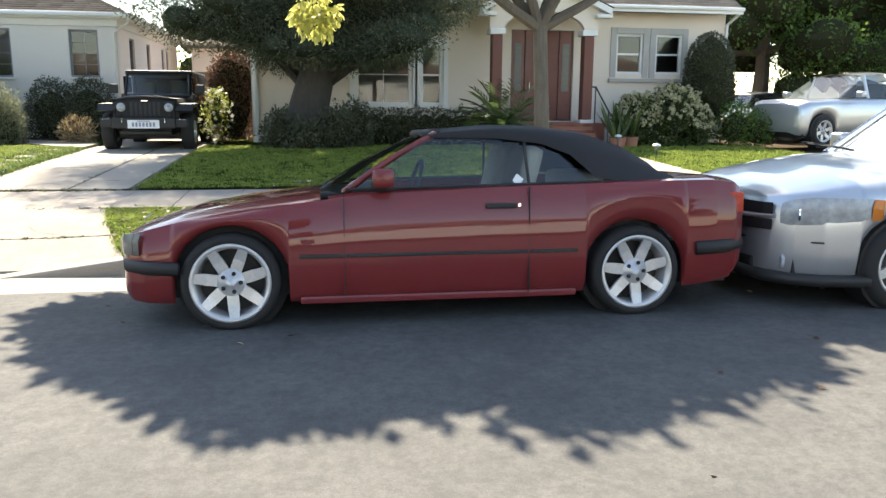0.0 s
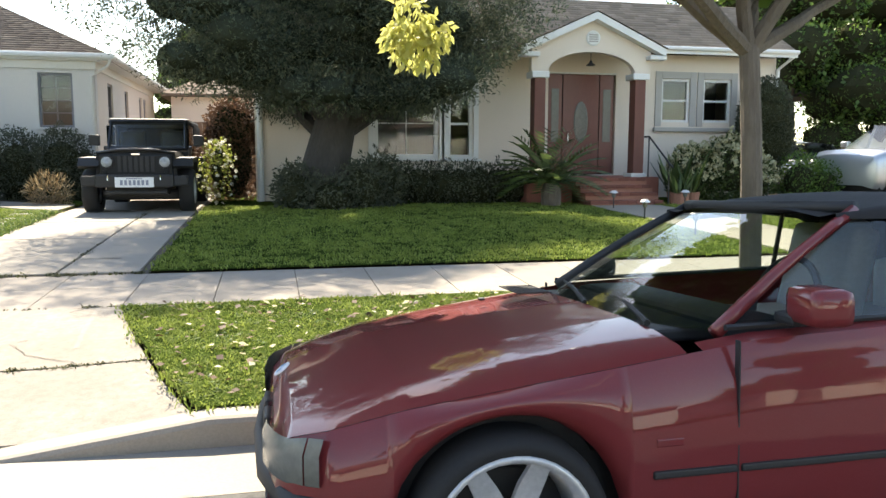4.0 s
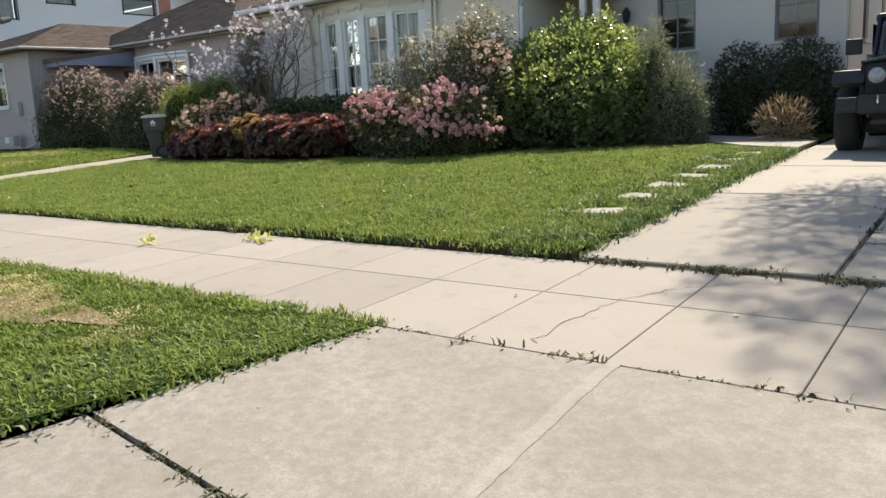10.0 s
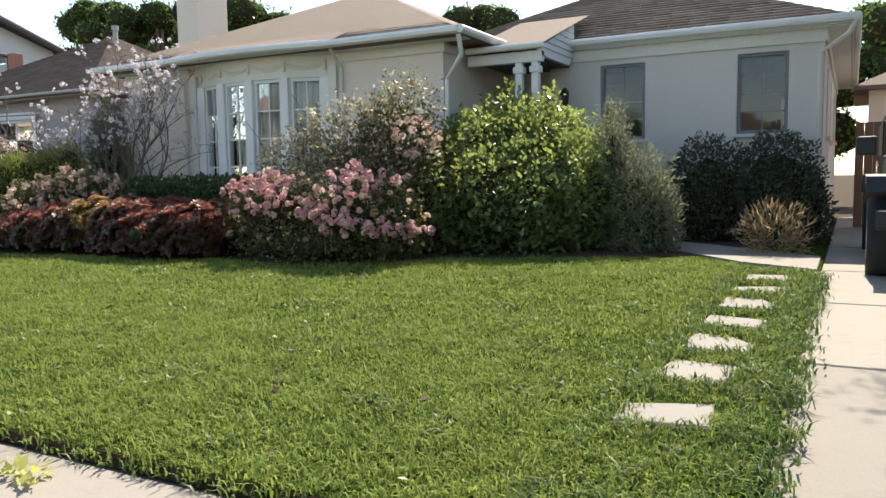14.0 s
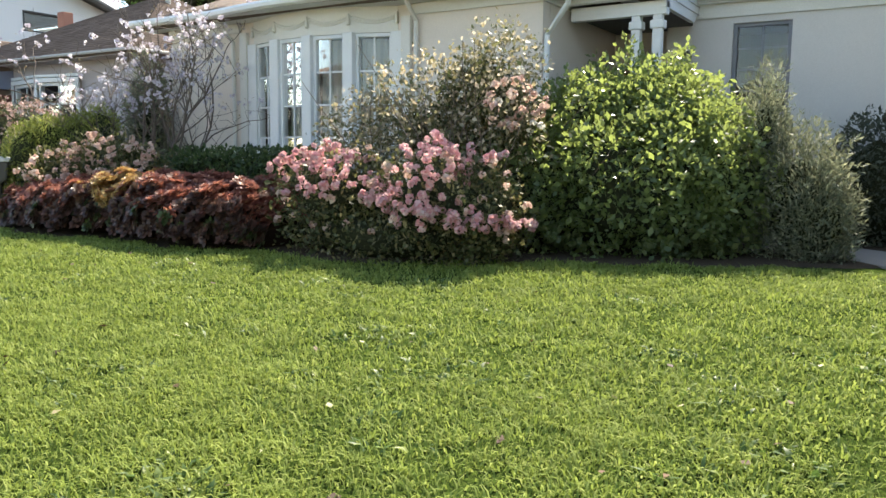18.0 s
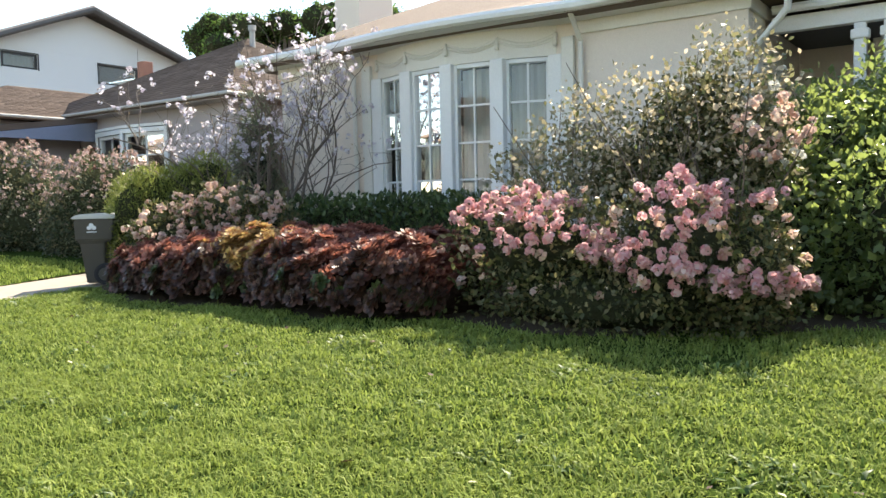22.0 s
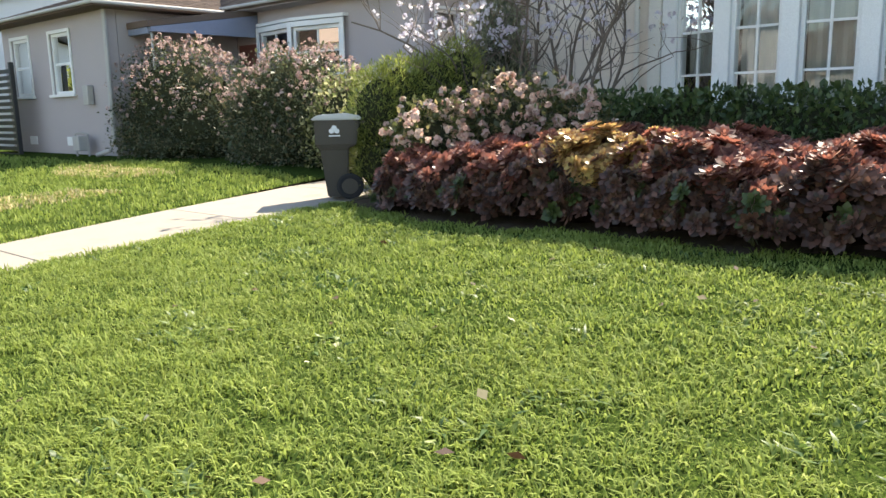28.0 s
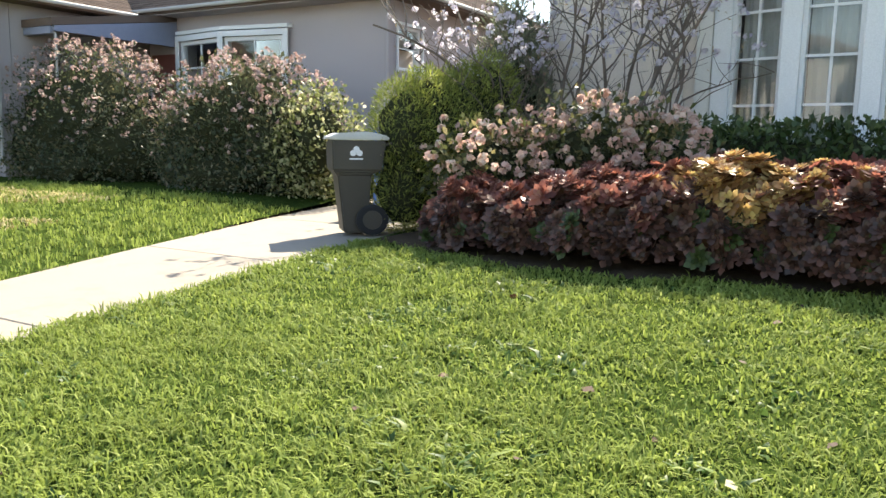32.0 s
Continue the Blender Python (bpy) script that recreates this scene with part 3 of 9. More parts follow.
part("soffit", boxed(WX1 + 0.004, WY, EAVE + 0.03, WX1 + 0.32, 30.3, EAVE + 0.045), white_paint, mid)
# The east house with the gabled entry
EX0, EX1, EY = -1.68, 10.6, 19.75
east = thing("house_east", "cream stucco house with a gabled entry and shingle roof", "house")
wall("front_wall", EX0, EX1, 0.1, 3.77, EY, 0.2, [(0.82, 2.27, 1.36, 2.9), (2.45, 3.05, 1.36, 2.9), (4.8, 6.45, 1.0, 3.32), (7.6, 8.33, 2.22, 3.23), (8.68, 9.41, 2.22, 3.23)], stucco_cream, parent=east)
wall("west_wall", 0, 3.7, 0.1, 3.77, 0, 0.2, [], stucco_cream, turned(EX0 + 0.0, EY + 3.91, -90), parent=east)
wall("east_wall", 0, 3.7, 0.1, 3.77, 0, 0.2, [], stucco_cream, turned(EX1, EY + 0.21, 90), parent=east)
wall("back_wall", EX0, EX1, 0.1, 3.77, EY + 3.92, 0.2, [], stucco_cream, parent=east)
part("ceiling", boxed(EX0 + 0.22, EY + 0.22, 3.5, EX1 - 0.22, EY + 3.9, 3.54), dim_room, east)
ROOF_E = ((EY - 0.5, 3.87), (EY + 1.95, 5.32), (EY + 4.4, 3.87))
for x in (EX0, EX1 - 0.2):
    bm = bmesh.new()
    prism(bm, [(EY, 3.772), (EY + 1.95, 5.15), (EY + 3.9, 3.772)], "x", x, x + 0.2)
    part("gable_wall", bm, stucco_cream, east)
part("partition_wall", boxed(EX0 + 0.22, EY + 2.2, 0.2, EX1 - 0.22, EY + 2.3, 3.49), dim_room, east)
bm = bmesh.new()
prism(bm, [*ROOF_E, *[(y, z - 0.1) for y, z in reversed(ROOF_E)]], "x", EX0 - 0.3, EX1 + 0.2)
part("roof", bm, shingle, east, "light brown shingle roof")

# The west house
NX0, NX1, NY = -25.6, -20.15, 21.1         # main front: its corners and its face
NWX, NWY = -30.6, 18.2                      # the wing: its far corner and its face
west = thing("house_west", "mauve-grey stucco bungalow with a brown shingle roof", "house")
wall("front_wall", NX0, NX1, 0.2, 3.5, NY, 0.2, [(-24.55, -22.25, 2.0, 3.1)], stucco_mauve, parent=west)
wall("side_wall", 0, 7, 0.2, 3.5, 0, 0.2, [(0.1, 0.8, 2.4, 3.1)], stucco_mauve, turned(NX1 + 0.001, NY + 0.21, 90), parent=west)
wall("wing_front_wall", NWX, NX0, 0.2, 3.4, NWY, 0.2, [(-30.1, -29.2, 1.84, 3.07), (-28.1, -27.2, 1.84, 3.07)], stucco_mauve, parent=west)
wall("wing_side_wall", 0, 2.68, 0.2, 3.4, 0, 0.2, [], stucco_mauve, turned(NX0 + 0.001, NWY + 0.21, 90), parent=west)
wall("wing_west_wall", 0, 9.0, 0.2, 3.4, 0, 0.2, [], stucco_mauve, turned(NWX, NWY + 9.21, -90), parent=west)
wall("back_wall", NWX, NX1, 0.2, 3.4, 28.2, 0.2, [], stucco_mauve, parent=west)
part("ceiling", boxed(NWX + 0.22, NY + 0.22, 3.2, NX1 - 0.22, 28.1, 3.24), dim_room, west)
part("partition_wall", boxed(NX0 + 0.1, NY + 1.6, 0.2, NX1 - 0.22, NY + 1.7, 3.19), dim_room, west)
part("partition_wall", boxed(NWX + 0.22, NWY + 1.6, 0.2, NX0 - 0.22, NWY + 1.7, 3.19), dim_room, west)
hip_roof("main_roof", -27.6, NX1 + 0.45, NY - 0.45, 28.6, 3.55, 2.1, shingle_dark, "brown shingle roof", west)
part("soffit", boxed(NX0, NY - 0.42, 3.44, NX1 + 0.42, NY - 0.002, 3.455), stucco_mauve, west)
hip_roof("wing_roof", NWX - 0.4, NX0 + 0.4, NWY - 0.4, 27.0, 3.45, 1.05, shingle_dark, "brown shingle roof", west)


# ---- paving ----
def shared_piece(name, me, parent, x, material):
    ob = new(name, me)
    ob.parent = parent
    ob.location.x = x
    if not me.materials:
        me.materials.append(material)
    return ob


def slab_mesh(x0, x1, y0, y1, top=None):
    bm = bmesh.new()
    slab(bm, [(x0, y0), (x1, y0), (x1, y1), (x0, y1)], top or ground_z, 0.12, 0.004)
    bmesh.ops.recalc_face_normals(bm, faces=bm.faces)
    me = bpy.data.meshes.new("slab")
    bm.to_mesh(me)
    bm.free()
    return me


def pieced(m, base, amount=0.17):
    """The same material, each piece a little lighter or darker than the next."""
    nodes = Nodes(m)
    info = nodes.n.new("ShaderNodeObjectInfo")
    f, c, s = nodes.noise(95, 5, 0.6), nodes.noise(1.3), nodes.noise(4.2, 6, 0.65)
    col = nodes.mix(c, base[0], base[1])
    col = nodes.mix(nodes.ramp(f, (0.35, (0.35, 0.35, 0.35)), (0.7, (0, 0, 0))), col, tuple(0.75 * v for v in base[0]))
    col = nodes.mix(nodes.ramp(s, (0.55, (0, 0, 0)), (0.8, (0.8, 0.8, 0.8))), col, tuple(0.7 * v for v in base[0]))
    tone = nodes.ramp(info.outputs["Random"], (0, (1 - amount,) * 3), (1, (1,) * 3))
    nodes.set(Base_Color=nodes.mix(1.0, col, tone, "MULTIPLY"), Roughness=0.88)
    nodes.bump(f, 0.3, 0.003)
    return nodes.mat


slab_mat = pieced("pavement_concrete", ((0.25, 0.217, 0.184), (0.308, 0.272, 0.237)))
drive_mat = pieced("drive_concrete", ((0.258, 0.227, 0.19), (0.31, 0.277, 0.239)))
stone_mat = pieced("stepping_stone", ((0.235, 0.212, 0.188), (0.29, 0.265, 0.236)), 0.14)
path_mat = pieced("path_concrete", ((0.275, 0.235, 0.185), (0.33, 0.285, 0.23)))
brick_mat = pieced("step_brick", ((0.22, 0.075, 0.055), (0.32, 0.12, 0.085)), 0.3)

pavement = thing("pavement", "pale concrete pavement of square cast slabs", "pavement", kind="structure")
STEP = 0.72
half_a, half_b = slab_mesh(0.0025, STEP - 0.0025, WALK0 + 0.016, 10.386), slab_mesh(0.0025, STEP - 0.0025, 10.39, WALK1 - 0.004)
whole = slab_mesh(0.004, STEP - 0.004, WALK0 + 0.004, WALK1 - 0.004)
for k in range(-26, 24):
    x = -2.6 + STEP * k
    if k < 0:
        shared_piece("slab", half_a, pavement, x, slab_mat)
        shared_piece("slab", half_b, pavement, x, slab_mat)
    else:
        shared_piece("slab", whole, pavement, x, slab_mat)
bm = bmesh.new()
for x0, x1 in ((-90, -2.6 - 26 * STEP), (-2.6 + 24 * STEP, 90)):
    slab(bm, [(x0, WALK0), (x1, WALK0), (x1, WALK1), (x0, WALK1)], ground_z)
part("far_paving", bm, concrete, pavement)
tagged(part("bedding", sheet([-24, -12, 0, 16], [WALK0 - 0.02, 10.4, WALK1 + 0.02], lambda x, y: ground_z(x, y) - 0.012), joint_dirt), "dark earth between the slabs", "ground", kind="structure")

# the apron: an upper and a lower cast slab with a joint full of weeds between them
apron = thing("driveway_apron", "old pale concrete driveway apron, cracked and patched", "driveway", kind="structure")
JOINT = lambda x: 7.93 + 0.135 * math.sqrt((x + 3.0) ** 2 + 0.03)


def apron_mesh(y0f, y1f, n=18, rows=10):
    v = []
    for j in range(rows + 1):
        for i in range(n + 1):
            f = i / n
            xg = apron_edge(8.2, -1) + f * (apron_edge(8.2, 1) - apron_edge(8.2, -1))
            y = y0f(xg) + (y1f(xg) - y0f(xg)) * j / rows
            x = apron_edge(y, -1) + 0.015 + f * (apron_edge(y, 1) - apron_edge(y, -1) - 0.03)
            v.append((x, y, apron_z(x, y) + 0.008))
    f = [(j * (n + 1) + i, j * (n + 1) + i + 1, (j + 1) * (n + 1) + i + 1, (j + 1) * (n + 1) + i) for j in range(rows) for i in range(n)]
    return np_mesh("apron", v, f)


def thick(ob, d=0.06):
    """Gives a sheet a lower side and edges."""
    bm = bmesh.new()
    bm.from_mesh(ob.data)
    g = bmesh.ops.extrude_face_region(bm, geom=list(bm.faces))
    for e in g["geom"]:
        if isinstance(e, bmesh.types.BMVert):
            e.co.z -= d
    bmesh.ops.recalc_face_normals(bm, faces=bm.faces)
    for f in bm.faces:
        f.smooth = False
    bm.to_mesh(ob.data)
    bm.free()
    return ob


thick(part("slab", apron_mesh(lambda x: JOINT(x) + 0.013, lambda x: WALK0 - 0.014), old_concrete, apron))
thick(part("slab", apron_mesh(lambda x: KERB + 0.163, lambda x: JOINT(x) - 0.013), old_concrete, apron))
part("bedding", strip_between(lambda y: apron_edge(y, -1), lambda y: apron_edge(y, 1), list(np.linspace(KERB + 0.165, WALK0, 14)), lambda x, y: apron_z(x, y) - 0.012, 16), joint_dirt, apron)


def crack(name, pts, w, material, parent, zf, lift=0.0045, seed=1, jag=0.008):
    """A jagged thin line lying in the surface."""
    r = np.random.default_rng(seed)
    fine = []
    for a, b in zip(pts, pts[1:]):
        n = max(2, int(math.dist(a, b) / 0.05))
        fine += [(a[0] + (b[0] - a[0]) * k / n + r.normal(0, jag), a[1] + (b[1] - a[1]) * k / n + r.normal(0, jag)) for k in range(n)]
    v, f = [], []
    for i, (x, y) in enumerate(fine):
        x2, y2 = fine[min(i + 1, len(fine) - 1)]
        x1, y1 = fine[max(i - 1, 0)]
        d = Vector((x2 - x1, y2 - y1)).normalized()
        ww = w * (0.5 + r.random() if jag > 0.004 else 1.0) / 2
        for s in (-1, 1):
            px, py = x - s * d.y * ww, y + s * d.x * ww
            v.append((px, py, zf(px, py) + lift))
        if i:
            f.append((2 * i - 2, 2 * i - 1, 2 * i + 1, 2 * i))
    return part(name, np_mesh("crack", v, f), material, parent)


ap = lambda x, y: apron_z(x, y) + 0.008
pale_scar = weathered("pale_scar", (0.262, 0.238, 0.208), (0.31, 0.285, 0.253), (0.2, 0.178, 0.152))
crack("crack", [(-2.55, 8.0), (-2.95, 8.25), (-3.1, 8.5), (-3.0, 8.62)], 0.006, joint_dirt, apron, ap, seed=2)
crack("crack", [(-2.95, 9.35), (-2.8, 9.5), (-2.7, 9.58)], 0.008, joint_dirt, apron, ap, seed=3)
crack("patched_seam", [(-3.99, 9.57), (-3.965, 8.9), (-3.94, 8.3)], 0.06, pale_scar, apron, ap, 0.002, 4, 0.0025)
crack("patched_seam", [(-2.75, 9.5), (-2.72, 8.9), (-2.66, 8.3)], 0.035, pale_scar, apron, ap, 0.002, 5, 0.0025)
crack("crack", [(-4.4, 9.63), (-4.42, 9.9), (-4.36, 10.2), (-4.34, 10.4), (-4.14, 10.68), (-3.8, 10.98)], 0.004, joint_dirt, pavement, ground_z, 0.002, 6, 0.012)

# the drive beside the middle house
drive = thing("driveway", "concrete driveway of cast slabs with a worn joint", "driveway", kind="structure")
DZ = lambda x, y: ground_z(x, y) + 0.012
for x0, x1 in ((-4.93, -3.5), (-3.47, -2.7)):
    for y0, y1 in ((WALK1 + 0.06, 13.73), (13.76, 15.66), (15.69, 17.6), (17.63, 20.2), (20.23, 24.0), (24.03, 28)):
        bm = bmesh.new()
        slab(bm, [(x0, y0), (x1, y0), (x1, y1), (x0, y1)], DZ, 0.1, 0.008)
        part("slab", bm, drive_mat, drive)
part("bedding", sheet([-4.93, -2.6], [WALK1 - 0.01, 14, 16.5, 20.5, 28], lambda x, y: ground_z(x, y) - 0.006), joint_dirt, drive)
crack("crack", [(-3.48, 11.97), (-3.2, 12.02), (-2.95, 11.98)], 0.03, joint_dirt, drive, DZ, seed=7)
bm = bmesh.new()
slab(bm, [(-4.96, 17.25), (-4.96, 18.5), (-6.3, 19.6), (-7.6, 20.5), (-9.3, 20.7), (-9.3, 19.7), (-7.7, 19.5), (-6.6, 18.75), (-5.7, 17.7)], lambda x, y: ground_z(x, y) + 0.065)
tagged(part("side_path", bm, drive_mat), "curved concrete path to the porch", "path", kind="structure")

# stepping stones
rs = random.Random(3)
for k in range(7):
    y = 12.53 + 0.7 * k - 0.004 * k * k
    x = -5.4 + 0.012 * k
    bm = bmesh.new()
    c = [(-0.205, -0.215), (0.205, -0.215), (0.205, 0.215), (-0.205, 0.215)]
    slab(bm, [(a + rs.uniform(-0.025, 0.025), b + rs.uniform(-0.025, 0.025)) for a, b in c], lambda px, py: 0.0, 0.07, 0.012)
    ob = part("stepping_stone", bm, stone_mat)
    ob.matrix_world = pose(x, y, ground_z(x, y) + 0.05, rs.uniform(-1.5, 1.5), rs.uniform(-1.5, 1.5), rs.uniform(-6, 6))
    tagged(ob, "square pale concrete stepping stone set in the lawn", "stepping stone", "stepping stones")

# garden paths
for name, x0, x1, y1, label in (("garden_path_middle", path_left, path_right, 20.4, "pale concrete garden path beside the lawn"), ("garden_path_east", lambda y: 4.8, lambda y: 6.25, 17.3, "pale concrete path to the entry steps")):
    p = thing(name, label, "path", kind="structure")
    ys = [WALK1 + 0.004] + list(np.arange(13.2, y1, 1.95)) + [y1]
    for a, b in zip(ys, ys[1:]):
        bm = bmesh.new()
        slab(bm, [(x0(a), a), (x1(a), a), (x1(b), b - 0.008), (x0(b), b - 0.008)], lambda x, y: ground_z(max(x, -18.2), y) + 0.03)
        part("slab", bm, path_mat, p)
bm = bmesh.new()
slab(bm, [(10.4, WALK1 + 0.01), (15.4, WALK1 + 0.01), (15.4, 34), (10.4, 34)], lambda x, y: ground_z(x, 12) + 0.02)
tagged(part("driveway_east", bm, concrete), "pale concrete driveway of the east house", "driveway", kind="structure")
bm = bmesh.new()
slab(bm, [(-33, 17.0), (-18.9, 17.2), (-18.9, 17.75), (-33, 17.6)], lambda x, y: ground_z(x, y) + 0.03)

# ---- plants ----
def unit(v):
    return v / np.maximum(np.linalg.norm(v, axis=-1, keepdims=True), 1e-9)


def leaf_quads(base, axis, width_dir, length, width, fold=0.15, at=0.5):
    """Pointed leaves: base, two sides, tip; folded a little along the midrib."""
    n = len(base)
    nrm = unit(np.cross(axis, width_dir))
    L, W = length[:, None], width[:, None]
    mid = base + axis * L * at + nrm * W * fold
    v = np.stack([base, mid - width_dir * W * 0.5 - nrm * W * 2 * fold, base + axis * L, mid + width_dir * W * 0.5 - nrm * W * 2 * fold], 1).reshape(-1, 3)
    f = np.arange(4 * n).reshape(-1, 4)
    return v, f


def shell_points(r, blobs, n, lo=0.7, hi=1.04, lumps=0.16, freq=3.0, floor=None):
    """Points in the outer shell of lumpy ellipsoids (cx, cy, cz, rx, ry, rz), with the outward way at each."""
    b = np.array(blobs, float)
    area = (b[:, 3] * b[:, 4] + b[:, 3] * b[:, 5] + b[:, 4] * b[:, 5])
    which = r.choice(len(b), n, p=area / area.sum())
    d = unit(r.normal(size=(n, 3)))
    ph = which[:, None] * 1.7
    lump = (np.sin(d[:, [0]] * freq * 2.1 + ph) * np.sin(d[:, [1]] * freq * 1.9 + 1.3 * ph) + np.sin(d[:, [2]] * freq * 2.3 + 2.1 * ph + 0.6) * np.sin(d[:, [0]] * freq * 3.1 + ph)) * 0.5
    rad = (lo + (hi - lo) * r.random((n, 1)) ** 0.6) * (1 + lumps * lump)
    p = b[which, :3] + d * b[which, 3:] * rad
    out = unit(d / b[which, 3:])
    if floor is not None:
        ok = p[:, 2] > floor
        p, out = p[ok], out[ok]
    return p, out


def leaf_cloud(seed, blobs, n, length, width, out_w=0.6, up_w=0.3, rand_w=0.8, lo=0.7, hi=1.04, lumps=0.16, freq=3.0, floor=0.42, spread=0.3):
    r = np.random.default_rng(seed)
    p, o = shell_points(r, blobs, n, lo, hi, lumps, freq, floor)
    k = len(p)
    ax = unit(o * out_w + np.array([0, 0, up_w]) + r.normal(size=(k, 3)) * rand_w)
    wd = unit(np.cross(ax, unit(o * 0.6 + r.normal(size=(k, 3)))))
    s = 1 + spread * r.normal(size=k).clip(-2, 2)
    return leaf_quads(p, ax, wd, length * s, width * s)


def join(*chunks):
    vs, fs, n = [], [], 0
    for v, f in chunks:
        vs.append(v)
        fs.append(f + n)
        n += len(v)
    return np.concatenate(vs), np.concatenate(fs)


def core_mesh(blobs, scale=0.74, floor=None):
    """Added dark lumps that stand in for inner shade, so that the foliage is not seen through all over."""
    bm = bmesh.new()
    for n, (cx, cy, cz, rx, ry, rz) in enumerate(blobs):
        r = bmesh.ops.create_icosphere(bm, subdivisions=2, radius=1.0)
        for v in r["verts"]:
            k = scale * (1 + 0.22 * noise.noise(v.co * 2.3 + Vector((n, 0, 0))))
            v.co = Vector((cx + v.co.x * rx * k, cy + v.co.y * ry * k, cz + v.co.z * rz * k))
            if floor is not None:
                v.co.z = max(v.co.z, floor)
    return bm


def flower_heads(seed, centres, radius, petals=14, cup=0.5):
    """Round many-petalled blossoms."""
    r = np.random.default_rng(seed)
    c = np.repeat(np.asarray(centres, float), petals, 0)
    k = len(c)
    rr = np.repeat(radius * (0.75 + 0.5 * r.random(len(centres))), petals)
    d = unit(r.normal(size=(k, 3)) + np.array([0, -0.35, 0.35]))
    ax = unit(d * cup + unit(np.cross(d, r.normal(size=(k, 3)))))
    wd = unit(np.cross(ax, d))
    return leaf_quads(c + d * rr[:, None] * 0.55 - ax * rr[:, None] * 0.35, ax, wd, rr * 0.95, rr * 0.9, 0.12)


def rosettes(seed, centres, radius, leaves=18, tilt=0.45, way=None):
    """Flat succulent rosettes on their stems, facing up and out."""
    r = np.random.default_rng(seed)
    c = np.asarray(centres, float)
    m = len(c)
    nrm = unit(r.normal(size=(m, 3)) * 0.33 + way)
    e1 = unit(np.cross(nrm, np.array([0.2, 1, 0.1])))
    e2 = np.cross(nrm, e1)
    rad = radius * (0.6 + 0.7 * r.random(m))
    a = np.tile(np.arange(leaves) * 2.39996, m) + np.repeat(r.random(m) * 6, leaves)
    ring = np.tile((np.arange(leaves) + 1.0) / leaves, m)
    rep = lambda q: np.repeat(q, leaves, 0)
    out = unit((rep(e1) * np.cos(a)[:, None] + rep(e2) * np.sin(a)[:, None]) * (0.35 + ring[:, None]) + rep(nrm) * (1.25 - ring[:, None]) * tilt * 1.6)
    wd = unit(np.cross(out, rep(nrm)))
    L = rep(rad) * (0.35 + 0.75 * ring)
    return leaf_quads(rep(c), out, wd, L, L * 0.5, -0.06, 0.7)


def bush(name, label, cat, blobs, leaves, mat, core=0.74, group="", floor=0.4, core_mat=None):
    """A shrub: its dark filler core and its leaves. leaves: (vertices, faces)."""
    t = thing(name, label, cat, group=group)
    part("foliage", np_mesh("leaves", *leaves), mat, t)
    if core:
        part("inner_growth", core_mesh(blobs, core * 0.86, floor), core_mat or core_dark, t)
    return t


def limb(r, p, d, length, r0, r1, n=6, wander=0.16, lift=0.0):
    """Points and radii of a branch that wanders."""
    pts, rad = [Vector(p)], [r0]
    d = Vector(d).normalized()
    for k in range(1, n + 1):
        d = (d + Vector(r.normal(0, wander, 3)) + Vector((0, 0, lift))).normalized()
        pts.append(pts[-1] + d * length / n)
        rad.append(r0 + (r1 - r0) * k / n)
    return pts, rad


# leaf colours
mat_green_bush = leafy("laurel_leaf", ((0, (0.038, 0.06, 0.028)), (0.5, (0.07, 0.1, 0.042)), (1, (0.17, 0.2, 0.075))), 0.36, 0.36, (0.46, 0.56, 0.14), gain=1.35, patchy=0.4)
mat_rose_leaf = leafy("rose_leaf", ((0, (0.06, 0.075, 0.028)), (0.55, (0.13, 0.135, 0.05)), (1, (0.34, 0.28, 0.13))), 0.45, 0.42, gain=1.0)
mat_pale_rose_leaf = leafy("pale_rose_leaf", ((0, (0.1, 0.12, 0.045)), (0.45, (0.25, 0.21, 0.12)), (0.8, (0.4, 0.33, 0.22)), (1, (0.6, 0.5, 0.38))), 0.5, 0.45, gain=1.25)
mat_hedge = leafy("hedge_leaf", ((0, (0.026, 0.044, 0.014)), (0.6, (0.05, 0.076, 0.024)), (1, (0.095, 0.12, 0.038))), 0.38, 0.3)
mat_rosemary = leafy("rosemary_leaf", ((0, (0.07, 0.08, 0.05)), (0.6, (0.13, 0.14, 0.085)), (1, (0.25, 0.25, 0.16))), 0.6, 0.35)
mat_dark_bush = leafy("dark_shrub_leaf", ((0, (0.03, 0.037, 0.024)), (1, (0.075, 0.08, 0.05))), 0.6, 0.2)
mat_dry = leafy("dry_shrub", ((0, (0.16, 0.11, 0.06)), (1, (0.34, 0.26, 0.15))), 0.7, 0.3)
mat_brown_vine = leafy("brown_vine", ((0, (0.07, 0.04, 0.025)), (1, (0.16, 0.09, 0.055))), 0.7, 0.25)
mat_fern = leafy("cypress_spray", ((0, (0.08, 0.1, 0.022)), (0.6, (0.17, 0.19, 0.042)), (1, (0.32, 0.33, 0.085))), 0.55, 0.45)
mat_variegated = leafy("variegated_leaf", ((0, (0.08, 0.1, 0.03)), (0.5, (0.2, 0.21, 0.08)), (1, (0.55, 0.52, 0.3))), 0.5, 0.4, gain=1.4)
mat_dusty_pink = leafy("dusty_pink_petal", ((0, (0.42, 0.26, 0.23)), (0.5, (0.58, 0.4, 0.36)), (1, (0.72, 0.58, 0.52))), 0.6, 0.4, gain=1.0)
mat_red_succ = leafy("dark_red_rosette", ((0, (0.04, 0.018, 0.016)), (0.5, (0.115, 0.042, 0.034)), (0.85, (0.22, 0.095, 0.065)), (1, (0.42, 0.25, 0.17))), 0.5, 0.42, (0.42, 0.15, 0.1), gain=1.75)
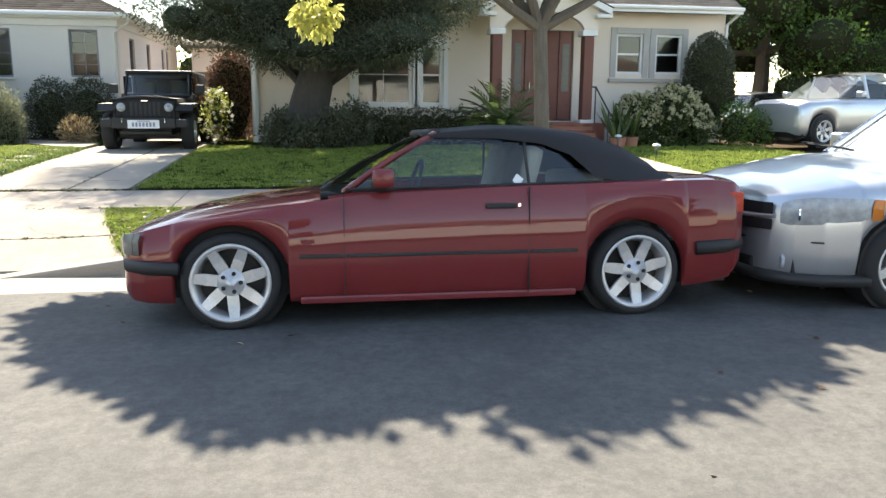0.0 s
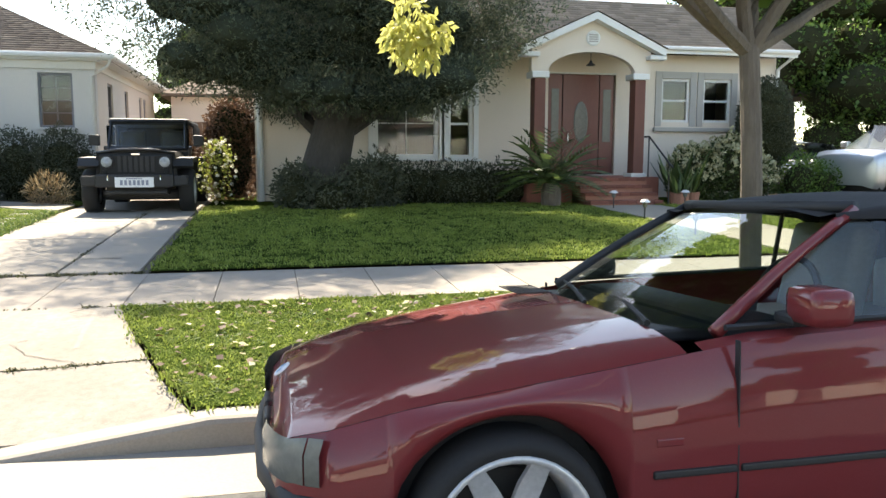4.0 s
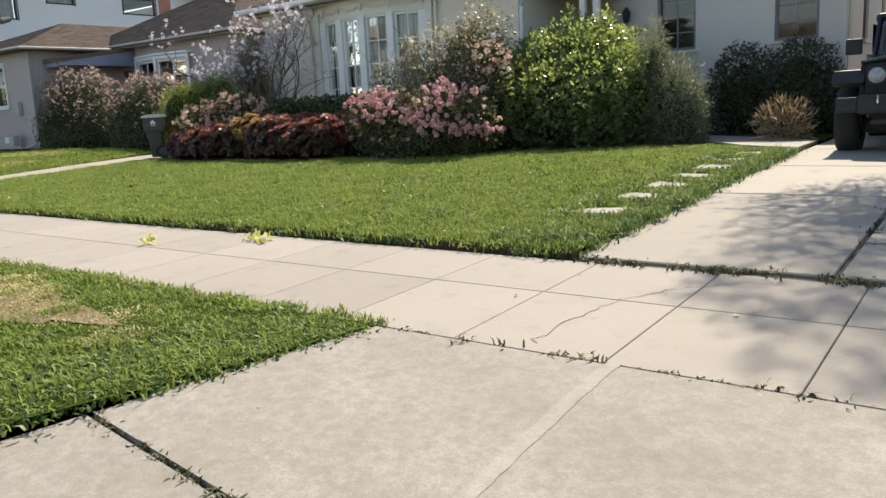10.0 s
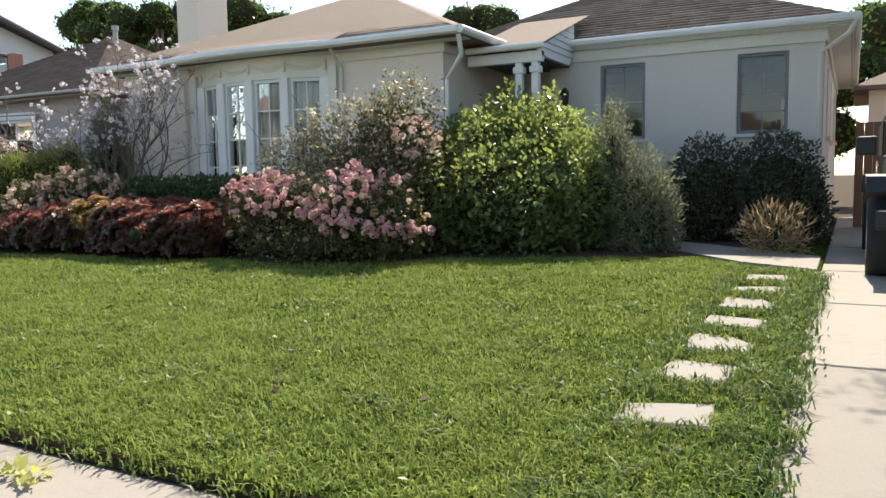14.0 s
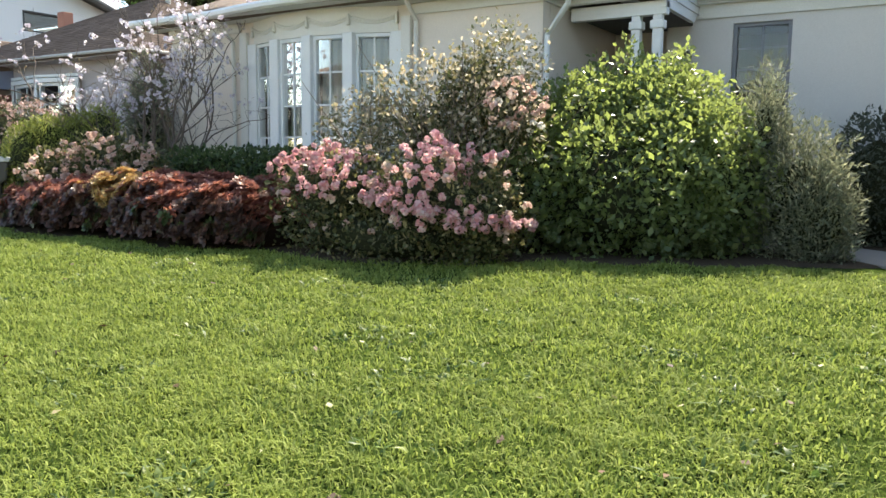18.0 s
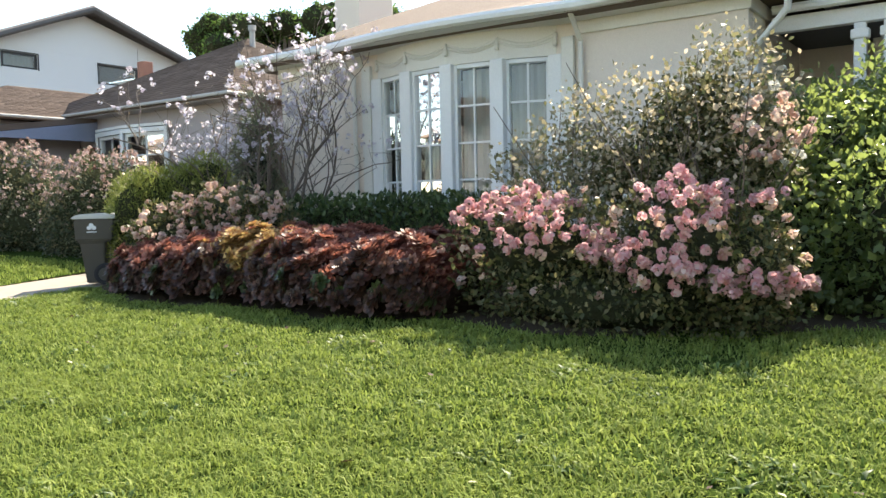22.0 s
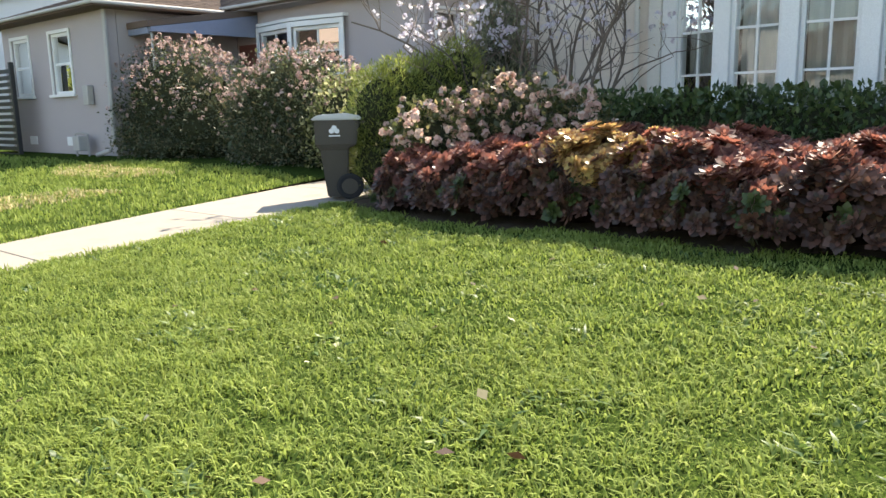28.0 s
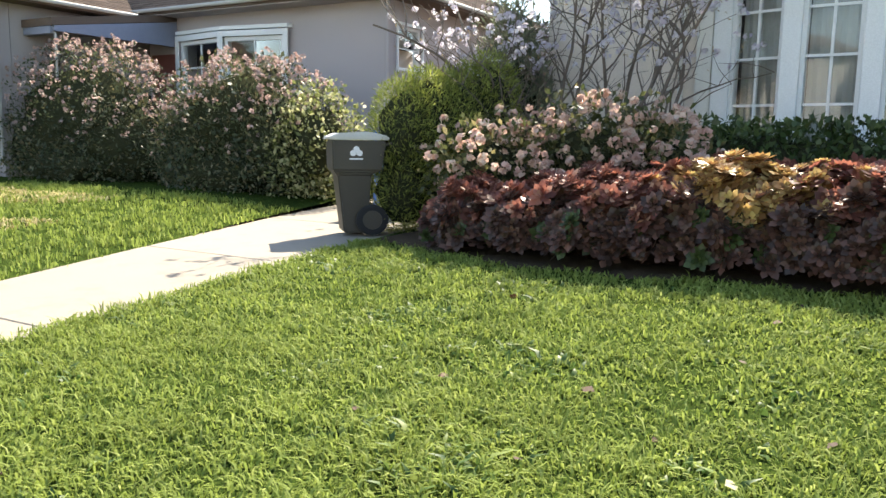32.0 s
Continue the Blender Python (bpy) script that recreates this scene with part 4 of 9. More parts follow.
# darker copy of the red rosette colour, with shade painted in
mat_shaded_succ = leafy("shaded_red_rosette", ((0, (0.03, 0.018, 0.014)), (0.6, (0.065, 0.032, 0.024)), (1, (0.12, 0.06, 0.045))), 0.35, 0.3, gain=1.6)
succ_core_brown = surface("succulent_core", (0.03, 0.018, 0.014), (0.055, 0.034, 0.026), 30, 4, 1.0, 1.0, 0.03, spec=0.0)
mat_gold_succ = leafy("golden_rosette", ((0, (0.14, 0.07, 0.03)), (0.5, (0.28, 0.16, 0.06)), (1, (0.38, 0.29, 0.11))), 0.35, 0.4, gain=1.7)
mat_green_succ = leafy("green_rosette", ((0, (0.03, 0.045, 0.015)), (1, (0.075, 0.1, 0.03))), 0.35, 0.25, gain=1.1)
mat_pink = leafy("pink_petal", ((0, (0.8, 0.4, 0.42)), (0.5, (0.88, 0.56, 0.56)), (1, (0.92, 0.74, 0.71))), 0.6, 0.5, gain=1.0)
mat_pale_pink = leafy("pale_pink_petal", ((0, (0.66, 0.4, 0.33)), (0.5, (0.78, 0.56, 0.46)), (1, (0.85, 0.72, 0.6))), 0.6, 0.4, gain=1.0)
mat_white_petal = leafy("white_petal", ((0, (0.7, 0.68, 0.6)), (1, (0.85, 0.83, 0.78))), 0.6, 0.4, gain=1.0)
mat_cream_petal = leafy("cream_petal", ((0, (0.5, 0.46, 0.26)), (1, (0.74, 0.7, 0.5))), 0.6, 0.4, gain=1.0)
mat_lilac = leafy("lilac_petal", ((0, (0.62, 0.54, 0.62)), (0.5, (0.74, 0.68, 0.73)), (1, (0.86, 0.83, 0.84))), 0.6, 0.45, gain=1.0)
# the same painted-in inner shade, for the juniper crown
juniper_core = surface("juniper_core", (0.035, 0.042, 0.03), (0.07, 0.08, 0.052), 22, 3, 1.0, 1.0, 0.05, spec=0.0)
juniper_bark = surface("juniper_bark", (0.045, 0.04, 0.036), (0.09, 0.08, 0.07), 24, 2, 0.95, 1.0, 0.03, stretch=(1, 1, 0.25))
mat_juniper = leafy("juniper_spray", ((0, (0.034, 0.045, 0.03)), (0.7, (0.066, 0.08, 0.048)), (1, (0.115, 0.12, 0.07))), 0.7, 0.28)
mat_tree_leaf = leafy("tree_leaf", ((0, (0.035, 0.07, 0.015)), (0.6, (0.07, 0.12, 0.025)), (1, (0.12, 0.18, 0.04))), 0.5, 0.4)
mat_young_leaf = leafy("young_leaf", ((0, (0.45, 0.46, 0.12)), (1, (0.72, 0.7, 0.28))), 0.5, 0.55, gain=1.1)
mat_loro = leafy("bronze_shrub_leaf", ((0, (0.03, 0.04, 0.022)), (0.6, (0.065, 0.075, 0.035)), (1, (0.14, 0.11, 0.06))), 0.5, 0.3)
mat_grass = leafy("grass_blade", ((0, (0.11, 0.148, 0.03)), (0.5, (0.15, 0.188, 0.042)), (0.9, (0.203, 0.243, 0.06)), (1, (0.255, 0.28, 0.09))), 0.6, 0.42, scale=2.6, gain=1.55, patchy=0.35, gloss=0.1)
mat_dry_grass = leafy("dry_blade", ((0, (0.2, 0.17, 0.07)), (1, (0.42, 0.36, 0.18))), 0.7, 0.35)
mat_joint_weed = leafy("joint_weed_leaf", ((0, (0.035, 0.04, 0.016)), (0.6, (0.075, 0.08, 0.03)), (1, (0.13, 0.12, 0.05))), 0.6, 0.25, gain=1.2)
mat_weed = leafy("weed_leaf", ((0, (0.03, 0.06, 0.015)), (0.6, (0.07, 0.11, 0.025)), (1, (0.16, 0.19, 0.05))), 0.5, 0.35)
mat_fallen = leafy("fallen_leaf", ((0, (0.05, 0.026, 0.016)), (0.72, (0.15, 0.08, 0.042)), (0.8, (0.45, 0.42, 0.22)), (1, (0.66, 0.64, 0.46))), 0.7, 0.2, gain=1.0)

# the flower bed before the middle house
bed_edge = lambda x: np.interp(x, BED_X, BED_Y) + 0.05 * np.sin(7 * x)
# west of x = -10 the soil's outline follows the eave's shadow edge
BED_X = [-16.9, -15.4, -14.5, -13.8, -12.8, -11.8, -10.5, -9.5, -8.6, -7.5, -6.6, -5.6]
BED_Y = [16.2, 15.75, 15.8, 16.0, 15.8, 16.2, 15.98, 16.7, 17.1, 17.6, 18.2, 18.9]
bx = list(np.linspace(-16.9, -5.6, 60))
bv = [(x, y, ground_z(x, y) + (0.06 if f else 0.047)) for f in (0.0, 0.03, 0.5, 1.0) for x in bx for y in [bed_edge(x) * (1 - f) + max(HY, WY * (x > WX0)) * f]]
bf = [(j * 60 + i, j * 60 + i + 1, (j + 1) * 60 + i + 1, (j + 1) * 60 + i) for j in range(3) for i in range(59)]
tagged(part("flower_bed", np_mesh("bed", bv, bf), soil), "dark soil of the flower bed", "flower bed", kind="structure")
b = [(-8.75, 19.2, 1.4, 1.15, 1.05, 1.12), (-8.75, 18.25, 1.05, 1.15, 0.95, 0.8), (-8.15, 18.5, 1.15, 0.6, 0.75, 0.8), (-9.45, 17.95, 1.0, 0.7, 0.8, 0.72), (-8.45, 18.9, 1.6, 0.7, 0.75, 0.72), (-9.2, 18.7, 1.55, 0.72, 0.8, 0.78), (-8.0, 18.2, 0.85, 0.42, 0.5, 0.45), (-9.85, 18.15, 1.3, 0.65, 0.75, 0.78), (-7.8, 18.55, 1.1, 0.55, 0.7, 0.75)]
bush("laurel_bush", "big rounded bright green bush with glossy leaves", "bush", b, leaf_cloud(11, b, 62000, 0.066, 0.038, 0.45, 0.1, 0.8, 0.72, 1.05, 0.26, 5.0), mat_green_bush, 0.8)
b = [(-7.05, 18.7, 1.0, 0.44, 0.4, 0.72), (-6.85, 18.6, 0.8, 0.32, 0.35, 0.55), (-7.42, 18.85, 1.45, 0.24, 0.3, 0.8)]
bush("rosemary_bush", "grey-green upright rosemary bush", "bush", b, leaf_cloud(12, b, 20000, 0.06, 0.014, 0.6, 0.7, 0.7, 0.55, 1.12, 0.34, 7), mat_rosemary, 0.7)
# climbing rose, tall and loose
b = [(-10.6, 17.5, 1.95, 0.7, 0.45, 0.5), (-9.75, 17.6, 2.3, 0.42, 0.4, 0.45), (-11.3, 17.4, 1.65, 0.5, 0.45, 0.4), (-9.6, 17.4, 1.8, 0.35, 0.4, 0.5), (-10.2, 17.4, 1.5, 0.9, 0.5, 0.45)]
r = np.random.default_rng(21)
t = bush("climbing_rose", "tall loose rose bush with pale sparse leaves", "rose bush", b, leaf_cloud(13, b, 8500, 0.05, 0.03, 0.4, 0.3, 0.9, 0.35, 1.2, 0.35, 5), mat_pale_rose_leaf, 0)
# a darker leaf mass in place of a solid core
b2 = [(-10.05, 17.65, 2.05, 0.42, 0.35, 0.4), (-9.7, 17.6, 1.7, 0.4, 0.35, 0.4), (-10.5, 17.6, 1.6, 0.5, 0.35, 0.35)]
part("old_foliage", np_mesh("leaves", *leaf_cloud(131, b2, 7000, 0.055, 0.034, 0.5, 0.2, 0.9, 0.2, 1.1, 0.3, 5)), mat_rose_leaf, t, "darker green mass of rose leaves")
for k in range(34):
    s = (-10.4 + r.normal(0, 0.45), 17.4 + r.normal(0, 0.15), 0.45)
    pts, rad = limb(r, s, (r.normal(0, 0.35), r.normal(-0.05, 0.25), 1), 1.4 + 0.95 * r.random(), 0.01, 0.003, 7, 0.16)
    part("stem", tube(bmesh.new(), pts, rad, 5), twig, t)
c, _ = shell_points(r, b, 46, 0.9, 1.15, 0.3, 4)
part("blossom", np_mesh("petals", *flower_heads(14, c, 0.042)), mat_white_petal, t, "cream rose blossoms")
# sprays of pink roses over it to the east
c, _ = shell_points(r, [(-9.33, 17.1, 1.93, 0.28, 0.25, 0.24)], 26, 0.8, 1.1)
part("pink_blossom", np_mesh("petals", *flower_heads(15, c, 0.05)), mat_pale_pink, t, "pale pink rose blossoms")
# the low pink rose
b = [(-11.0, 16.6, 1.0, 0.75, 0.5, 0.5), (-9.85, 16.6, 0.98, 0.72, 0.5, 0.5), (-9.4, 16.75, 0.85, 0.36, 0.45, 0.48), (-10.4, 16.5, 0.66, 1.2, 0.5, 0.34)]
t = bush("pink_rose_bush", "pink rose bush in full bloom", "rose bush", b, leaf_cloud(16, b, 11000, 0.048, 0.029, 0.5, 0.3, 0.9, 0.6, 1.08, 0.28, 4), mat_rose_leaf, 0.72)
r = np.random.default_rng(22)
c, o = shell_points(r, b[:3], 2000, 0.9, 1.14, 0.28, 4)
c = c[(o[:, 1] < 0.25) & (c[:, 2] > 0.8 + 0.25 * (c[:, 0] < -10.4)) & (np.sin(c[:, 0] * 5.1 + 1) + np.sin(c[:, 2] * 9 + c[:, 0] * 2) > -0.45)][:330]
part("blossom", np_mesh("petals", *flower_heads(17, c, 0.047, 18)), mat_pink, t, "pink double rose blossoms")
c2, o = shell_points(r, b[:3], 130, 0.95, 1.15, 0.28, 4)
part("pale_blossom", np_mesh("petals", *flower_heads(18, c2[(o[:, 1] < 0.3) & (c2[:, 2] > 0.7)], 0.05)), mat_pale_pink, t, "fading pale pink blossoms")
# clipped hedge below the bow window
b = [(x, 18.05, 0.98, 0.42, 0.42, 0.53) for x in np.arange(-15.1, -12.3, 0.32)]
bush("clipped_hedge", "dark green clipped hedge below the bow window", "hedge", b, leaf_cloud(19, b, 14000, 0.065, 0.035, 0.6, 0.3, 0.7, 0.8, 1.03, 0.06), mat_hedge, 0.86)
# dark red succulents along the front
r = np.random.default_rng(23)
x = r.uniform(-16.4, -11.65, 3300)
th = r.uniform(0.02, 0.8, 3300) * math.pi
ends = np.sqrt(np.clip(np.minimum((x + 16.55) / 0.5, (-11.5 - x) / 0.4), 0.02, 1))
top = (np.interp(x, [-16.4, -15.5, -14.5, -13.5, -12.7, -12.2, -11.6], [0.48, 0.5, 0.64, 0.68, 0.58, 0.62, 0.5]) + 0.03 * np.sin(x * 6.1)) * ends
deep = (0.7 + 0.07 * np.sin(x * 2.9 + 1)) * ends
lump = 1 + 0.07 * np.sin(x * 13 + 3 * np.sin(th * 5)) + r.normal(0, 0.045, len(x))
cs = np.stack([x, 16.6 - deep * np.sign(np.cos(th)) * np.abs(np.cos(th)) ** 0.6 * lump, 0.47 + top * np.sin(th) ** 0.65 * lump], 1)
ways = np.stack([0.25 * np.sin(x * 13), -np.cos(th) * 0.9, np.sin(th) + 0.25], 1)
gold = r.random(len(x)) < 1.5 * (1.05 - np.hypot((x + 13.95) / 0.65, (th - 1.05) / 0.75))
green = (~gold) & (th < 0.4) & (r.random(len(x)) < 0.14)
# the lower the rosette on the front, the likelier its shade-darkened colour
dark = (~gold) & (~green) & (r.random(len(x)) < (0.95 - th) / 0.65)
red = ~gold & ~green & ~dark
t = thing("succulent_bed", "low mounds of dark red aeonium rosettes with golden ones among them", "succulents")
for seed, name, which, mat, label in ((31, "red_growth", red, mat_red_succ, "red succulent rosettes"), (34, "dusky_growth", dark, mat_shaded_succ, "red succulent rosettes low on the mounds, coloured darker for shade"),
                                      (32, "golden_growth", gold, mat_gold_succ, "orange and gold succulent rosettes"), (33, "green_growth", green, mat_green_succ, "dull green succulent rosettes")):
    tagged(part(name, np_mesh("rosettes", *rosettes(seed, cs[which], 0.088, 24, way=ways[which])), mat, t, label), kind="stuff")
# added dark brown lumps fill the mounds, as the shade between rosettes
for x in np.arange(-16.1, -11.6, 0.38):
    part("stem_clump", core_mesh([(x, 16.6, 0.66, 0.36, 0.58, 0.36)], 0.85, 0.42), succ_core_brown, t)
# pale roses at the west end
b = [(-15.3, 16.95, 1.2, 0.65, 0.4, 0.45), (-14.75, 17.05, 1.15, 0.4, 0.4, 0.38), (-16.1, 16.8, 1.05, 0.55, 0.4, 0.42)]
t = bush("pale_rose_bush", "rose bush with pale pink and cream blossoms", "rose bush", b, leaf_cloud(24, b, 5200, 0.058, 0.034, 0.5, 0.3, 0.9, 0.5, 1.12, 0.3, 4), mat_rose_leaf, 0.6)
r = np.random.default_rng(25)
c, o = shell_points(r, b, 520, 0.95, 1.15, 0.28, 4)
part("blossom", np_mesh("petals", *flower_heads(26, c[(o[:, 1] < 0.3) & (c[:, 2] > 0.75)][:270], 0.05)), mat_pale_pink, t, "pale pink rose blossoms")
# soft bright shrub by the bin
b = [(-17.08 + 0.1 * k, 16.92 + 0.22 * k, z, 0.31, 0.33, h) for k in range(5) for z, h in ((1.33 + 0.06 * k + 0.04 * math.sin(2 * k), 0.52), (0.84, 0.42))]
bush("feathery_shrub", "soft bright yellow-green feathery shrub", "bush", b, leaf_cloud(27, b, 42000, 0.055, 0.009, 0.6, 0.5, 0.5, 0.8, 1.04, 0.12, 5), mat_fern, 0.9)

# flowering small tree with bare twisting branches
r = np.random.default_rng(41)
t = thing("flowering_tree", "small leafless tree with twisting grey branches and lilac blossom", "tree", pose(0, 0, 0))
bm = bmesh.new()
tips = []
for k in range(11):
    s = Vector((-15.8 + r.normal(0, 0.1), 18.2 + r.normal(0, 0.06), 0.45))
    a = -1.5 + 3.0 * k / 10 + r.normal(0, 0.12)
    pts, rad = limb(r, s, (0.6 * math.sin(a), -0.1 + r.normal(0, 0.08), 1), 2.2 + 0.8 * r.random(), 0.028, 0.009, 9, 0.15, 0.01)
    tube(bm, pts, rad, 6)
    for q in range(9):
        i = r.integers(3, 10)
        p2, r2 = limb(r, pts[i], (r.normal(0, 0.7), r.normal(-0.05, 0.35), 0.45 + r.random()), 0.5 + 0.7 * r.random(), rad[i] * 0.7, 0.003, 6, 0.2)
        tube(bm, p2, r2, 5)
        tips.append(p2[-1])
        for w in range(4):
            j = r.integers(2, 7)
            p3, r3 = limb(r, p2[j], (r.normal(0, 0.8), r.normal(0, 0.4), 0.3 + r.random()), 0.3 + 0.3 * r.random(), 0.004, 0.002, 4, 0.2)
            tube(bm, p3, r3, 4)
            tips.append(p3[-1])
part("branchwork", bm, twig, t)
tp = np.array([tuple(p) for p in tips])
tp = tp[tp[:, 2] > 2.05]
tp = tp[r.random(len(tp)) < 0.7]
cl = np.repeat(tp, 2, 0) + r.normal(0, 0.05, (2 * len(tp), 3))
part("blossom", np_mesh("petals", *flower_heads(42, cl, 0.043, 8)), mat_lilac, t, "pale lilac blossom")
v, f = leaf_quads(np.repeat(tp, 2, 0) + r.normal(0, 0.07, (2 * len(tp), 3)), unit(r.normal(size=(2 * len(tp), 3))), unit(r.normal(size=(2 * len(tp), 3))), np.full(2 * len(tp), 0.04), np.full(2 * len(tp), 0.016))
part("foliage", np_mesh("leaves", v, f), mat_dry, t, "small pale leaves")

# shrubs before the west house
for n, (cx, cy, tz, rr) in enumerate(((-24.4, 18.9, 2.72, 1.9), (-20.95, 18.9, 2.42, 1.35))):
    b = [(cx, cy, 1.45, rr, 0.85, tz - 1.5), (cx - 0.5 * rr, cy, 1.1, 0.7 * rr, 0.8, 0.8), (cx + 0.5 * rr, cy, 1.1, 0.7 * rr, 0.8, 0.8), (cx, cy - 0.2, 0.8, rr * 0.9, 0.8, 0.45)]
    t = bush("flowering_shrub", "dense dark shrub covered in dusty pink blossom", "bush", b, leaf_cloud(50 + n, b, 19000, 0.06, 0.03, 0.6, 0.3, 0.8, 0.7, 1.06, 0.2, 4), mat_loro, 0.9, "shrubs at the west house")
    r = np.random.default_rng(60 + n)
    c, o = shell_points(r, b, 3600, 0.97, 1.1, 0.2, 4)
    c = c[(o[:, 2] > -0.05) & (c[:, 2] > 1.05) & (r.random(len(c)) < np.clip((c[:, 2] - 0.9) / 1.3, 0, 1) ** 2)][:1500]
    part("blossom", np_mesh("petals", *flower_heads(62 + n, c, 0.042, 7)), mat_dusty_pink, t, "dusty pink blossom")
b = [(-19.45, 18.6, 1.25, 0.55, 0.5, 0.7), (-19.85, 18.7, 1.0, 0.5, 0.5, 0.5)]
bush("variegated_shrub", "cream and green variegated shrub beside the path", "bush", b, leaf_cloud(66, b, 3800, 0.06, 0.035, 0.6, 0.3, 0.8, 0.65, 1.08, 0.25, 4), mat_variegated, 0.7)
b = [(-17.0, 18.95, 1.7, 0.32, 0.35, 1.35), (-16.75, 18.7, 1.5, 0.35, 0.35, 1.1)]
bush("evergreen_shrub", "dark evergreen shrub in the gap between the houses", "bush", b, leaf_cloud(67, b, 8000, 0.1, 0.02, 0.4, 0.6, 0.6, 0.6, 1.08, 0.25, 4), mat_rosemary, 0.7)

# shrubs by the wing and the drive
b = [(-6.5, 20.5, 1.05, 0.62, 0.55, 0.9), (-5.6, 20.45, 1.15, 0.62, 0.55, 0.85), (-5.25, 20.5, 0.85, 0.35, 0.45, 0.6)]
bush("dark_shrub", "dusky dark shrub against the wing wall", "bush", b, leaf_cloud(70, b, 17000, 0.055, 0.026, 0.5, 0.3, 0.8, 0.7, 1.04, 0.14, 4), mat_dark_bush, 0.78)
b = [(-5.48, 18.8, 0.7, 0.36, 0.32, 0.34)]
bush("dry_shrub", "small straw-coloured dry shrub", "bush", b, leaf_cloud(71, b, 1500, 0.1, 0.012, 0.8, 0.5, 0.5, 0.3, 1.12, 0.2, 4), mat_dry, 0.2)
b = [(-2.4, 18.5, 1.1, 0.3, 0.32, 0.55), (-2.35, 18.45, 1.45, 0.24, 0.25, 0.3)]
t = bush("white_flower_shrub", "thin shrub with white blossom beside the drive", "bush", b, leaf_cloud(72, b, 800, 0.06, 0.035, 0.5, 0.3, 0.9, 0.4, 1.15, 0.3, 4), mat_fern, 0.4)
r = np.random.default_rng(73)
c, o = shell_points(r, b, 60, 0.9, 1.15, 0.3, 4)
part("blossom", np_mesh("petals", *flower_heads(74, c, 0.045, 8)), mat_white_petal, t, "white blossom")
b = [(-2.2, 20.2, 1.35, 0.6, 0.4, 1.2), (-2.15, 20.15, 2.05, 0.58, 0.4, 0.58)]
bush("brown_vine", "tall mass of brown dead vine", "vine", b, leaf_cloud(75, b, 6500, 0.08, 0.04, 0.5, -0.3, 0.8, 0.7, 1.04, 0.1, 4), mat_brown_vine, 0.85)

# the juniper before the east house
r = np.random.default_rng(81)
t = thing("juniper_tree", "large dark spreading juniper tree over the lawn", "tree")
bm = bmesh.new()
base = Vector((-0.45, 18.1, 0.3))
pts, rad = limb(r, base, (0.05, -0.02, 1), 2.4, 0.52, 0.36, 7, 0.07)
tube(bm, pts, rad, 12)
clumps = []
for k in range(15):
    a = 2 * math.pi * k / 15 + r.normal(0, 0.15)
    p2, r2 = limb(r, pts[r.integers(4, 8)], (1.5 * math.cos(a), 0.75 * math.sin(a) - 0.15, 0.55 + 0.5 * r.random()), 2.6 + 1.4 * r.random(), 0.12, 0.03, 7, 0.12)
    tube(bm, p2, r2, 7)
    for i in (3, 4, 5, 6, 7):
        q = p2[i]
        clumps.append((q.x, q.y, q.z + 0.15, 0.62 + 0.25 * r.random(), 0.55, 0.42 + 0.2 * r.random()))
part("trunk", bm, juniper_bark, t)
under = lambda x: float(np.interp(x, [-4.65, -3.45, -2.5, -1.4, -0.9, 0.4, 1.57, 2.2, 3.6], [3.75, 2.9, 2.6, 2.45, 2.2, 2.1, 2.25, 2.7, 3.8]))
for x, w in ((-4.3, 0.42), (-3.8, 0.5), (-3.3, 0.55), (-2.75, 0.6), (-2.1, 0.65), (-1.5, 0.65), (-0.9, 0.65), (-0.3, 0.65), (0.4, 0.7), (1.1, 0.65), (1.7, 0.6), (2.2, 0.55), (2.7, 0.55), (3.15, 0.5), (3.5, 0.45)):
    z = under(x) + 0.25
    clumps.append((x, 17.0 + 0.3 * math.sin(3 * x), z + 0.15, w, 0.6, 0.42))
    clumps.append((x * 0.9, 17.5, z + 1.0, w + 0.25, 0.8, 0.6))
    clumps.append((x * 0.8, 17.8, z + 1.9, w + 0.25, 0.8, 0.6))
crest = lambda x: float(np.interp(x, [-4.6, -3.8, -2.6, -0.9, -0.4, 0.5, 2.0, 3.6], [6.6, 8.4, 8.3, 8.2, 7.7, 6.9, 5.4, 4.3]))
for x in np.arange(-4.2, 3.2, 0.36):
    clumps.append((x, 17.2 + r.normal(0, 0.15), crest(x) - 0.35 + r.normal(0, 0.12), 0.48, 0.5, 0.4))
clumps += [(-0.3, 17.9, 5.5, 1.6, 1.1, 0.9), (-1.8, 18.1, 5.4, 1.4, 1.0, 0.9), (1.3, 17.9, 4.9, 1.0, 0.9, 0.7)]
for k in range(34):
    x = -1.2 + r.normal(0, 1.4)
    clumps.append((x, 17.6 + r.normal(0, 0.5), crest(x) - 0.9 - 1.8 * r.random(), 0.7, 0.65, 0.5))
for k, x in enumerate(np.arange(-4.0, 3.0, 0.42)):
    for zz in (5.2, 6.3, 7.3, 8.0):
        if zz < crest(x) - 0.4:
            clumps.append((x + r.normal(0, 0.2), 17.4 + r.normal(0, 0.25), zz + r.normal(0, 0.2), 0.6, 0.6, 0.5))
part("crown", np_mesh("sprays", *leaf_cloud(82, clumps, 250000, 0.075, 0.022, 0.9, 0.15, 0.6, 0.55, 1.06, 0.34, 5, None)), mat_juniper, t)
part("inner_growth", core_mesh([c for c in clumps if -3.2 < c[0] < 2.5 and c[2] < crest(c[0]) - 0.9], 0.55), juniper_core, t)

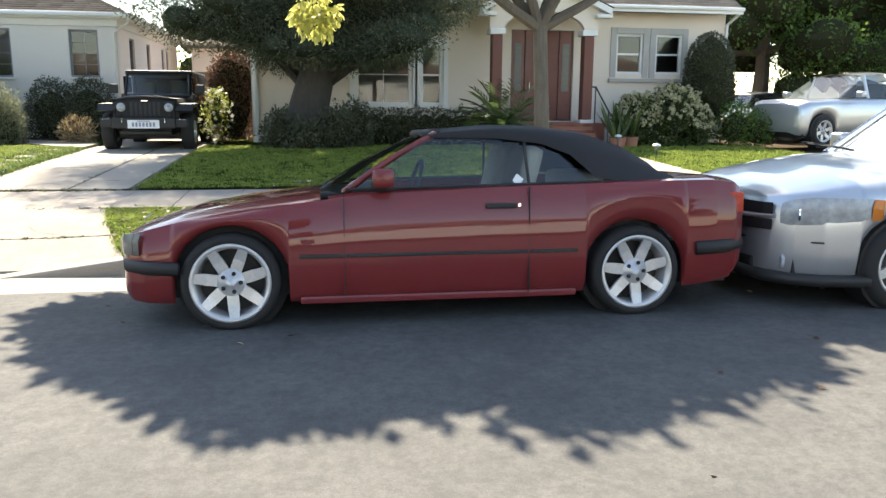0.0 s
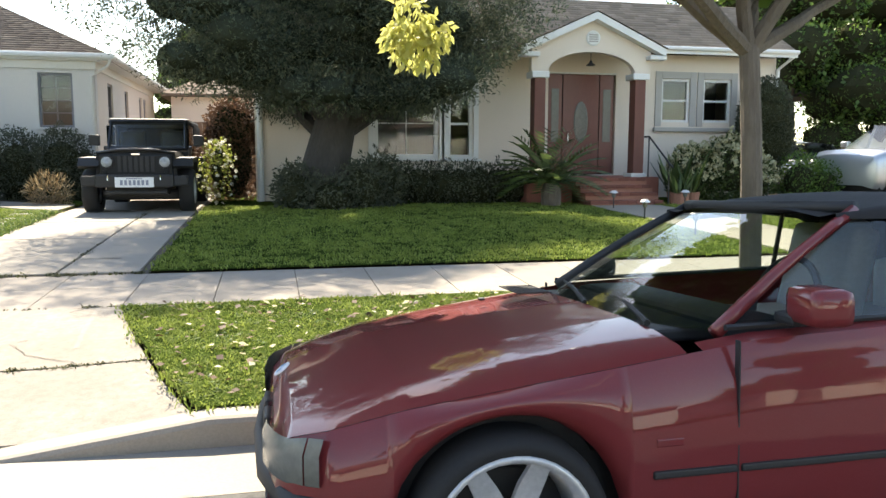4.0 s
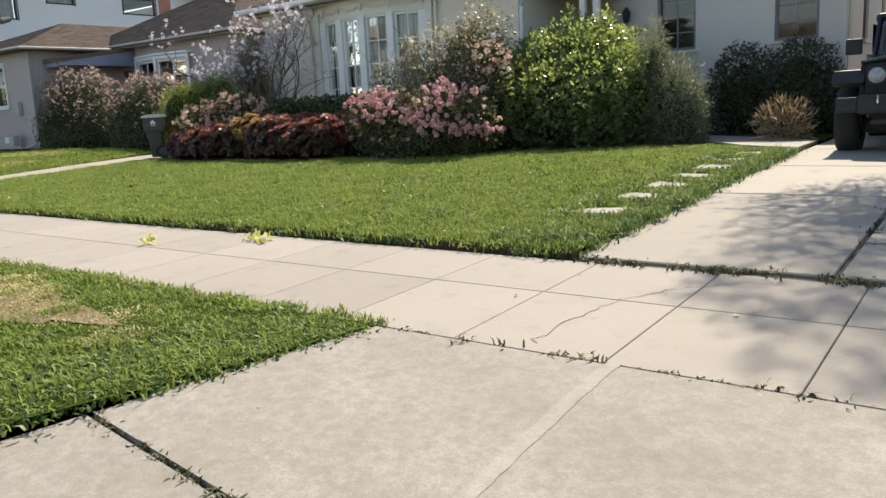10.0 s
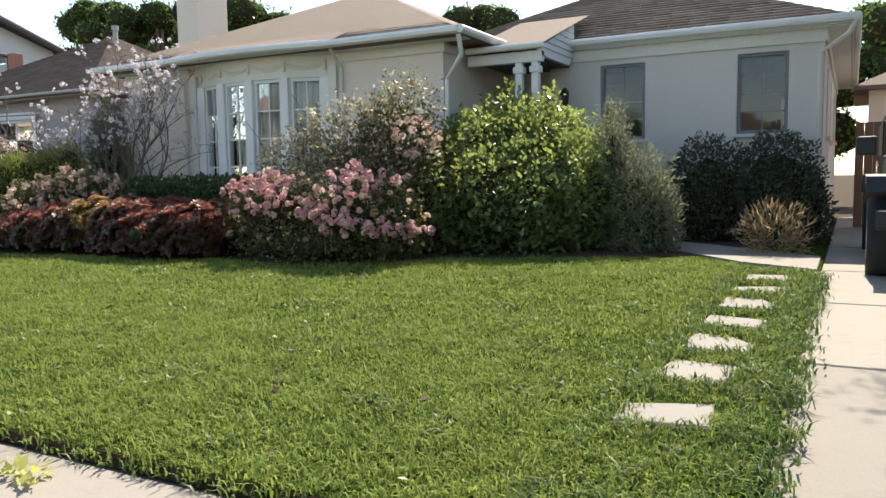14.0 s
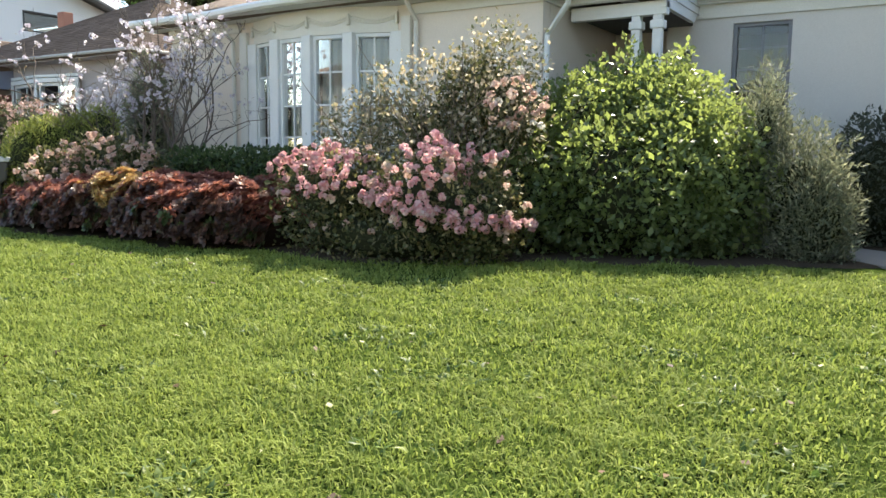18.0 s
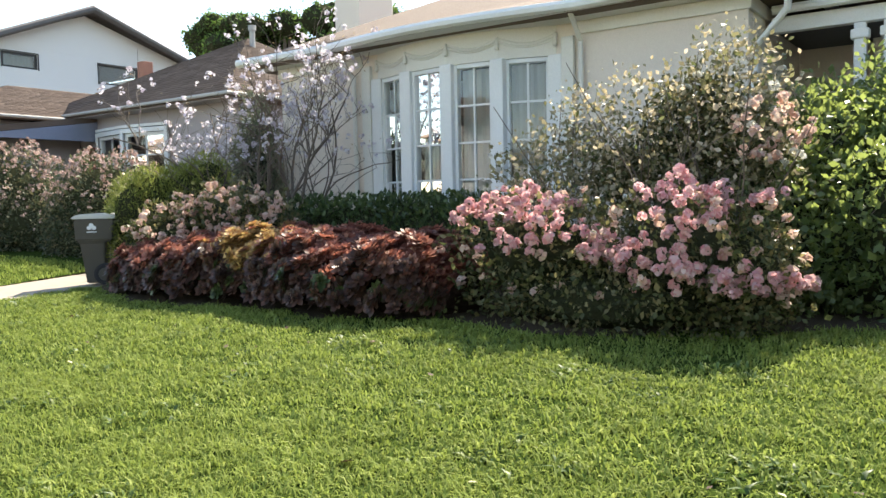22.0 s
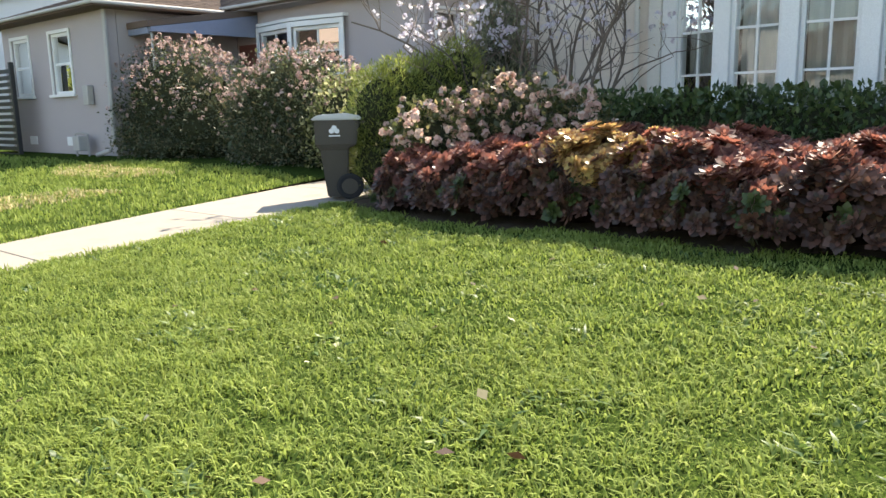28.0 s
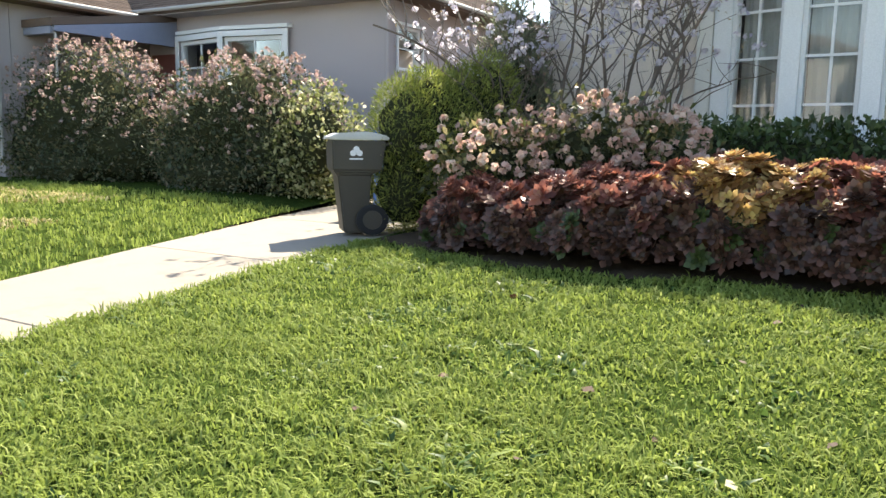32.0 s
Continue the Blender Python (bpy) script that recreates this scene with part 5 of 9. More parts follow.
# the street tree over the red car
r = np.random.default_rng(91)
t = thing("street_tree", "street tree with a slim grey trunk and spreading crown", "tree")
bm = bmesh.new()
pts, rad = limb(r, (2.27, 8.25, 0.1), (0.0, 0, 1), 2.25, 0.085, 0.075, 6, 0.025)
rad[0] = 0.12
tube(bm, pts, rad, 12)
top = pts[-1]
clumps = []
rim = lambda x: float(np.interp(x, [-2.4, -1.5, -0.9, 0.5, 1.3, 2.4], [8.9, 8.3, 7.55, 7.55, 8.0, 8.45]))      # the street side of the crown
for dx, dy, dz, ln in ((-1.5, 0.05, 0.75, 3.2), (1.5, 0.1, 0.6, 2.2), (-0.7, -0.6, 1.5, 2.8), (0.6, 0.5, 1.6, 2.6), (-1.1, 0.75, 0.9, 2.9), (0.7, -0.7, 1.2, 2.0), (-2.0, -0.5, 0.9, 3.4)):
    p2, r2 = limb(r, top - Vector((0, 0, 0.12)), (dx, dy, dz), ln, 0.062, 0.015, 8, 0.11, 0.02)
    tube(bm, p2, r2, 8)
    for i in (4, 5, 6, 7, 8):
        q = p2[i] + Vector(r.normal(0, 0.25, 3))
        if q.z > 3.2 and q.x > -1.9:
            clumps.append((q.x, max(q.y, rim(q.x)), min(q.z, 4.5) - 0.1, 0.5 + 0.25 * r.random(), 0.5 + 0.2 * r.random(), 0.38))
p2, r2 = limb(r, (-0.4, 9.2, 4.1), (0.35, 0.4, -1.0), 1.75, 0.018, 0.004, 6, 0.1)
tube(bm, p2, r2, 5)
part("trunk", bm, bark, t)
for k in range(50):
    x = r.uniform(-2.0, 2.2)
    clumps.append((x, rim(x) + abs(r.normal(0, 0.5)), 4.3 + r.normal(0, 0.22), 0.46, 0.4, 0.32))
part("crown", np_mesh("leaves", *leaf_cloud(92, clumps, 56000, 0.15, 0.095, 0.4, 0.0, 0.9, 0.3, 1.1, 0.3, 4, None)), mat_tree_leaf, t)
b = [(-0.15, 9.6, 2.36, 0.22, 0.2, 0.18), (0.02, 9.6, 2.46, 0.17, 0.18, 0.14), (-0.3, 9.6, 2.44, 0.13, 0.16, 0.12), (-0.18, 9.6, 2.62, 0.16, 0.15, 0.2)]
part("young_growth", np_mesh("leaves", *leaf_cloud(93, b, 620, 0.085, 0.042, 0.4, -0.9, 0.5, 0.3, 1.1, 0.2, 4, None)), mat_young_leaf, t, "hanging yellow-green young leaves")

# plants at the east house
b = [(-0.9, 17.5, 0.75, 0.45, 0.4, 0.5), (0.3, 17.4, 0.8, 0.5, 0.4, 0.55), (-0.3, 17.2, 0.65, 0.5, 0.35, 0.4), (0.75, 17.8, 0.9, 0.4, 0.4, 0.6)]
bush("trunk_shrub", "dark shrub round the foot of the juniper", "bush", b, leaf_cloud(100, b, 7000, 0.07, 0.03, 0.6, 0.3, 0.8, 0.7, 1.08, 0.25, 4), mat_dark_bush, 0.78)
b = [(x, 18.65, 0.8, 0.45, 0.4, 0.5) for x in np.arange(-0.9, 4.0, 0.42)]
bush("low_hedge_east", "dark low hedge below the picture window", "hedge", b, leaf_cloud(101, b, 13000, 0.06, 0.03, 0.6, 0.3, 0.8, 0.75, 1.06, 0.16), mat_dark_bush, 0.84)
r = np.random.default_rng(102)
t = thing("sago_palm", "dark green sago palm with arching feather leaves", "palm")
bm = bmesh.new()
lathe(bm, [(0.1, 0), (0.2, 0.05), (0.2, 0.35), (0.14, 0.5)], 12, pose(4.07, 17.5, 0.4))
part("trunk", bm, bark, t)
lv = []
for k in range(46):
    a, el = 2.39996 * k, 0.1 + 1.25 * ((k + 0.5) / 46)
    p = np.array([4.07, 17.5, 0.88])
    d = np.array([math.cos(a) * math.cos(el), math.sin(a) * math.cos(el), math.sin(el)])
    rach = []
    for s in range(14):
        rach.append(p.copy())
        p = p + d * 0.09
        d = d + np.array([0, 0, -0.075])
        d /= np.linalg.norm(d)
    rach = np.array(rach)
    side = unit(np.cross(rach[1:] - rach[:-1], np.array([0, 0, 1.0])))
    fw = unit(rach[1:] - rach[:-1])
    for sg in (-1, 1):
        ax = unit(side * sg + fw * 0.6 + np.array([0, 0, 0.12]))
        lv.append(leaf_quads(rach[:-1], ax, unit(np.cross(ax, side + 0.3)), np.full(13, 0.28), np.full(13, 0.04), 0.05))
part("frond_crown", np_mesh("fronds", *join(*lv)), mat_hedge, t)
b = [(7.6, 18.2, 0.95, 0.6, 0.55, 0.68), (8.5, 18.2, 1.1, 0.75, 0.55, 0.74), (9.1, 18.2, 0.85, 0.45, 0.5, 0.6)]
t = bush("white_flower_bush", "broad bush topped with creamy white blossom", "bush", b, leaf_cloud(103, b, 8000, 0.07, 0.04, 0.6, 0.3, 0.8, 0.7, 1.06, 0.2, 4), mat_hedge, 0.76)
r = np.random.default_rng(104)
c, o = shell_points(r, b, 1700, 0.97, 1.1, 0.2, 4)
part("blossom", np_mesh("petals", *flower_heads(105, c[(o[:, 2] > 0.0)][:820], 0.065, 8)), mat_cream_petal, t, "creamy white blossom")
b = [(10.15, 18.1, 0.9, 0.5, 0.5, 0.6), (10.6, 17.9, 0.8, 0.4, 0.4, 0.5)]
bush("garden_shrub", "green garden shrub by the house corner", "bush", b, leaf_cloud(106, b, 3600, 0.06, 0.035, 0.6, 0.3, 0.8, 0.65, 1.08, 0.2, 4), mat_tree_leaf, 0.75)
b = [(9.78, 18.9, 2.2, 0.6, 0.6, 1.03), (9.78, 18.9, 1.8, 0.64, 0.64, 0.75)]
t = bush("bullet_topiary", "clipped dark bullet-shaped topiary", "topiary", b, leaf_cloud(107, b, 14000, 0.05, 0.025, 0.9, 0.2, 0.4, 0.9, 1.02, 0.03), mat_dark_bush, 1.08, floor=1.0)
part("trunk", tube(bmesh.new(), [(9.78, 18.9, 0.35), (9.8, 18.9, 0.8), (9.78, 18.9, 1.4)], [0.08, 0.06, 0.06], 8), bark, t)
r = np.random.default_rng(108)
for name, label, cx, cy, hh, n, w in (("bird_of_paradise", "bird of paradise plant with broad upright leaves", 6.95, 17.75, 1.0, 15, 0.13), ("potted_shrub", "leafy plant in a pot by the steps", 6.75, 17.25, 0.55, 26, 0.07), ("potted_lily", "strappy plant by the entry steps", 7.2, 17.6, 0.75, 18, 0.08)):
    t = thing(name, label, "plant")
    a = r.random(n) * 6.28
    bp = np.stack([cx + 0.08 * np.cos(a), cy + 0.08 * np.sin(a), np.full(n, 0.62)], 1)
    ax = unit(np.stack([np.cos(a) * 0.45, np.sin(a) * 0.45, np.ones(n) * 1.1], 1) + r.normal(0, 0.12, (n, 3)))
    part("foliage", np_mesh("leaves", *leaf_quads(bp, ax, unit(np.cross(ax, r.normal(size=(n, 3)))), hh * (0.7 + 0.5 * r.random(n)), np.full(n, w))), mat_hedge, t)
    bm = bmesh.new()
    lathe(bm, [(0.12, 0), (0.16, 0.02), (0.19, 0.26), (0.2, 0.28), (0.17, 0.28), (0.15, 0.2)], 16, pose(cx, cy, 0.4))
    part("pot", bm, terracotta, t)


def far_tree(name, label, x, y, z0, h, w, seed, mat, n=9000, leaf=0.22):
    r = np.random.default_rng(seed)
    t = thing(name, label, "tree")
    bm = bmesh.new()
    pts, rad = limb(r, (x, y, z0), (0, 0, 1), h * 0.6, 0.05 * h, 0.02 * h, 6, 0.05)
    tube(bm, pts, rad, 8)
    cl = []
    for k in range(22):
        a, q = r.random() * 6.28, r.random() ** 0.6
        zz = z0 + h * (0.35 + 0.6 * r.random())
        k_ = w * q * (1 - 0.55 * (zz - z0 - 0.35 * h) / (0.65 * h))
        c = (x + k_ * math.cos(a), y + k_ * math.sin(a), zz, 0.3 * w, 0.3 * w, 0.24 * w)
        cl.append(c)
        if k % 3 == 0:
            tube(bm, [pts[4], Vector(c[:3])], [0.02 * h, 0.006 * h], 5)
    part("trunk", bm, bark, t)
    part("crown", np_mesh("leaves", *leaf_cloud(seed + 1, cl, n, leaf, leaf * 0.55, 0.4, 0.1, 0.8, 0.4, 1.1, 0.3, 4, None)), mat, t)
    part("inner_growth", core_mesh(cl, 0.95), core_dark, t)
    return t


for k, (x, y, h, w) in enumerate(((15.5, 26, 7.5, 3.2), (19.5, 28, 9.0, 3.8), (24, 30, 9.5, 4.0), (29, 27, 8, 4.0), (17.5, 33, 10, 4.0), (22.0, 22.5, 6.0, 2.8))):
    far_tree("garden_tree", "dense green tree behind the driveways", x, y, 0.3, h, w, 200 + 3 * k, mat_tree_leaf, 26000, 0.14)
for k, (x, y, h, w) in enumerate(((-40.2, 36, 10.6, 2.2), (-37.4, 36.4, 10.8, 2.4), (-34.5, 36, 10.2, 2.6), (-31.5, 35.5, 10.0, 2.8), (-28.2, 35.5, 9.4, 2.6), (-3.2, 36, 6.5, 2.5), (-20, 42, 9, 3))):
    far_tree("back_tree", "tall green tree behind the roofs", x, y, 0.3, h, w, 230 + 3 * k, mat_tree_leaf, 15000, 0.14)

for k, (x0, x1, y, h) in enumerate(((15.9, 22.0, 24.5, 3.4), (22.2, 32.0, 26.5, 3.8), (11.5, 16.0, 31.5, 3.6))):
    b = [(x, y + 0.3 * math.sin(2 * x), 0.4 + h * f, 0.75, 0.7, 0.75) for x in np.arange(x0, x1, 0.95) for f in (0.12, 0.45, 0.8)]
    bush("tall_hedge", "tall dense dark green hedge behind the driveways", "hedge", b, leaf_cloud(270 + k, b, 22000, 0.09, 0.05, 0.6, 0.2, 0.8, 0.75, 1.08, 0.25, 4), mat_tree_leaf, 0.95, "hedges behind the driveways")

# ---- grass ----
def tufts(seed, area, per_m2, inside, height, width, lean=0.45, blades=7, zf=ground_z, spread=0.035):
    """Grass in tufts over a rectangle, where inside(x, y) holds."""
    r = np.random.default_rng(seed)
    x0, x1, y0, y1 = area
    n = int((x1 - x0) * (y1 - y0) * per_m2)
    x, y = r.uniform(x0, x1, n), r.uniform(y0, y1, n)
    # thicker and thinner by patches
    clump = np.sin(x * 9.1 + 2 * np.sin(y * 6.3)) * np.sin(y * 8.3 + 2 * np.sin(x * 5.7))
    keep = inside(x, y) & (r.random(n) < 0.68 + 0.2 * np.sin(x * 2.3 + np.sin(y * 1.7)) * np.sin(y * 2.9 + 1.1 * np.sin(x)) + 0.3 * clump)
    m = int(keep.sum())
    x, y = x[keep], y[keep]
    z = np.array([zf(a, b) for a, b in zip(x, y)])
    big = np.repeat((0.7 + 0.5 * r.random(m)) * (1 + 0.22 * clump[keep]), blades)
    bx, by, bz = np.repeat(x, blades) + r.normal(0, spread, m * blades), np.repeat(y, blades) + r.normal(0, spread, m * blades), np.repeat(z, blades)
    k = len(bx)
    a = r.random(k) * 2 * np.pi
    ln = lean * (0.3 + r.random(k))
    h = height * big * (0.55 + 0.6 * r.random(k))
    w = width * (0.7 + 0.6 * r.random(k)) / 2
    b = a + np.pi / 2 + r.normal(0, 0.5, k)
    base = np.stack([bx, by, bz - 0.01], 1)
    off = np.stack([np.cos(b) * w, np.sin(b) * w, np.zeros(k)], 1)
    out = np.stack([np.cos(a), np.sin(a), np.zeros(k)], 1) * (h * ln)[:, None]
    up = np.array([0, 0, 1.0]) * h[:, None]
    mid_ = base + out * 0.35 + up * 0.62
    tip = base + out * 1.15 + up * (1.0 - 0.25 * ln)[:, None]
    v = np.stack([base - off, base + off, mid_ - off * 0.85, mid_ + off * 0.85, tip], 1).reshape(-1, 3)
    f = (np.arange(k)[:, None, None] * 5 + np.array([[0, 1, 3], [0, 3, 2], [2, 3, 4]])).reshape(-1, 3)
    return v, f



def grass(name, label, mat, *chunks):
    return tagged(part(name, np_mesh("blades", *join(*chunks)), mat), label, "grass", kind="stuff")


lz = lambda x, y: ground_z(x, y) + 0.02
mz = lambda x, y: ground_z(x, y) + 0.045
stones_off = lambda x, y: ~((np.abs(x + 5.37) < 0.2) & (np.abs((y - 12.53 + 0.342) % 0.684 - 0.342) < 0.2) & (y < 17.0) & (y > 12.2))
bed_off = lambda x, y: y < bed_edge(x)
side_off = lambda x, y: y < 17.1 + 0.6 * np.clip(-5.0 - x, 0, 9)
mid_in = lambda x, y: (x > path_right(y)) & stones_off(x, y) & bed_off(x, y) & side_off(x, y) & (np.sin(x * 31 + 2 * np.sin(y * 17)) * np.sin(y * 27 + 2 * np.sin(x * 13)) > -0.82)
grass("lawn_grass_middle", "dense bright green mown grass", mat_grass,
      tufts(301, (-17.0, -5.0, 11.15, 13.6), 1250, mid_in, 0.052, 0.0075, 0.95, zf=mz, spread=0.04),
      tufts(302, (-17.0, -5.0, 13.6, 17.9), 720, mid_in, 0.052, 0.0098, 0.9, zf=mz, spread=0.045),
      tufts(303, (-16.45, -4.95, 11.11, 11.2), 900, mid_in, 0.045, 0.009, 0.8, zf=lambda x, y: ground_z(x, y) + 0.03),
      tufts(304, (-17.05, -16.3, 11.1, 16.2), 600, lambda x, y: np.abs(x - path_right(y) - 0.02) < 0.08, 0.055, 0.008, 0.9, zf=mz))
wl_in = lambda x, y: mid_in(x, y) & (np.sin(x * 3.7 + 1.5 * np.sin(y * 2.1)) * np.sin(y * 4.3 + np.sin(x * 2.7)) > 0.25)
grass("lawn_weeds", "dark broad-leaved weeds in patches of the lawn", mat_weed,
      tufts(307, (-17.0, -5.2, 11.2, 15.8), 75, wl_in, 0.05, 0.024, 1.1, 6, zf=mz, spread=0.04))
grass("long_grass_by_stones", "longer dark grass round the stepping stones", mat_weed,
      tufts(305, (-5.7, -4.86, 11.15, 17.2), 300, stones_off, 0.075, 0.009, 0.9, zf=mz),
      tufts(306, (-16.2, -5.0, 11.1, 11.17), 700, mid_in, 0.05, 0.012, 1.2, zf=lambda x, y: ground_z(x, y) + 0.01),
      tufts(308, (-4.97, -4.9, 11.15, 16.8), 700, stones_off, 0.055, 0.011, 1.2, zf=lambda x, y: ground_z(x, y) + 0.02))
grass("lawn_grass_east", "green grass, half in shade", mat_grass,
      tufts(311, (-2.6, 4.75, 11.1, 18.2), 330, lambda x, y: np.ones(len(x), bool), 0.048, 0.011, 0.9, zf=lz),
      tufts(312, (6.2, 10.3, 11.1, 17.6), 200, lambda x, y: np.ones(len(x), bool), 0.06, 0.012, zf=lz))
east_in = lambda x, y: x > -2.58 + 0.86 * np.clip((WALK0 - y) / (WALK0 - KERB), 0, 1) ** 1.15
grass("parkway_grass_east", "trodden parkway grass with clover", mat_grass,
      tufts(321, (-2.6, 5.5, KERB + 0.16, WALK0), 1200, east_in, 0.045, 0.0095, 0.75, zf=ground_z))
grass("parkway_weeds_east", "low dark clover among the parkway grass", mat_weed,
      tufts(322, (-2.6, 5.5, KERB + 0.16, WALK0), 170, lambda x, y: east_in(x, y) & (np.sin(x * 4.1 + np.sin(y * 3)) * np.sin(y * 5.3 + x) > 0.1), 0.042, 0.02, 1.1, zf=ground_z))
grass("parkway_straw_east", "dry straw among the parkway grass", mat_dry_grass,
      tufts(327, (-2.6, 5.5, KERB + 0.16, WALK0), 60, east_in, 0.035, 0.008, 1.1, zf=ground_z))
west_in = lambda x, y: x < -5.2 - 0.9 * np.clip((WALK0 - y) / (WALK0 - KERB), 0, 1) ** 1.15
bare = lambda x, y: np.hypot((x + 7.95) / 1.6, (y - 8.88) / 0.47) < 0.85 + 0.25 * np.sin(4 * x + 3 * y) + 0.12 * np.sin(11 * x - 7 * y)
thin = lambda x, y: bare(x, y) & ((np.sin(x * 17 + 3 * y) + np.sin(y * 23 - 5 * x)) < 0.9)
grass("parkway_grass_west", "parkway grass and clover", mat_grass,
      tufts(323, (-12.5, -5.2, KERB + 0.16, WALK0 + 0.07), 950, lambda x, y: west_in(x, y) & ~thin(x, y), 0.055, 0.009, 0.8, zf=ground_z),
      tufts(330, (-24, -12.5, KERB + 0.16, WALK0 + 0.05), 200, lambda x, y: np.ones(len(x), bool), 0.06, 0.015, 0.8, zf=ground_z))
grass("dry_grass_west", "straw-brown dry grass", mat_dry_grass,
      tufts(324, (-9.9, -6.0, 8.2, 9.55), 1500, lambda x, y: west_in(x, y) & bare(x, y), 0.034, 0.008, 1.2, zf=lambda x, y: ground_z(x, y) + 0.008),
      tufts(325, (-32, -20.0, 12.0, 16.8), 170, lambda x, y: np.sin(x * 0.9 + 0.4 * np.sin(y)) * np.sin(y * 1.4) > 0.3, 0.065, 0.016, 1.0, zf=lz))
bp = []
for k in range(40):
    q = 2 * math.pi * k / 40
    s = 0.72 + 0.14 * math.sin(3 * q + 1) + 0.08 * math.sin(7 * q) + 0.06 * math.sin(13 * q)
    bp.append((-7.95 + 1.6 * s * math.cos(q), 8.88 + 0.47 * s * math.sin(q)))
bm = bmesh.new()
bm.faces.new([bm.verts.new((x, y, ground_z(x, y) + 0.018)) for x, y in bp])
tagged(part("worn_patch", bm, straw_turf), "straw-brown worn patch in the parkway turf", "lawn", kind="structure")
near_apron = lambda x, y: west_in(x, y) & (west_in(x + 0.75, y) < 1)
grass("apron_edge_weeds", "broad-leaved weeds hanging over the apron edge", mat_weed,
      tufts(328, (-7.2, -5.15, KERB + 0.16, WALK0), 900, near_apron, 0.042, 0.015, 1.1, 6, zf=ground_z, spread=0.05),
      tufts(329, (-6.4, -5.15, KERB + 0.2, WALK0), 900, lambda x, y: west_in(x, y) & (west_in(x + 0.1, y) < 1), 0.042, 0.012, 1.3, 7, zf=lambda x, y: ground_z(x, y) - 0.01))
grass("parkway_weeds_west", "dark broad-leaved weeds at the apron edge", mat_weed,
      tufts(326, (-12.5, -5.2, KERB + 0.16, WALK0 + 0.06), 330, lambda x, y: west_in(x, y) & ~thin(x, y), 0.04, 0.014, 1.1, zf=ground_z))
grass("lawn_grass_west", "green grass of the west lawn", mat_grass,
      tufts(331, (-24, -17.4, 11.1, 17.6), 170, lambda x, y: x < path_left(y), 0.06, 0.014, zf=lz),
      tufts(332, (-34, -24, 11.1, 17.2), 70, lambda x, y: np.ones(len(x), bool), 0.06, 0.022, zf=lz))
# weeds in the joints
wd = []
r = np.random.default_rng(341)
for x0, x1, y0, y1, per in ((-4.9, -2.65, WALK1 - 0.005, WALK1 + 0.06, 1100), (-4.1, -3.3, WALK1 - 0.02, WALK1 + 0.08, 1500), (-5.2, -2.6, WALK0 - 0.012, WALK0 + 0.012, 900), (-3.5, -3.46, 11.6, 13.4, 700), (-3.5, -3.46, 14.8, 17.2, 500)):
    wd.append(tufts(r.integers(1e6), (x0, x1, y0, y1), per, lambda x, y: np.sin(x * 9) + np.sin(x * 23 + y * 9) > -0.2, 0.035, 0.012, 1.1, 6, lambda x, y: ground_z(x, y) + 0.004))
jy = lambda x: 7.93 + 0.135 * np.sqrt((x + 3.0) ** 2 + 0.03)
wd.append(tufts(345, (-5.7, -1.9, 7.9, 8.34), 1500, lambda x, y: (np.abs(y - jy(x)) < 0.02) & (np.sin(x * 7) + np.sin(x * 17) > 0.1), 0.02, 0.009, 1.1, 6, apron_z))
wd.append(tufts(346, (-4.3, -3.45, 7.95, 8.25), 700, lambda x, y: np.abs(y - jy(x)) < 0.03, 0.025, 0.01, 1.1, 7, apron_z))
wd.append(tufts(347, (-5.2, -2.6, WALK0 - 0.016, WALK0 + 0.016), 1800, lambda x, y: np.sin(x * 5 + 1) + np.sin(x * 13) > -0.3, 0.024, 0.01, 1.3, 6, lambda x, y: ground_z(x, y) + 0.002, 0.012))
wd.append(tufts(348, (-5.7, -1.9, 7.9, 8.34), 1700, lambda x, y: np.abs(y - jy(x)) < 0.02, 0.026, 0.011, 1.3, 6, lambda x, y: apron_z(x, y) + 0.006, 0.014))
grass("joint_weeds", "small brown-green weeds growing in the joints of the paving", mat_joint_weed, *wd)


def litter(name, label, seed, n, area, size, mat, zf, inside=None):
    """Fallen leaves lying flat."""
    r = np.random.default_rng(seed)
    x, y = r.uniform(area[0], area[1], n), r.uniform(area[2], area[3], n)
    if inside is not None:
        ok = inside(x, y)
        x, y = x[ok], y[ok]
    n = len(x)
    p = np.stack([x, y, [zf(a, b) for a, b in zip(x, y)]], 1)
    a = r.random(n) * 6.28
    ax = unit(np.stack([np.cos(a), np.sin(a), r.normal(0, 0.25, n)], 1))
    wdir = unit(np.cross(ax, np.array([0, 0, 1.0]) + r.normal(0, 0.3, (n, 3))))
    s = size * (0.6 + 0.8 * r.random(n))
    return tagged(part(name, np_mesh("leaves", *leaf_quads(p, ax, wdir, s, s * 0.7, 0.08)), mat), label, "leaves", kind="stuff")


litter("fallen_leaves_parkway", "brown and cream fallen leaves on the parkway", 351, 620, (-2.4, 2.6, 7.0, 9.5), 0.055, mat_fallen, lambda x, y: ground_z(x, y) + 0.045, east_in)
litter("fallen_leaves_lawn", "a few dry leaves on the lawn", 352, 90, (-15.5, -5.6, 11.3, 15.6), 0.05, mat_fallen, lambda x, y: ground_z(x, y) + 0.07)
litter("fallen_leaves_paving", "small dry leaves on the concrete", 353, 16, (-5.0, -2.4, 7.2, 11.0), 0.025, mat_fallen, lambda x, y: max(ground_z(x, y) if y > WALK0 else apron_z(x, y), 0) + 0.01)
litter("fallen_leaves_road", "small leaves on the asphalt", 354, 30, (-3, 5, 1.0, 6.0), 0.05, mat_fallen, lambda x, y: ground_z(x, y) + 0.01)
b = [(-7.6, 10.88, 0.265, 0.16, 0.07, 0.03)]
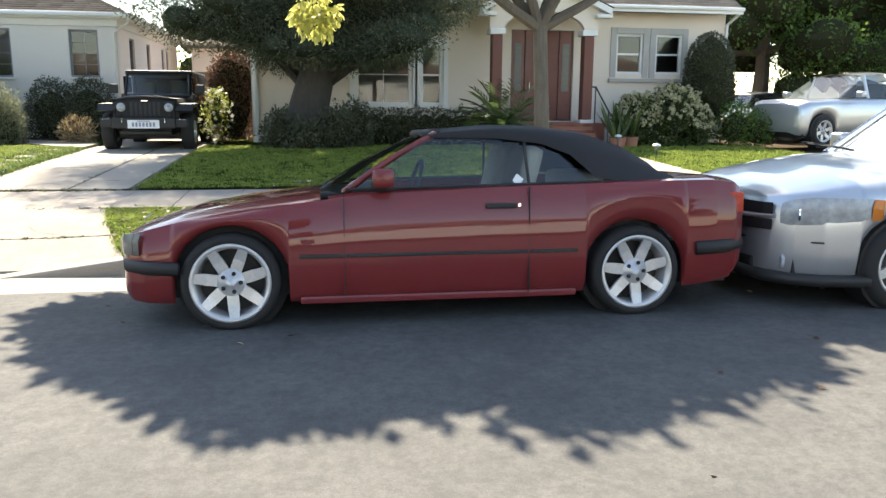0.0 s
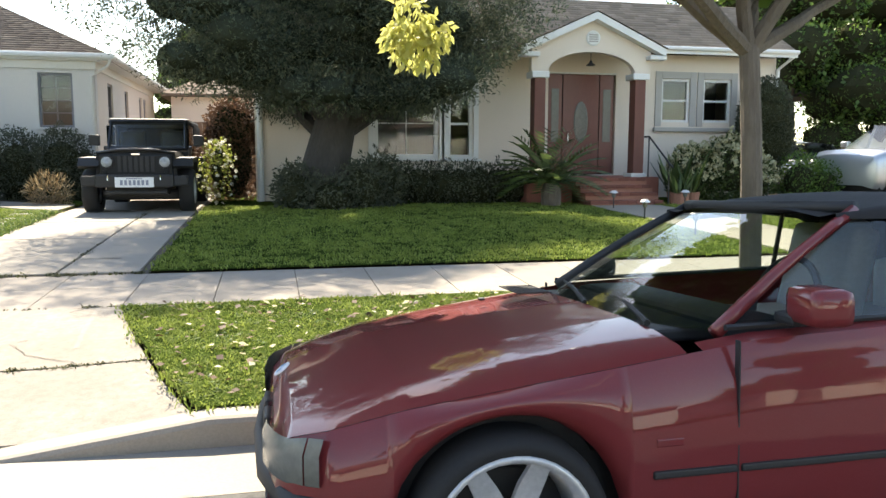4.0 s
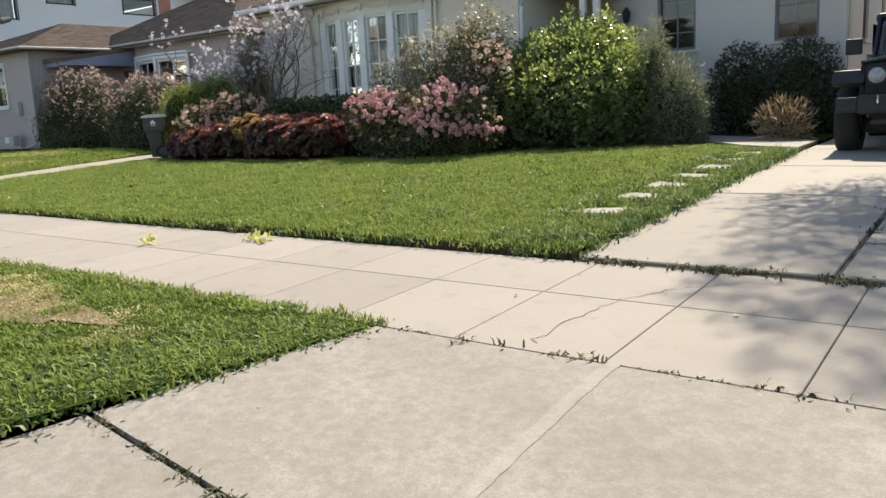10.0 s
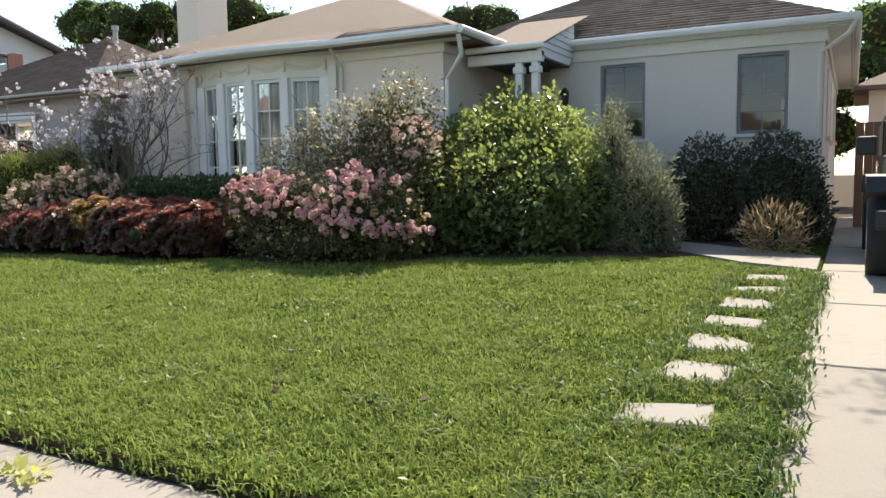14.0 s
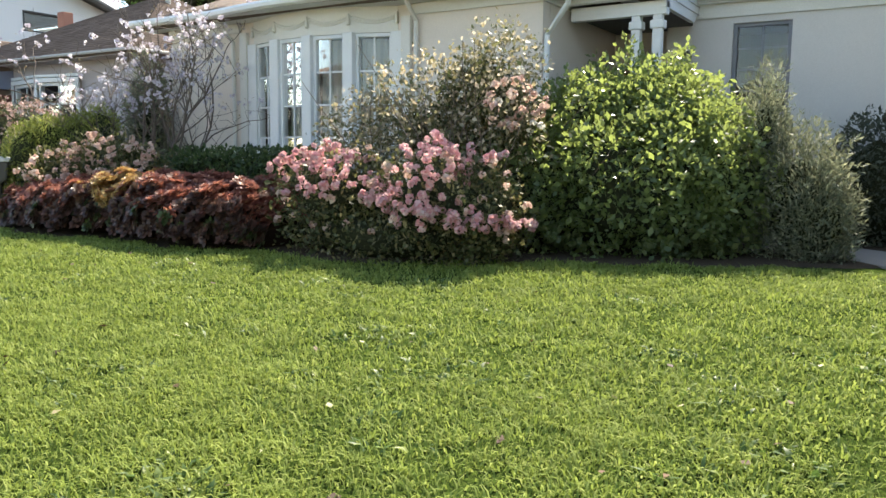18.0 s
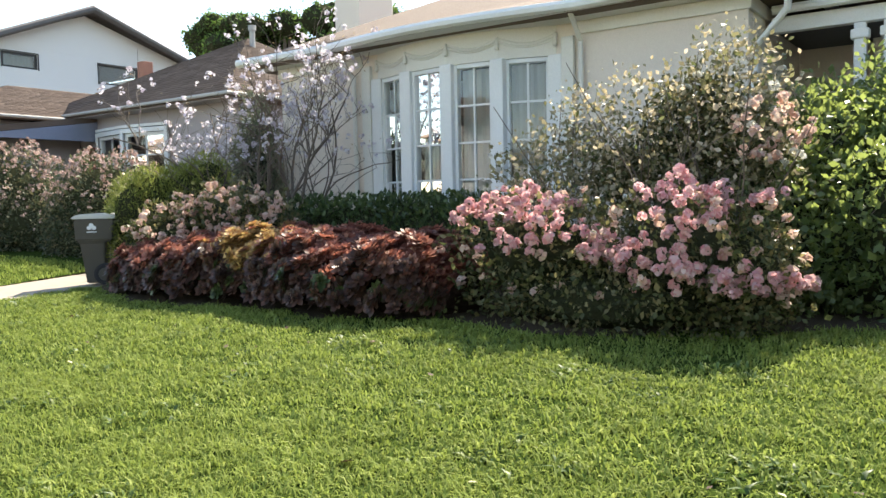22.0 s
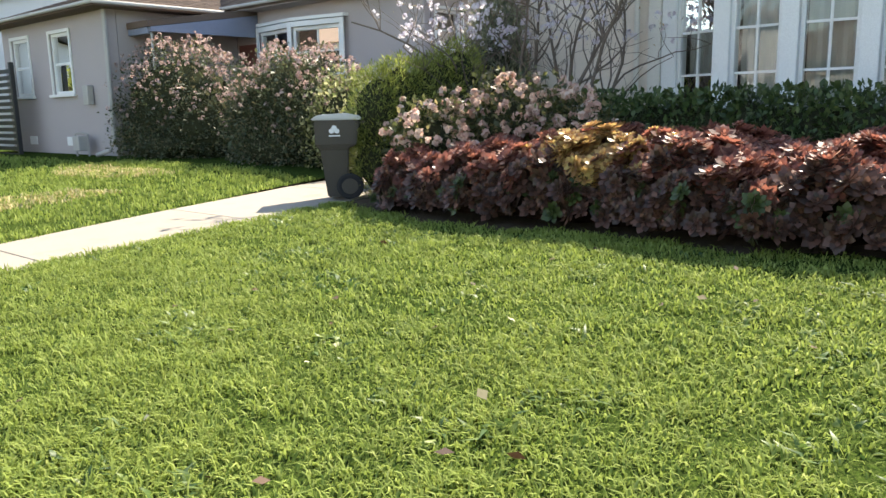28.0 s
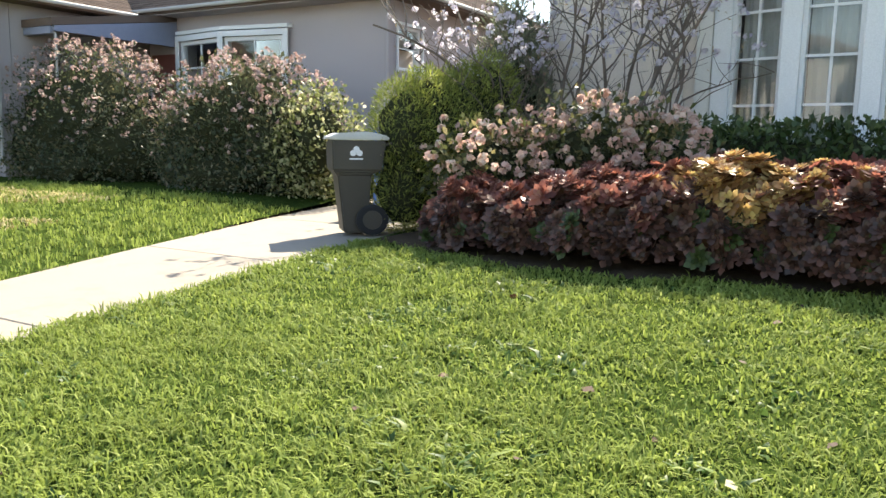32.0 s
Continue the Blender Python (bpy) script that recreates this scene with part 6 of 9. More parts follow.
tagged(part("fallen_twig", np_mesh("leaves", *leaf_cloud(355, b, 60, 0.06, 0.025, 0.5, 0.1, 0.8, 0.3, 1.1, 0.2, 4, None)), mat_young_leaf), "fallen sprig of yellow leaves on the pavement", "twig")
tagged(part("fallen_twig", np_mesh("leaves", *leaf_cloud(356, [(-8.5, 10.48, 0.25, 0.09, 0.06, 0.02)], 26, 0.06, 0.025, 0.5, 0.1, 0.8, 0.3, 1.1, 0.2, 4, None)), mat_young_leaf), "fallen sprig of yellow leaves on the pavement", "twig")

# ---- cars ----
def car_paint(name, c, flake=0.0, rough=0.25, metal=0.3):
    m = Nodes(name)
    d = m.noise(2.5, 4)
    g = m.noise(180, 2)
    col = m.mix(m.ramp(d, (0.4, (0, 0, 0)), (0.75, (0.3, 0.3, 0.3))), c, tuple(0.8 * v + 0.02 for v in c))
    if flake:
        col = m.mix(m.ramp(g, (0.55, (0, 0, 0)), (0.75, (flake,) * 3)), col, tuple(min(1, 1.5 * v + 0.03) for v in c))
    m.set(Base_Color=col, Roughness=rough, Metallic=metal, Coat_Weight=0.85, Coat_Roughness=0.03, Specular_IOR_Level=0.06)
    return m.mat


paint_red = car_paint("red_paint", (0.165, 0.023, 0.025), 0.12, 0.42, 0.0)
paint_silver = car_paint("silver_paint", (0.5, 0.52, 0.55), 0.3, 0.3, 0.7)
paint_grey = car_paint("grey_paint", (0.2, 0.21, 0.22), 0.3, 0.3, 0.5)
paint_black = car_paint("black_paint", (0.012, 0.013, 0.016), 0.05, 0.3, 0.1)
soft_fabric = surface("soft_top_fabric", (0.012, 0.012, 0.014), (0.022, 0.022, 0.025), 220, 3, 0.9, 0.4, 0.002)
seat_leather = surface("seat_leather", (0.3, 0.28, 0.25), (0.38, 0.355, 0.32), 60, 5, 0.6, 0.3, 0.003)
lamp_glass = surface("lamp_glass", (0.14, 0.14, 0.125), (0.22, 0.22, 0.2), 30, 12, 0.2, 0.1, 0.002, spec=0.3)
clear_lamp = surface("clear_lamp", (0.2, 0.21, 0.22), (0.6, 0.62, 0.64), 24, 10, 0.12, 0.05, 0.002)
amber = surface("amber_lens", (0.55, 0.16, 0.02), (0.65, 0.22, 0.04), 40, 12, 0.15, 0.1, 0.002)
red_lens = surface("red_lens", (0.4, 0.02, 0.015), (0.5, 0.05, 0.03), 40, 12, 0.15, 0.1, 0.002)
plate_white = surface("plate_white", (0.72, 0.73, 0.75), (0.8, 0.81, 0.82), 60, 6, 0.5, 0.05)
badge_blue = surface("badge_blue", (0.05, 0.2, 0.4), (0.07, 0.24, 0.46), 60, 6, 0.3, 0.02)
plate_ink = surface("plate_ink", (0.2, 0.22, 0.3), (0.26, 0.28, 0.36), 60, 6, 0.5, 0.05)


def interp(table, x):
    t = np.array(table)
    return [float(np.interp(x, t[:, 0], t[:, k])) for k in range(1, t.shape[1])]


def body_shell(table, wheels, arch, wz, n_extra=0.05, side=((0, -0.075), (0.12, -0.02), (0.35, 0.0), (0.62, 0.004), (0.85, -0.012), (1.0, -0.05)), ground=0.0):
    """Rows of points round the body from sill to middle, station by station. table: x, half-width, sill, belt, middle height."""
    xs = sorted({round(x, 3) for x in np.arange(table[0][0], table[-1][0] + 1e-6, n_extra)} | {row[0] for row in table} | {w + arch * math.cos(a) for w in wheels for a in np.linspace(0, math.pi, 15)})
    rows = []
    for x in xs:
        hw, zb, belt, top = interp(table, x)
        low = zb
        for w in wheels:
            if abs(x - w) < arch:
                low = max(low, wz + math.sqrt(max(arch ** 2 - (x - w) ** 2, 0)))
        pts = []
        for f, o in side:
            pts.append((hw + o, min(low, belt - 0.03) + (belt - min(low, belt - 0.03)) * f))
        pts.append((hw - 0.1, belt + (top - belt) * 0.35))
        pts.append((hw * 0.7, belt + (top - belt) * 0.78))
        pts.append((hw * 0.36, belt + (top - belt) * 0.97))
        pts.append((0.0, top))
        rows.append((x, pts))
    return rows


def skin(rows, k0, k1, cap=(False, False), shrink=0.0):
    """A surface over both sides of the shell rows, points k0 to k1."""
    bm = bmesh.new()
    grid = []
    for x, pts in rows:
        use = pts[k0:k1 + 1]
        line = [(-y + shrink, z) for y, z in use] + ([(y - shrink, z) for y, z in reversed(use)] if abs(use[-1][0]) > 1e-6 else [(y - shrink, z) for y, z in reversed(use[:-1])])
        grid.append([bm.verts.new((x, y, z)) for y, z in line])
    n = len(grid[0])
    whole = abs(rows[0][1][k1][0]) < 1e-6
    for a, b in zip(grid, grid[1:]):
        for i in range(n - 1):
            if not whole and i == k1 - k0:
                continue
            bm.faces.new((a[i], a[i + 1], b[i + 1], b[i]))
    if cap[0]:
        bm.faces.new(grid[0])
    if cap[1]:
        bm.faces.new(grid[-1][::-1])
    return bm


def wheel(parent, x, y, z, r, width, rim_r, spokes, m_rim, out=-1):
    """A wheel with its axle along y; out: the side on which the rim faces."""
    w = new("wheel")
    w.parent = parent
    w.location = (x, y, z)
    turn = pose(0, 0, 0, 90 if out < 0 else -90, 0, 0)
    h = width / 2
    bm = bmesh.new()
    lathe(bm, [(rim_r, -h * 0.9), (rim_r + 0.02, -h), (r - 0.03, -h), (r - 0.008, -h * 0.75), (r, -h * 0.4), (r, h * 0.4), (r - 0.008, h * 0.75), (r - 0.03, h), (rim_r + 0.02, h), (rim_r, h * 0.9)], 36, turn, False)
    part("tyre", bm, rubber, w, smooth=True)
    bm = bmesh.new()
    lathe(bm, [(rim_r - 0.02, -h * 0.8), (rim_r + 0.003, h * 0.85), (rim_r + 0.008, h * 0.97), (rim_r - 0.012, h * 0.97), (rim_r - 0.03, h * 0.6), (rim_r - 0.045, -h * 0.5)], 36, turn, False)
    rim = part("rim", bm, m_rim, w, smooth=True)
    part("hub_back", lathe(bmesh.new(), [(0.02, 0), (rim_r - 0.03, 0), (rim_r - 0.03, 0.01), (0.02, 0.01)], 24, turn @ pose(0, 0, -h * 0.45)), plastic_black, w)
    part("brake_disc", lathe(bmesh.new(), [(0.03, 0), (rim_r * 0.72, 0), (rim_r * 0.72, h * 0.08), (0.03, h * 0.08)], 24, turn @ pose(0, 0, -h * 0.3)), plastic_black, w)
    for k in range(spokes):
        a = 2 * math.pi * k / spokes + 0.3
        bm = bmesh.new()
        ca, sa = math.cos(a), math.sin(a)
        pts = []
        for rr, ww, zz in ((0.07, 0.036, h * 0.6), (rim_r * 0.62, 0.037, h * 0.66), (rim_r - 0.012, 0.03, h * 0.84)):
            for s in (-1, 1):
                for d in (0, -0.022):
                    p = Vector((ca * rr - s * sa * ww, sa * rr + s * ca * ww, zz + d))
                    pts.append(bm.verts.new(turn @ p))
        for i in (0, 4):
            a0, a1, b0, b1 = pts[i], pts[i + 1], pts[i + 2], pts[i + 3]
            c0, c1, d0, d1 = pts[i + 4], pts[i + 5], pts[i + 6], pts[i + 7]
            bm.faces.new((a0, b0, d0, c0))
            bm.faces.new((a1, c1, d1, b1))
            bm.faces.new((a0, c0, c1, a1))
            bm.faces.new((b0, b1, d1, d0))
        part("spoke", bm, m_rim, w)
    part("hub_cap", lathe(bmesh.new(), [(0.0, h * 0.45), (0.092, h * 0.5), (0.086, h * 0.64), (0.036, h * 0.68), (0.034, h * 0.76), (0.0, h * 0.78)], 20, turn), m_rim, w, smooth=True)
    for k in range(5):
        a = 2 * math.pi * k / 5
        part("bolt", lathe(bmesh.new(), [(0.0, h * 0.6), (0.014, h * 0.6), (0.014, h * 0.74), (0.0, h * 0.72)], 8, turn @ pose(0.06 * math.cos(a), 0.06 * math.sin(a), 0)), plastic_black, w)
    return w


def sheet_of(pts_rows):
    """A surface through rows of points."""
    bm = bmesh.new()
    g = [[bm.verts.new(p) for p in row] for row in pts_rows]
    for a, b in zip(g, g[1:]):
        for i in range(len(a) - 1):
            bm.faces.new((a[i], a[i + 1], b[i + 1], b[i]))
    return bm


def plate(parent, w, h, m, name="number_plate"):
    """A pale number plate with unreadable dark characters as bars."""
    p = part(name, boxed(-w / 2, -0.006, -h / 2, w / 2, 0.006, h / 2, 0.003), plate_white, parent, "pale number plate with unreadable characters")
    p.matrix_local = m
    bm = bmesh.new()
    for k in range(7):
        x = -w * 0.33 + k * w * 0.11
        box(bm, x - w * 0.035, -0.009, -h * 0.28, x + w * 0.035, -0.0065, h * 0.22)
    part("writing", bm, plate_ink, p)
    part("upper_line", boxed(-w * 0.2, -0.009, h * 0.32, w * 0.2, -0.0065, h * 0.42), plate_ink, p)
    return p


# the dark red convertible at the kerb
YC = 5.80
car = thing("convertible", "dark red convertible with a black soft top parked at the kerb", "car", pose(0, YC, -0.045, -3.2))
T = [(-1.49, 0.5, 0.26, 0.47, 0.495), (-1.46, 0.62, 0.21, 0.57, 0.595), (-1.4, 0.71, 0.19, 0.615, 0.645), (-1.28, 0.775, 0.18, 0.645, 0.68), (-1.0, 0.82, 0.175, 0.705, 0.755), (-0.6, 0.845, 0.175, 0.765, 0.82), (-0.2, 0.855, 0.175, 0.82, 0.87), (0.1, 0.855, 0.175, 0.86, 0.905), (1.0, 0.855, 0.18, 0.9, 0.925), (1.9, 0.855, 0.185, 0.925, 0.945), (2.3, 0.845, 0.19, 0.935, 0.965), (2.6, 0.825, 0.21, 0.935, 0.97), (2.8, 0.79, 0.24, 0.915, 0.955), (2.88, 0.74, 0.28, 0.87, 0.91), (2.92, 0.66, 0.34, 0.76, 0.78)]
WF, WR, WZ = -0.71, 1.99, 0.315
rows = body_shell(T, (WF, WR), 0.365, WZ - 0.01)
part("body", skin(rows, 0, 5, (False, False)), paint_red, car, smooth=True)
part("nose", skin(rows[:2], 0, 9, (True, False)), paint_red, car, smooth=False)
part("tail", skin(rows[-2:], 0, 9, (False, True)), paint_red, car, smooth=False)
part("hood", skin([r for r in rows if -1.47 <= r[0] <= -0.12], 5, 9, shrink=0.006), paint_red, car, "glossy dark red hood", smooth=True)
part("boot_lid", skin([r for r in rows if 2.22 <= r[0] <= 2.9], 5, 9, shrink=0.004), paint_red, car, smooth=True)
for s in (-1, 1):
    part("deck_side", sheet_of([[(x, s * p[5][0], p[5][1]), (x, s * p[6][0], p[6][1])] for x, p in rows if -0.13 <= x <= 2.24]), paint_red, car, smooth=True)
part("underbody", boxed(-1.36, -0.66, 0.2, 2.8, 0.66, 0.5), plastic_black, car)
part("cabin_floor", boxed(-0.1, -0.7, 0.5, 2.2, 0.7, 0.72, 0.02), plastic_black, car)
part("dashboard", boxed(0.09, -0.64, 0.72, 0.4, 0.64, 0.885, 0.04), plastic_black, car)
for sy in (-0.36, 0.36):
    st = part("front_seat", boxed(0.75, sy - 0.24, 0.62, 1.2, sy + 0.24, 0.76, 0.05), seat_leather, car, "grey leather front seat", smooth=True)
    bm = boxed(-0.07, -0.24, 0, 0.07, 0.24, 0.5, 0.05)
    bmesh.ops.transform(bm, matrix=pose(1.22, sy, 0.68, 0, 14, 0), verts=bm.verts)
    part("backrest", bm, seat_leather, st, smooth=True)
    bm = boxed(-0.06, -0.14, 0, 0.06, 0.14, 0.2, 0.05)
    bmesh.ops.transform(bm, matrix=pose(1.36, sy, 1.0, 0, 10, 0), verts=bm.verts)
    # the near headrest is painted black to stand in for cabin shade
    part("headrest", bm, plastic_black if sy < 0 else seat_leather, st, "padded headrest, coloured black for the shade on it" if sy < 0 else "", smooth=True)
part("rear_bench", boxed(1.75, -0.6, 0.6, 2.1, 0.6, 0.98, 0.06), seat_leather, car, smooth=True)
bm = bmesh.new()
ring = [(0.52 + 0.05 * math.sin(a), -0.36 + 0.18 * math.cos(a), 0.9 + 0.17 * math.sin(a)) for a in np.linspace(0, 2 * math.pi, 25)]
tube(bm, ring, 0.014, 6, False)
part("steering_wheel", bm, plastic_black, car)
# windscreen and its frame
wb, wt = (-0.15, 0.70, 0.868), (0.56, 0.565, 1.255)
scr = []
for f in np.linspace(0, 1, 6):
    x, hw, z = (wb[k] + (wt[k] - wb[k]) * f for k in range(3))
    scr.append([(x + 0.16 * (1 - f * 0.5) * (u * u), hw * u, z + 0.02 * math.sin(math.pi * f)) for u in np.linspace(-1, 1, 9)])
g = part("windscreen", sheet_of(scr), car_glass, car, smooth=True)
g.visible_shadow = False
for s in (-1, 1):
    e = [row[0 if s < 0 else -1] for row in scr]
    part("screen_pillar", tube(bmesh.new(), [(p[0], p[1] * 1.01, p[2]) for p in e], [0.026, 0.024, 0.022, 0.021, 0.021, 0.023], 8), paint_red if s < 0 else plastic_black, car, smooth=True)
part("screen_header", tube(bmesh.new(), [(p[0] + 0.01, p[1], p[2] + 0.01) for p in scr[-1]], 0.026, 8), plastic_black, car, smooth=True)
part("cowl", boxed(-0.16, -0.58, 0.82, 0.1, 0.58, 0.866, 0.012), plastic_black, car)
for s in (-0.42, 0.12):
    part("wiper", tube(bmesh.new(), [(-0.13, s - 0.1, 0.878), (-0.08, s + 0.13, 0.905), (-0.03, s + 0.38, 0.915)], [0.012, 0.009, 0.006], 6), plastic_black, car)
# soft top
top = []
for x, hw, zt, lo, lw in ((0.55, 0.565, 1.262, 1.225, 0.595), (0.75, 0.6, 1.3, 1.225, 0.625), (1.05, 0.61, 1.325, 1.22, 0.645), (1.35, 0.615, 1.32, 1.185, 0.665), (1.55, 0.62, 1.295, 1.11, 0.69), (1.72, 0.63, 1.272, 0.955, 0.745), (1.95, 0.64, 1.195, 0.925, 0.76), (2.15, 0.65, 1.085, 0.93, 0.755), (2.29, 0.66, 0.975, 0.95, 0.74)):
    half = [(lw, lo), (hw + 0.025, lo + (zt - lo) * 0.55), (hw - 0.06, zt - 0.03), (hw * 0.6, zt - 0.006), (0, zt)]
    top.append([(x, -y, z) for y, z in half] + [(x, y, z) for y, z in half[-2::-1]])
st = part("soft_top", sheet_of(top), soft_fabric, car, "black fabric soft top, raised", smooth=True)
for s in (-1, 1):
    def pane(name, outline, bulge=0.0):
        bm = bmesh.new()
        vs = [bm.verts.new((x, s * (0.735 - 0.33 * (z - 0.89)), z)) for x, z in outline]
        bm.faces.new(vs if s < 0 else vs[::-1])
        q = part(name, bm, car_glass, car)
        q.visible_shadow = False
        return q
    pane("door_window", [(0.08, 0.895), (0.56, 1.215), (1.22, 1.222), (1.24, 0.915)])
    pane("quarter_window", [(1.265, 0.915), (1.25, 1.2), (1.45, 1.145), (1.68, 0.93)])
    part("window_pillar", tube(bmesh.new(), [(1.253, s * 0.735, 0.9), (1.235, s * 0.63, 1.215)], 0.012, 6), plastic_black, car)
    part("belt_seal", tube(bmesh.new(), [(0.02, s * 0.752, 0.893), (0.9, s * 0.762, 0.908), (1.75, s * 0.764, 0.932)], 0.011, 6), plastic_black, car)
    # rub strip, in pieces along the side
    for a, b in ((-0.28, 0.0), (0.015, 1.215), (1.235, 1.56)):
        bm = bmesh.new()
        box(bm, a, s * 0.848, 0.464, b, s * 0.866, 0.488, 0.006)
        part("rub_strip", bm, plastic_black, car)
    part("sill_moulding", boxed(-0.28, s * 0.79, 0.165, 1.56, s * 0.845, 0.215, 0.015), paint_red, car)
    for x in (0.005, 1.225):
        part("door_gap", boxed(x - 0.0025, s * 0.835, 0.2, x + 0.0025, s * 0.858, 0.87 if x < 1 else 0.9), plastic_black, car)
    hd = part("door_handle", boxed(0.93, s * 0.846, 0.765, 1.13, s * 0.872, 0.80, 0.01), plastic_black, car, "black door handle")
    part("lock", lathe(bmesh.new(), [(0, 0), (0.012, 0), (0.012, 0.008), (0, 0.008)], 10, pose(1.15, s * 0.868, 0.785, 90 if s < 0 else -90)), chrome, hd)
    # mirror
    bm = boxed(-0.07, -0.09, -0.06, 0.07, 0.09, 0.06, 0.035)
    bmesh.ops.transform(bm, matrix=pose(0.26, s * 0.88, 0.97, 0, 0, s * 8) if s < 0 else pose(0.31, 0.85, 0.945, 0, 0, 8) @ Matrix.Scale(0.8, 4), verts=bm.verts)
    mr = part("mirror", bm, paint_red if s < 0 else plastic_black, car, smooth=True)
    part("mirror_foot", boxed(0.2, s * 0.74, 0.9, 0.3, s * 0.84, 0.94, 0.012), plastic_black, mr)
    # lights
    front_x = lambda y: float(np.interp(abs(y), [0.5, 0.62, 0.71, 0.775, 0.82, 0.845], [-1.49, -1.46, -1.40, -1.28, -1.0, -0.6]))
    lamp = lambda y0, y1, n: sheet_of([[(front_x(y) - 0.004, s * (y - 0.03), 0.475), (front_x(y) - 0.014, s * (y + 0.006), 0.5), (front_x(y) - 0.014, s * (y + 0.008), 0.585), (front_x(y) + 0.004, s * (y + 0.001), 0.622 + 0.012 * (y > 0.7))] for y in np.linspace(y0, y1, n)])
    part("headlight", lamp(0.46, 0.735, 7), lamp_glass, car, "clouded headlight", smooth=True)
    part("corner_light", lamp(0.738, 0.764, 4), lamp_glass, car, "clear corner light", smooth=True)
    part("side_repeater", boxed(-0.27, s * 0.845, 0.56, -0.18, s * 0.86, 0.585, 0.004), paint_red, car)
    part("bumper_marker", boxed(-1.13, s * 0.815, 0.395, -1.09, s * 0.835, 0.42, 0.006), chrome, car)
    part("tail_light", boxed(2.70, s * 0.68, 0.70, 2.862, s * 0.782, 0.85, 0.012), red_lens, car)
    part("wheel_well", tube(bmesh.new(), [(WF, s * 0.5, WZ), (WF, s * 0.7, WZ)], 0.36, 24), rubber, car)
    part("wheel_well", tube(bmesh.new(), [(WR, s * 0.5, WZ), (WR, s * 0.7, WZ)], 0.36, 24), rubber, car)
    for x in (WF, WR):
        wheel(car, x, s * 0.745, WZ, 0.315, 0.215, 0.246, 7, alloy, s)
# bumpers and grille
bm = bmesh.new()
tube(bm, [(-1.02, -0.845, 0.415), (-1.25, -0.81, 0.42), (-1.42, -0.68, 0.425), (-1.5, -0.4, 0.43), (-1.52, 0, 0.43), (-1.5, 0.4, 0.43), (-1.42, 0.68, 0.425), (-1.25, 0.81, 0.42), (-1.02, 0.845, 0.415)], 0.032, 8)
for v in bm.verts:
    v.co.z = 0.42 + (v.co.z - 0.42) * 1.35
part("front_bumper_strip", bm, plastic_black, car, smooth=True)
bm = bmesh.new()
tube(bm, [(2.42, -0.845, 0.47), (2.7, -0.82, 0.475), (2.88, -0.72, 0.48), (2.955, -0.4, 0.48), (2.965, 0, 0.48), (2.955, 0.4, 0.48), (2.88, 0.72, 0.48), (2.7, 0.82, 0.475), (2.42, 0.845, 0.47)], 0.03, 8)
for v in bm.verts:
    v.co.z = 0.475 + (v.co.z - 0.475) * 1.6
part("rear_bumper_strip", bm, plastic_black, car, smooth=True)
for s in (-1, 1):
    part("grille", boxed(-1.505, s * 0.03, 0.46, -1.47, s * 0.2, 0.555, 0.02), plastic_black, car)
part("lower_grille", boxed(-1.5, -0.45, 0.28, -1.47, 0.45, 0.36, 0.01), plastic_black, car)
em = part("hood_badge", lathe(bmesh.new(), [(0, 0), (0.04, 0), (0.04, 0.006), (0, 0.008)], 20, pose(-1.42, 0, 0.675, 0, -32, 0)), plate_white, car, "round badge, blue and white")
bm = bmesh.new()
for q in (0, 1):
    bm.faces.new([bm.verts.new(pose(-1.42, 0, 0.675, 0, -32, 0) @ Vector((rr * math.cos(a), rr * math.sin(a), 0.0095))) for rr, a in [(0, 0)] + [(0.028, math.pi * q + math.pi / 2 * k / 6) for k in range(7)]])
part("blue_field", bm, badge_blue, em, "blue quarters of the badge")
bm = bmesh.new()
for k in range(9):
    box(bm, -0.34 + 0.018 * k, 0.25, 0.892, -0.332 + 0.018 * k, 0.55, 0.897)
part("hood_vent", bm, plastic_black, car)
part("washer_jet", boxed(-0.5, 0.31, 0.862, -0.475, 0.34, 0.874, 0.004), plastic_black, car)
bm = boxed(-0.03, -0.002, -0.03, 0.03, 0.002, 0.03)
bmesh.ops.transform(bm, matrix=pose(1.17, -0.745, 0.945, -18, 38, 0), verts=bm.verts)
part("paper_tag", bm, plate_white, car, "small white paper in the window")

# the short overhangs, front and rear
for ob in list(car.children) + list(em.children):
    if ob.type == "MESH":
        for v in ob.data.vertices:
            if v.co.x < -1.02:
                v.co.x = -1.02 + (v.co.x + 1.02) * 0.84
            elif v.co.x > 2.4:
                v.co.x = 2.4 + (v.co.x - 2.4) * 0.86


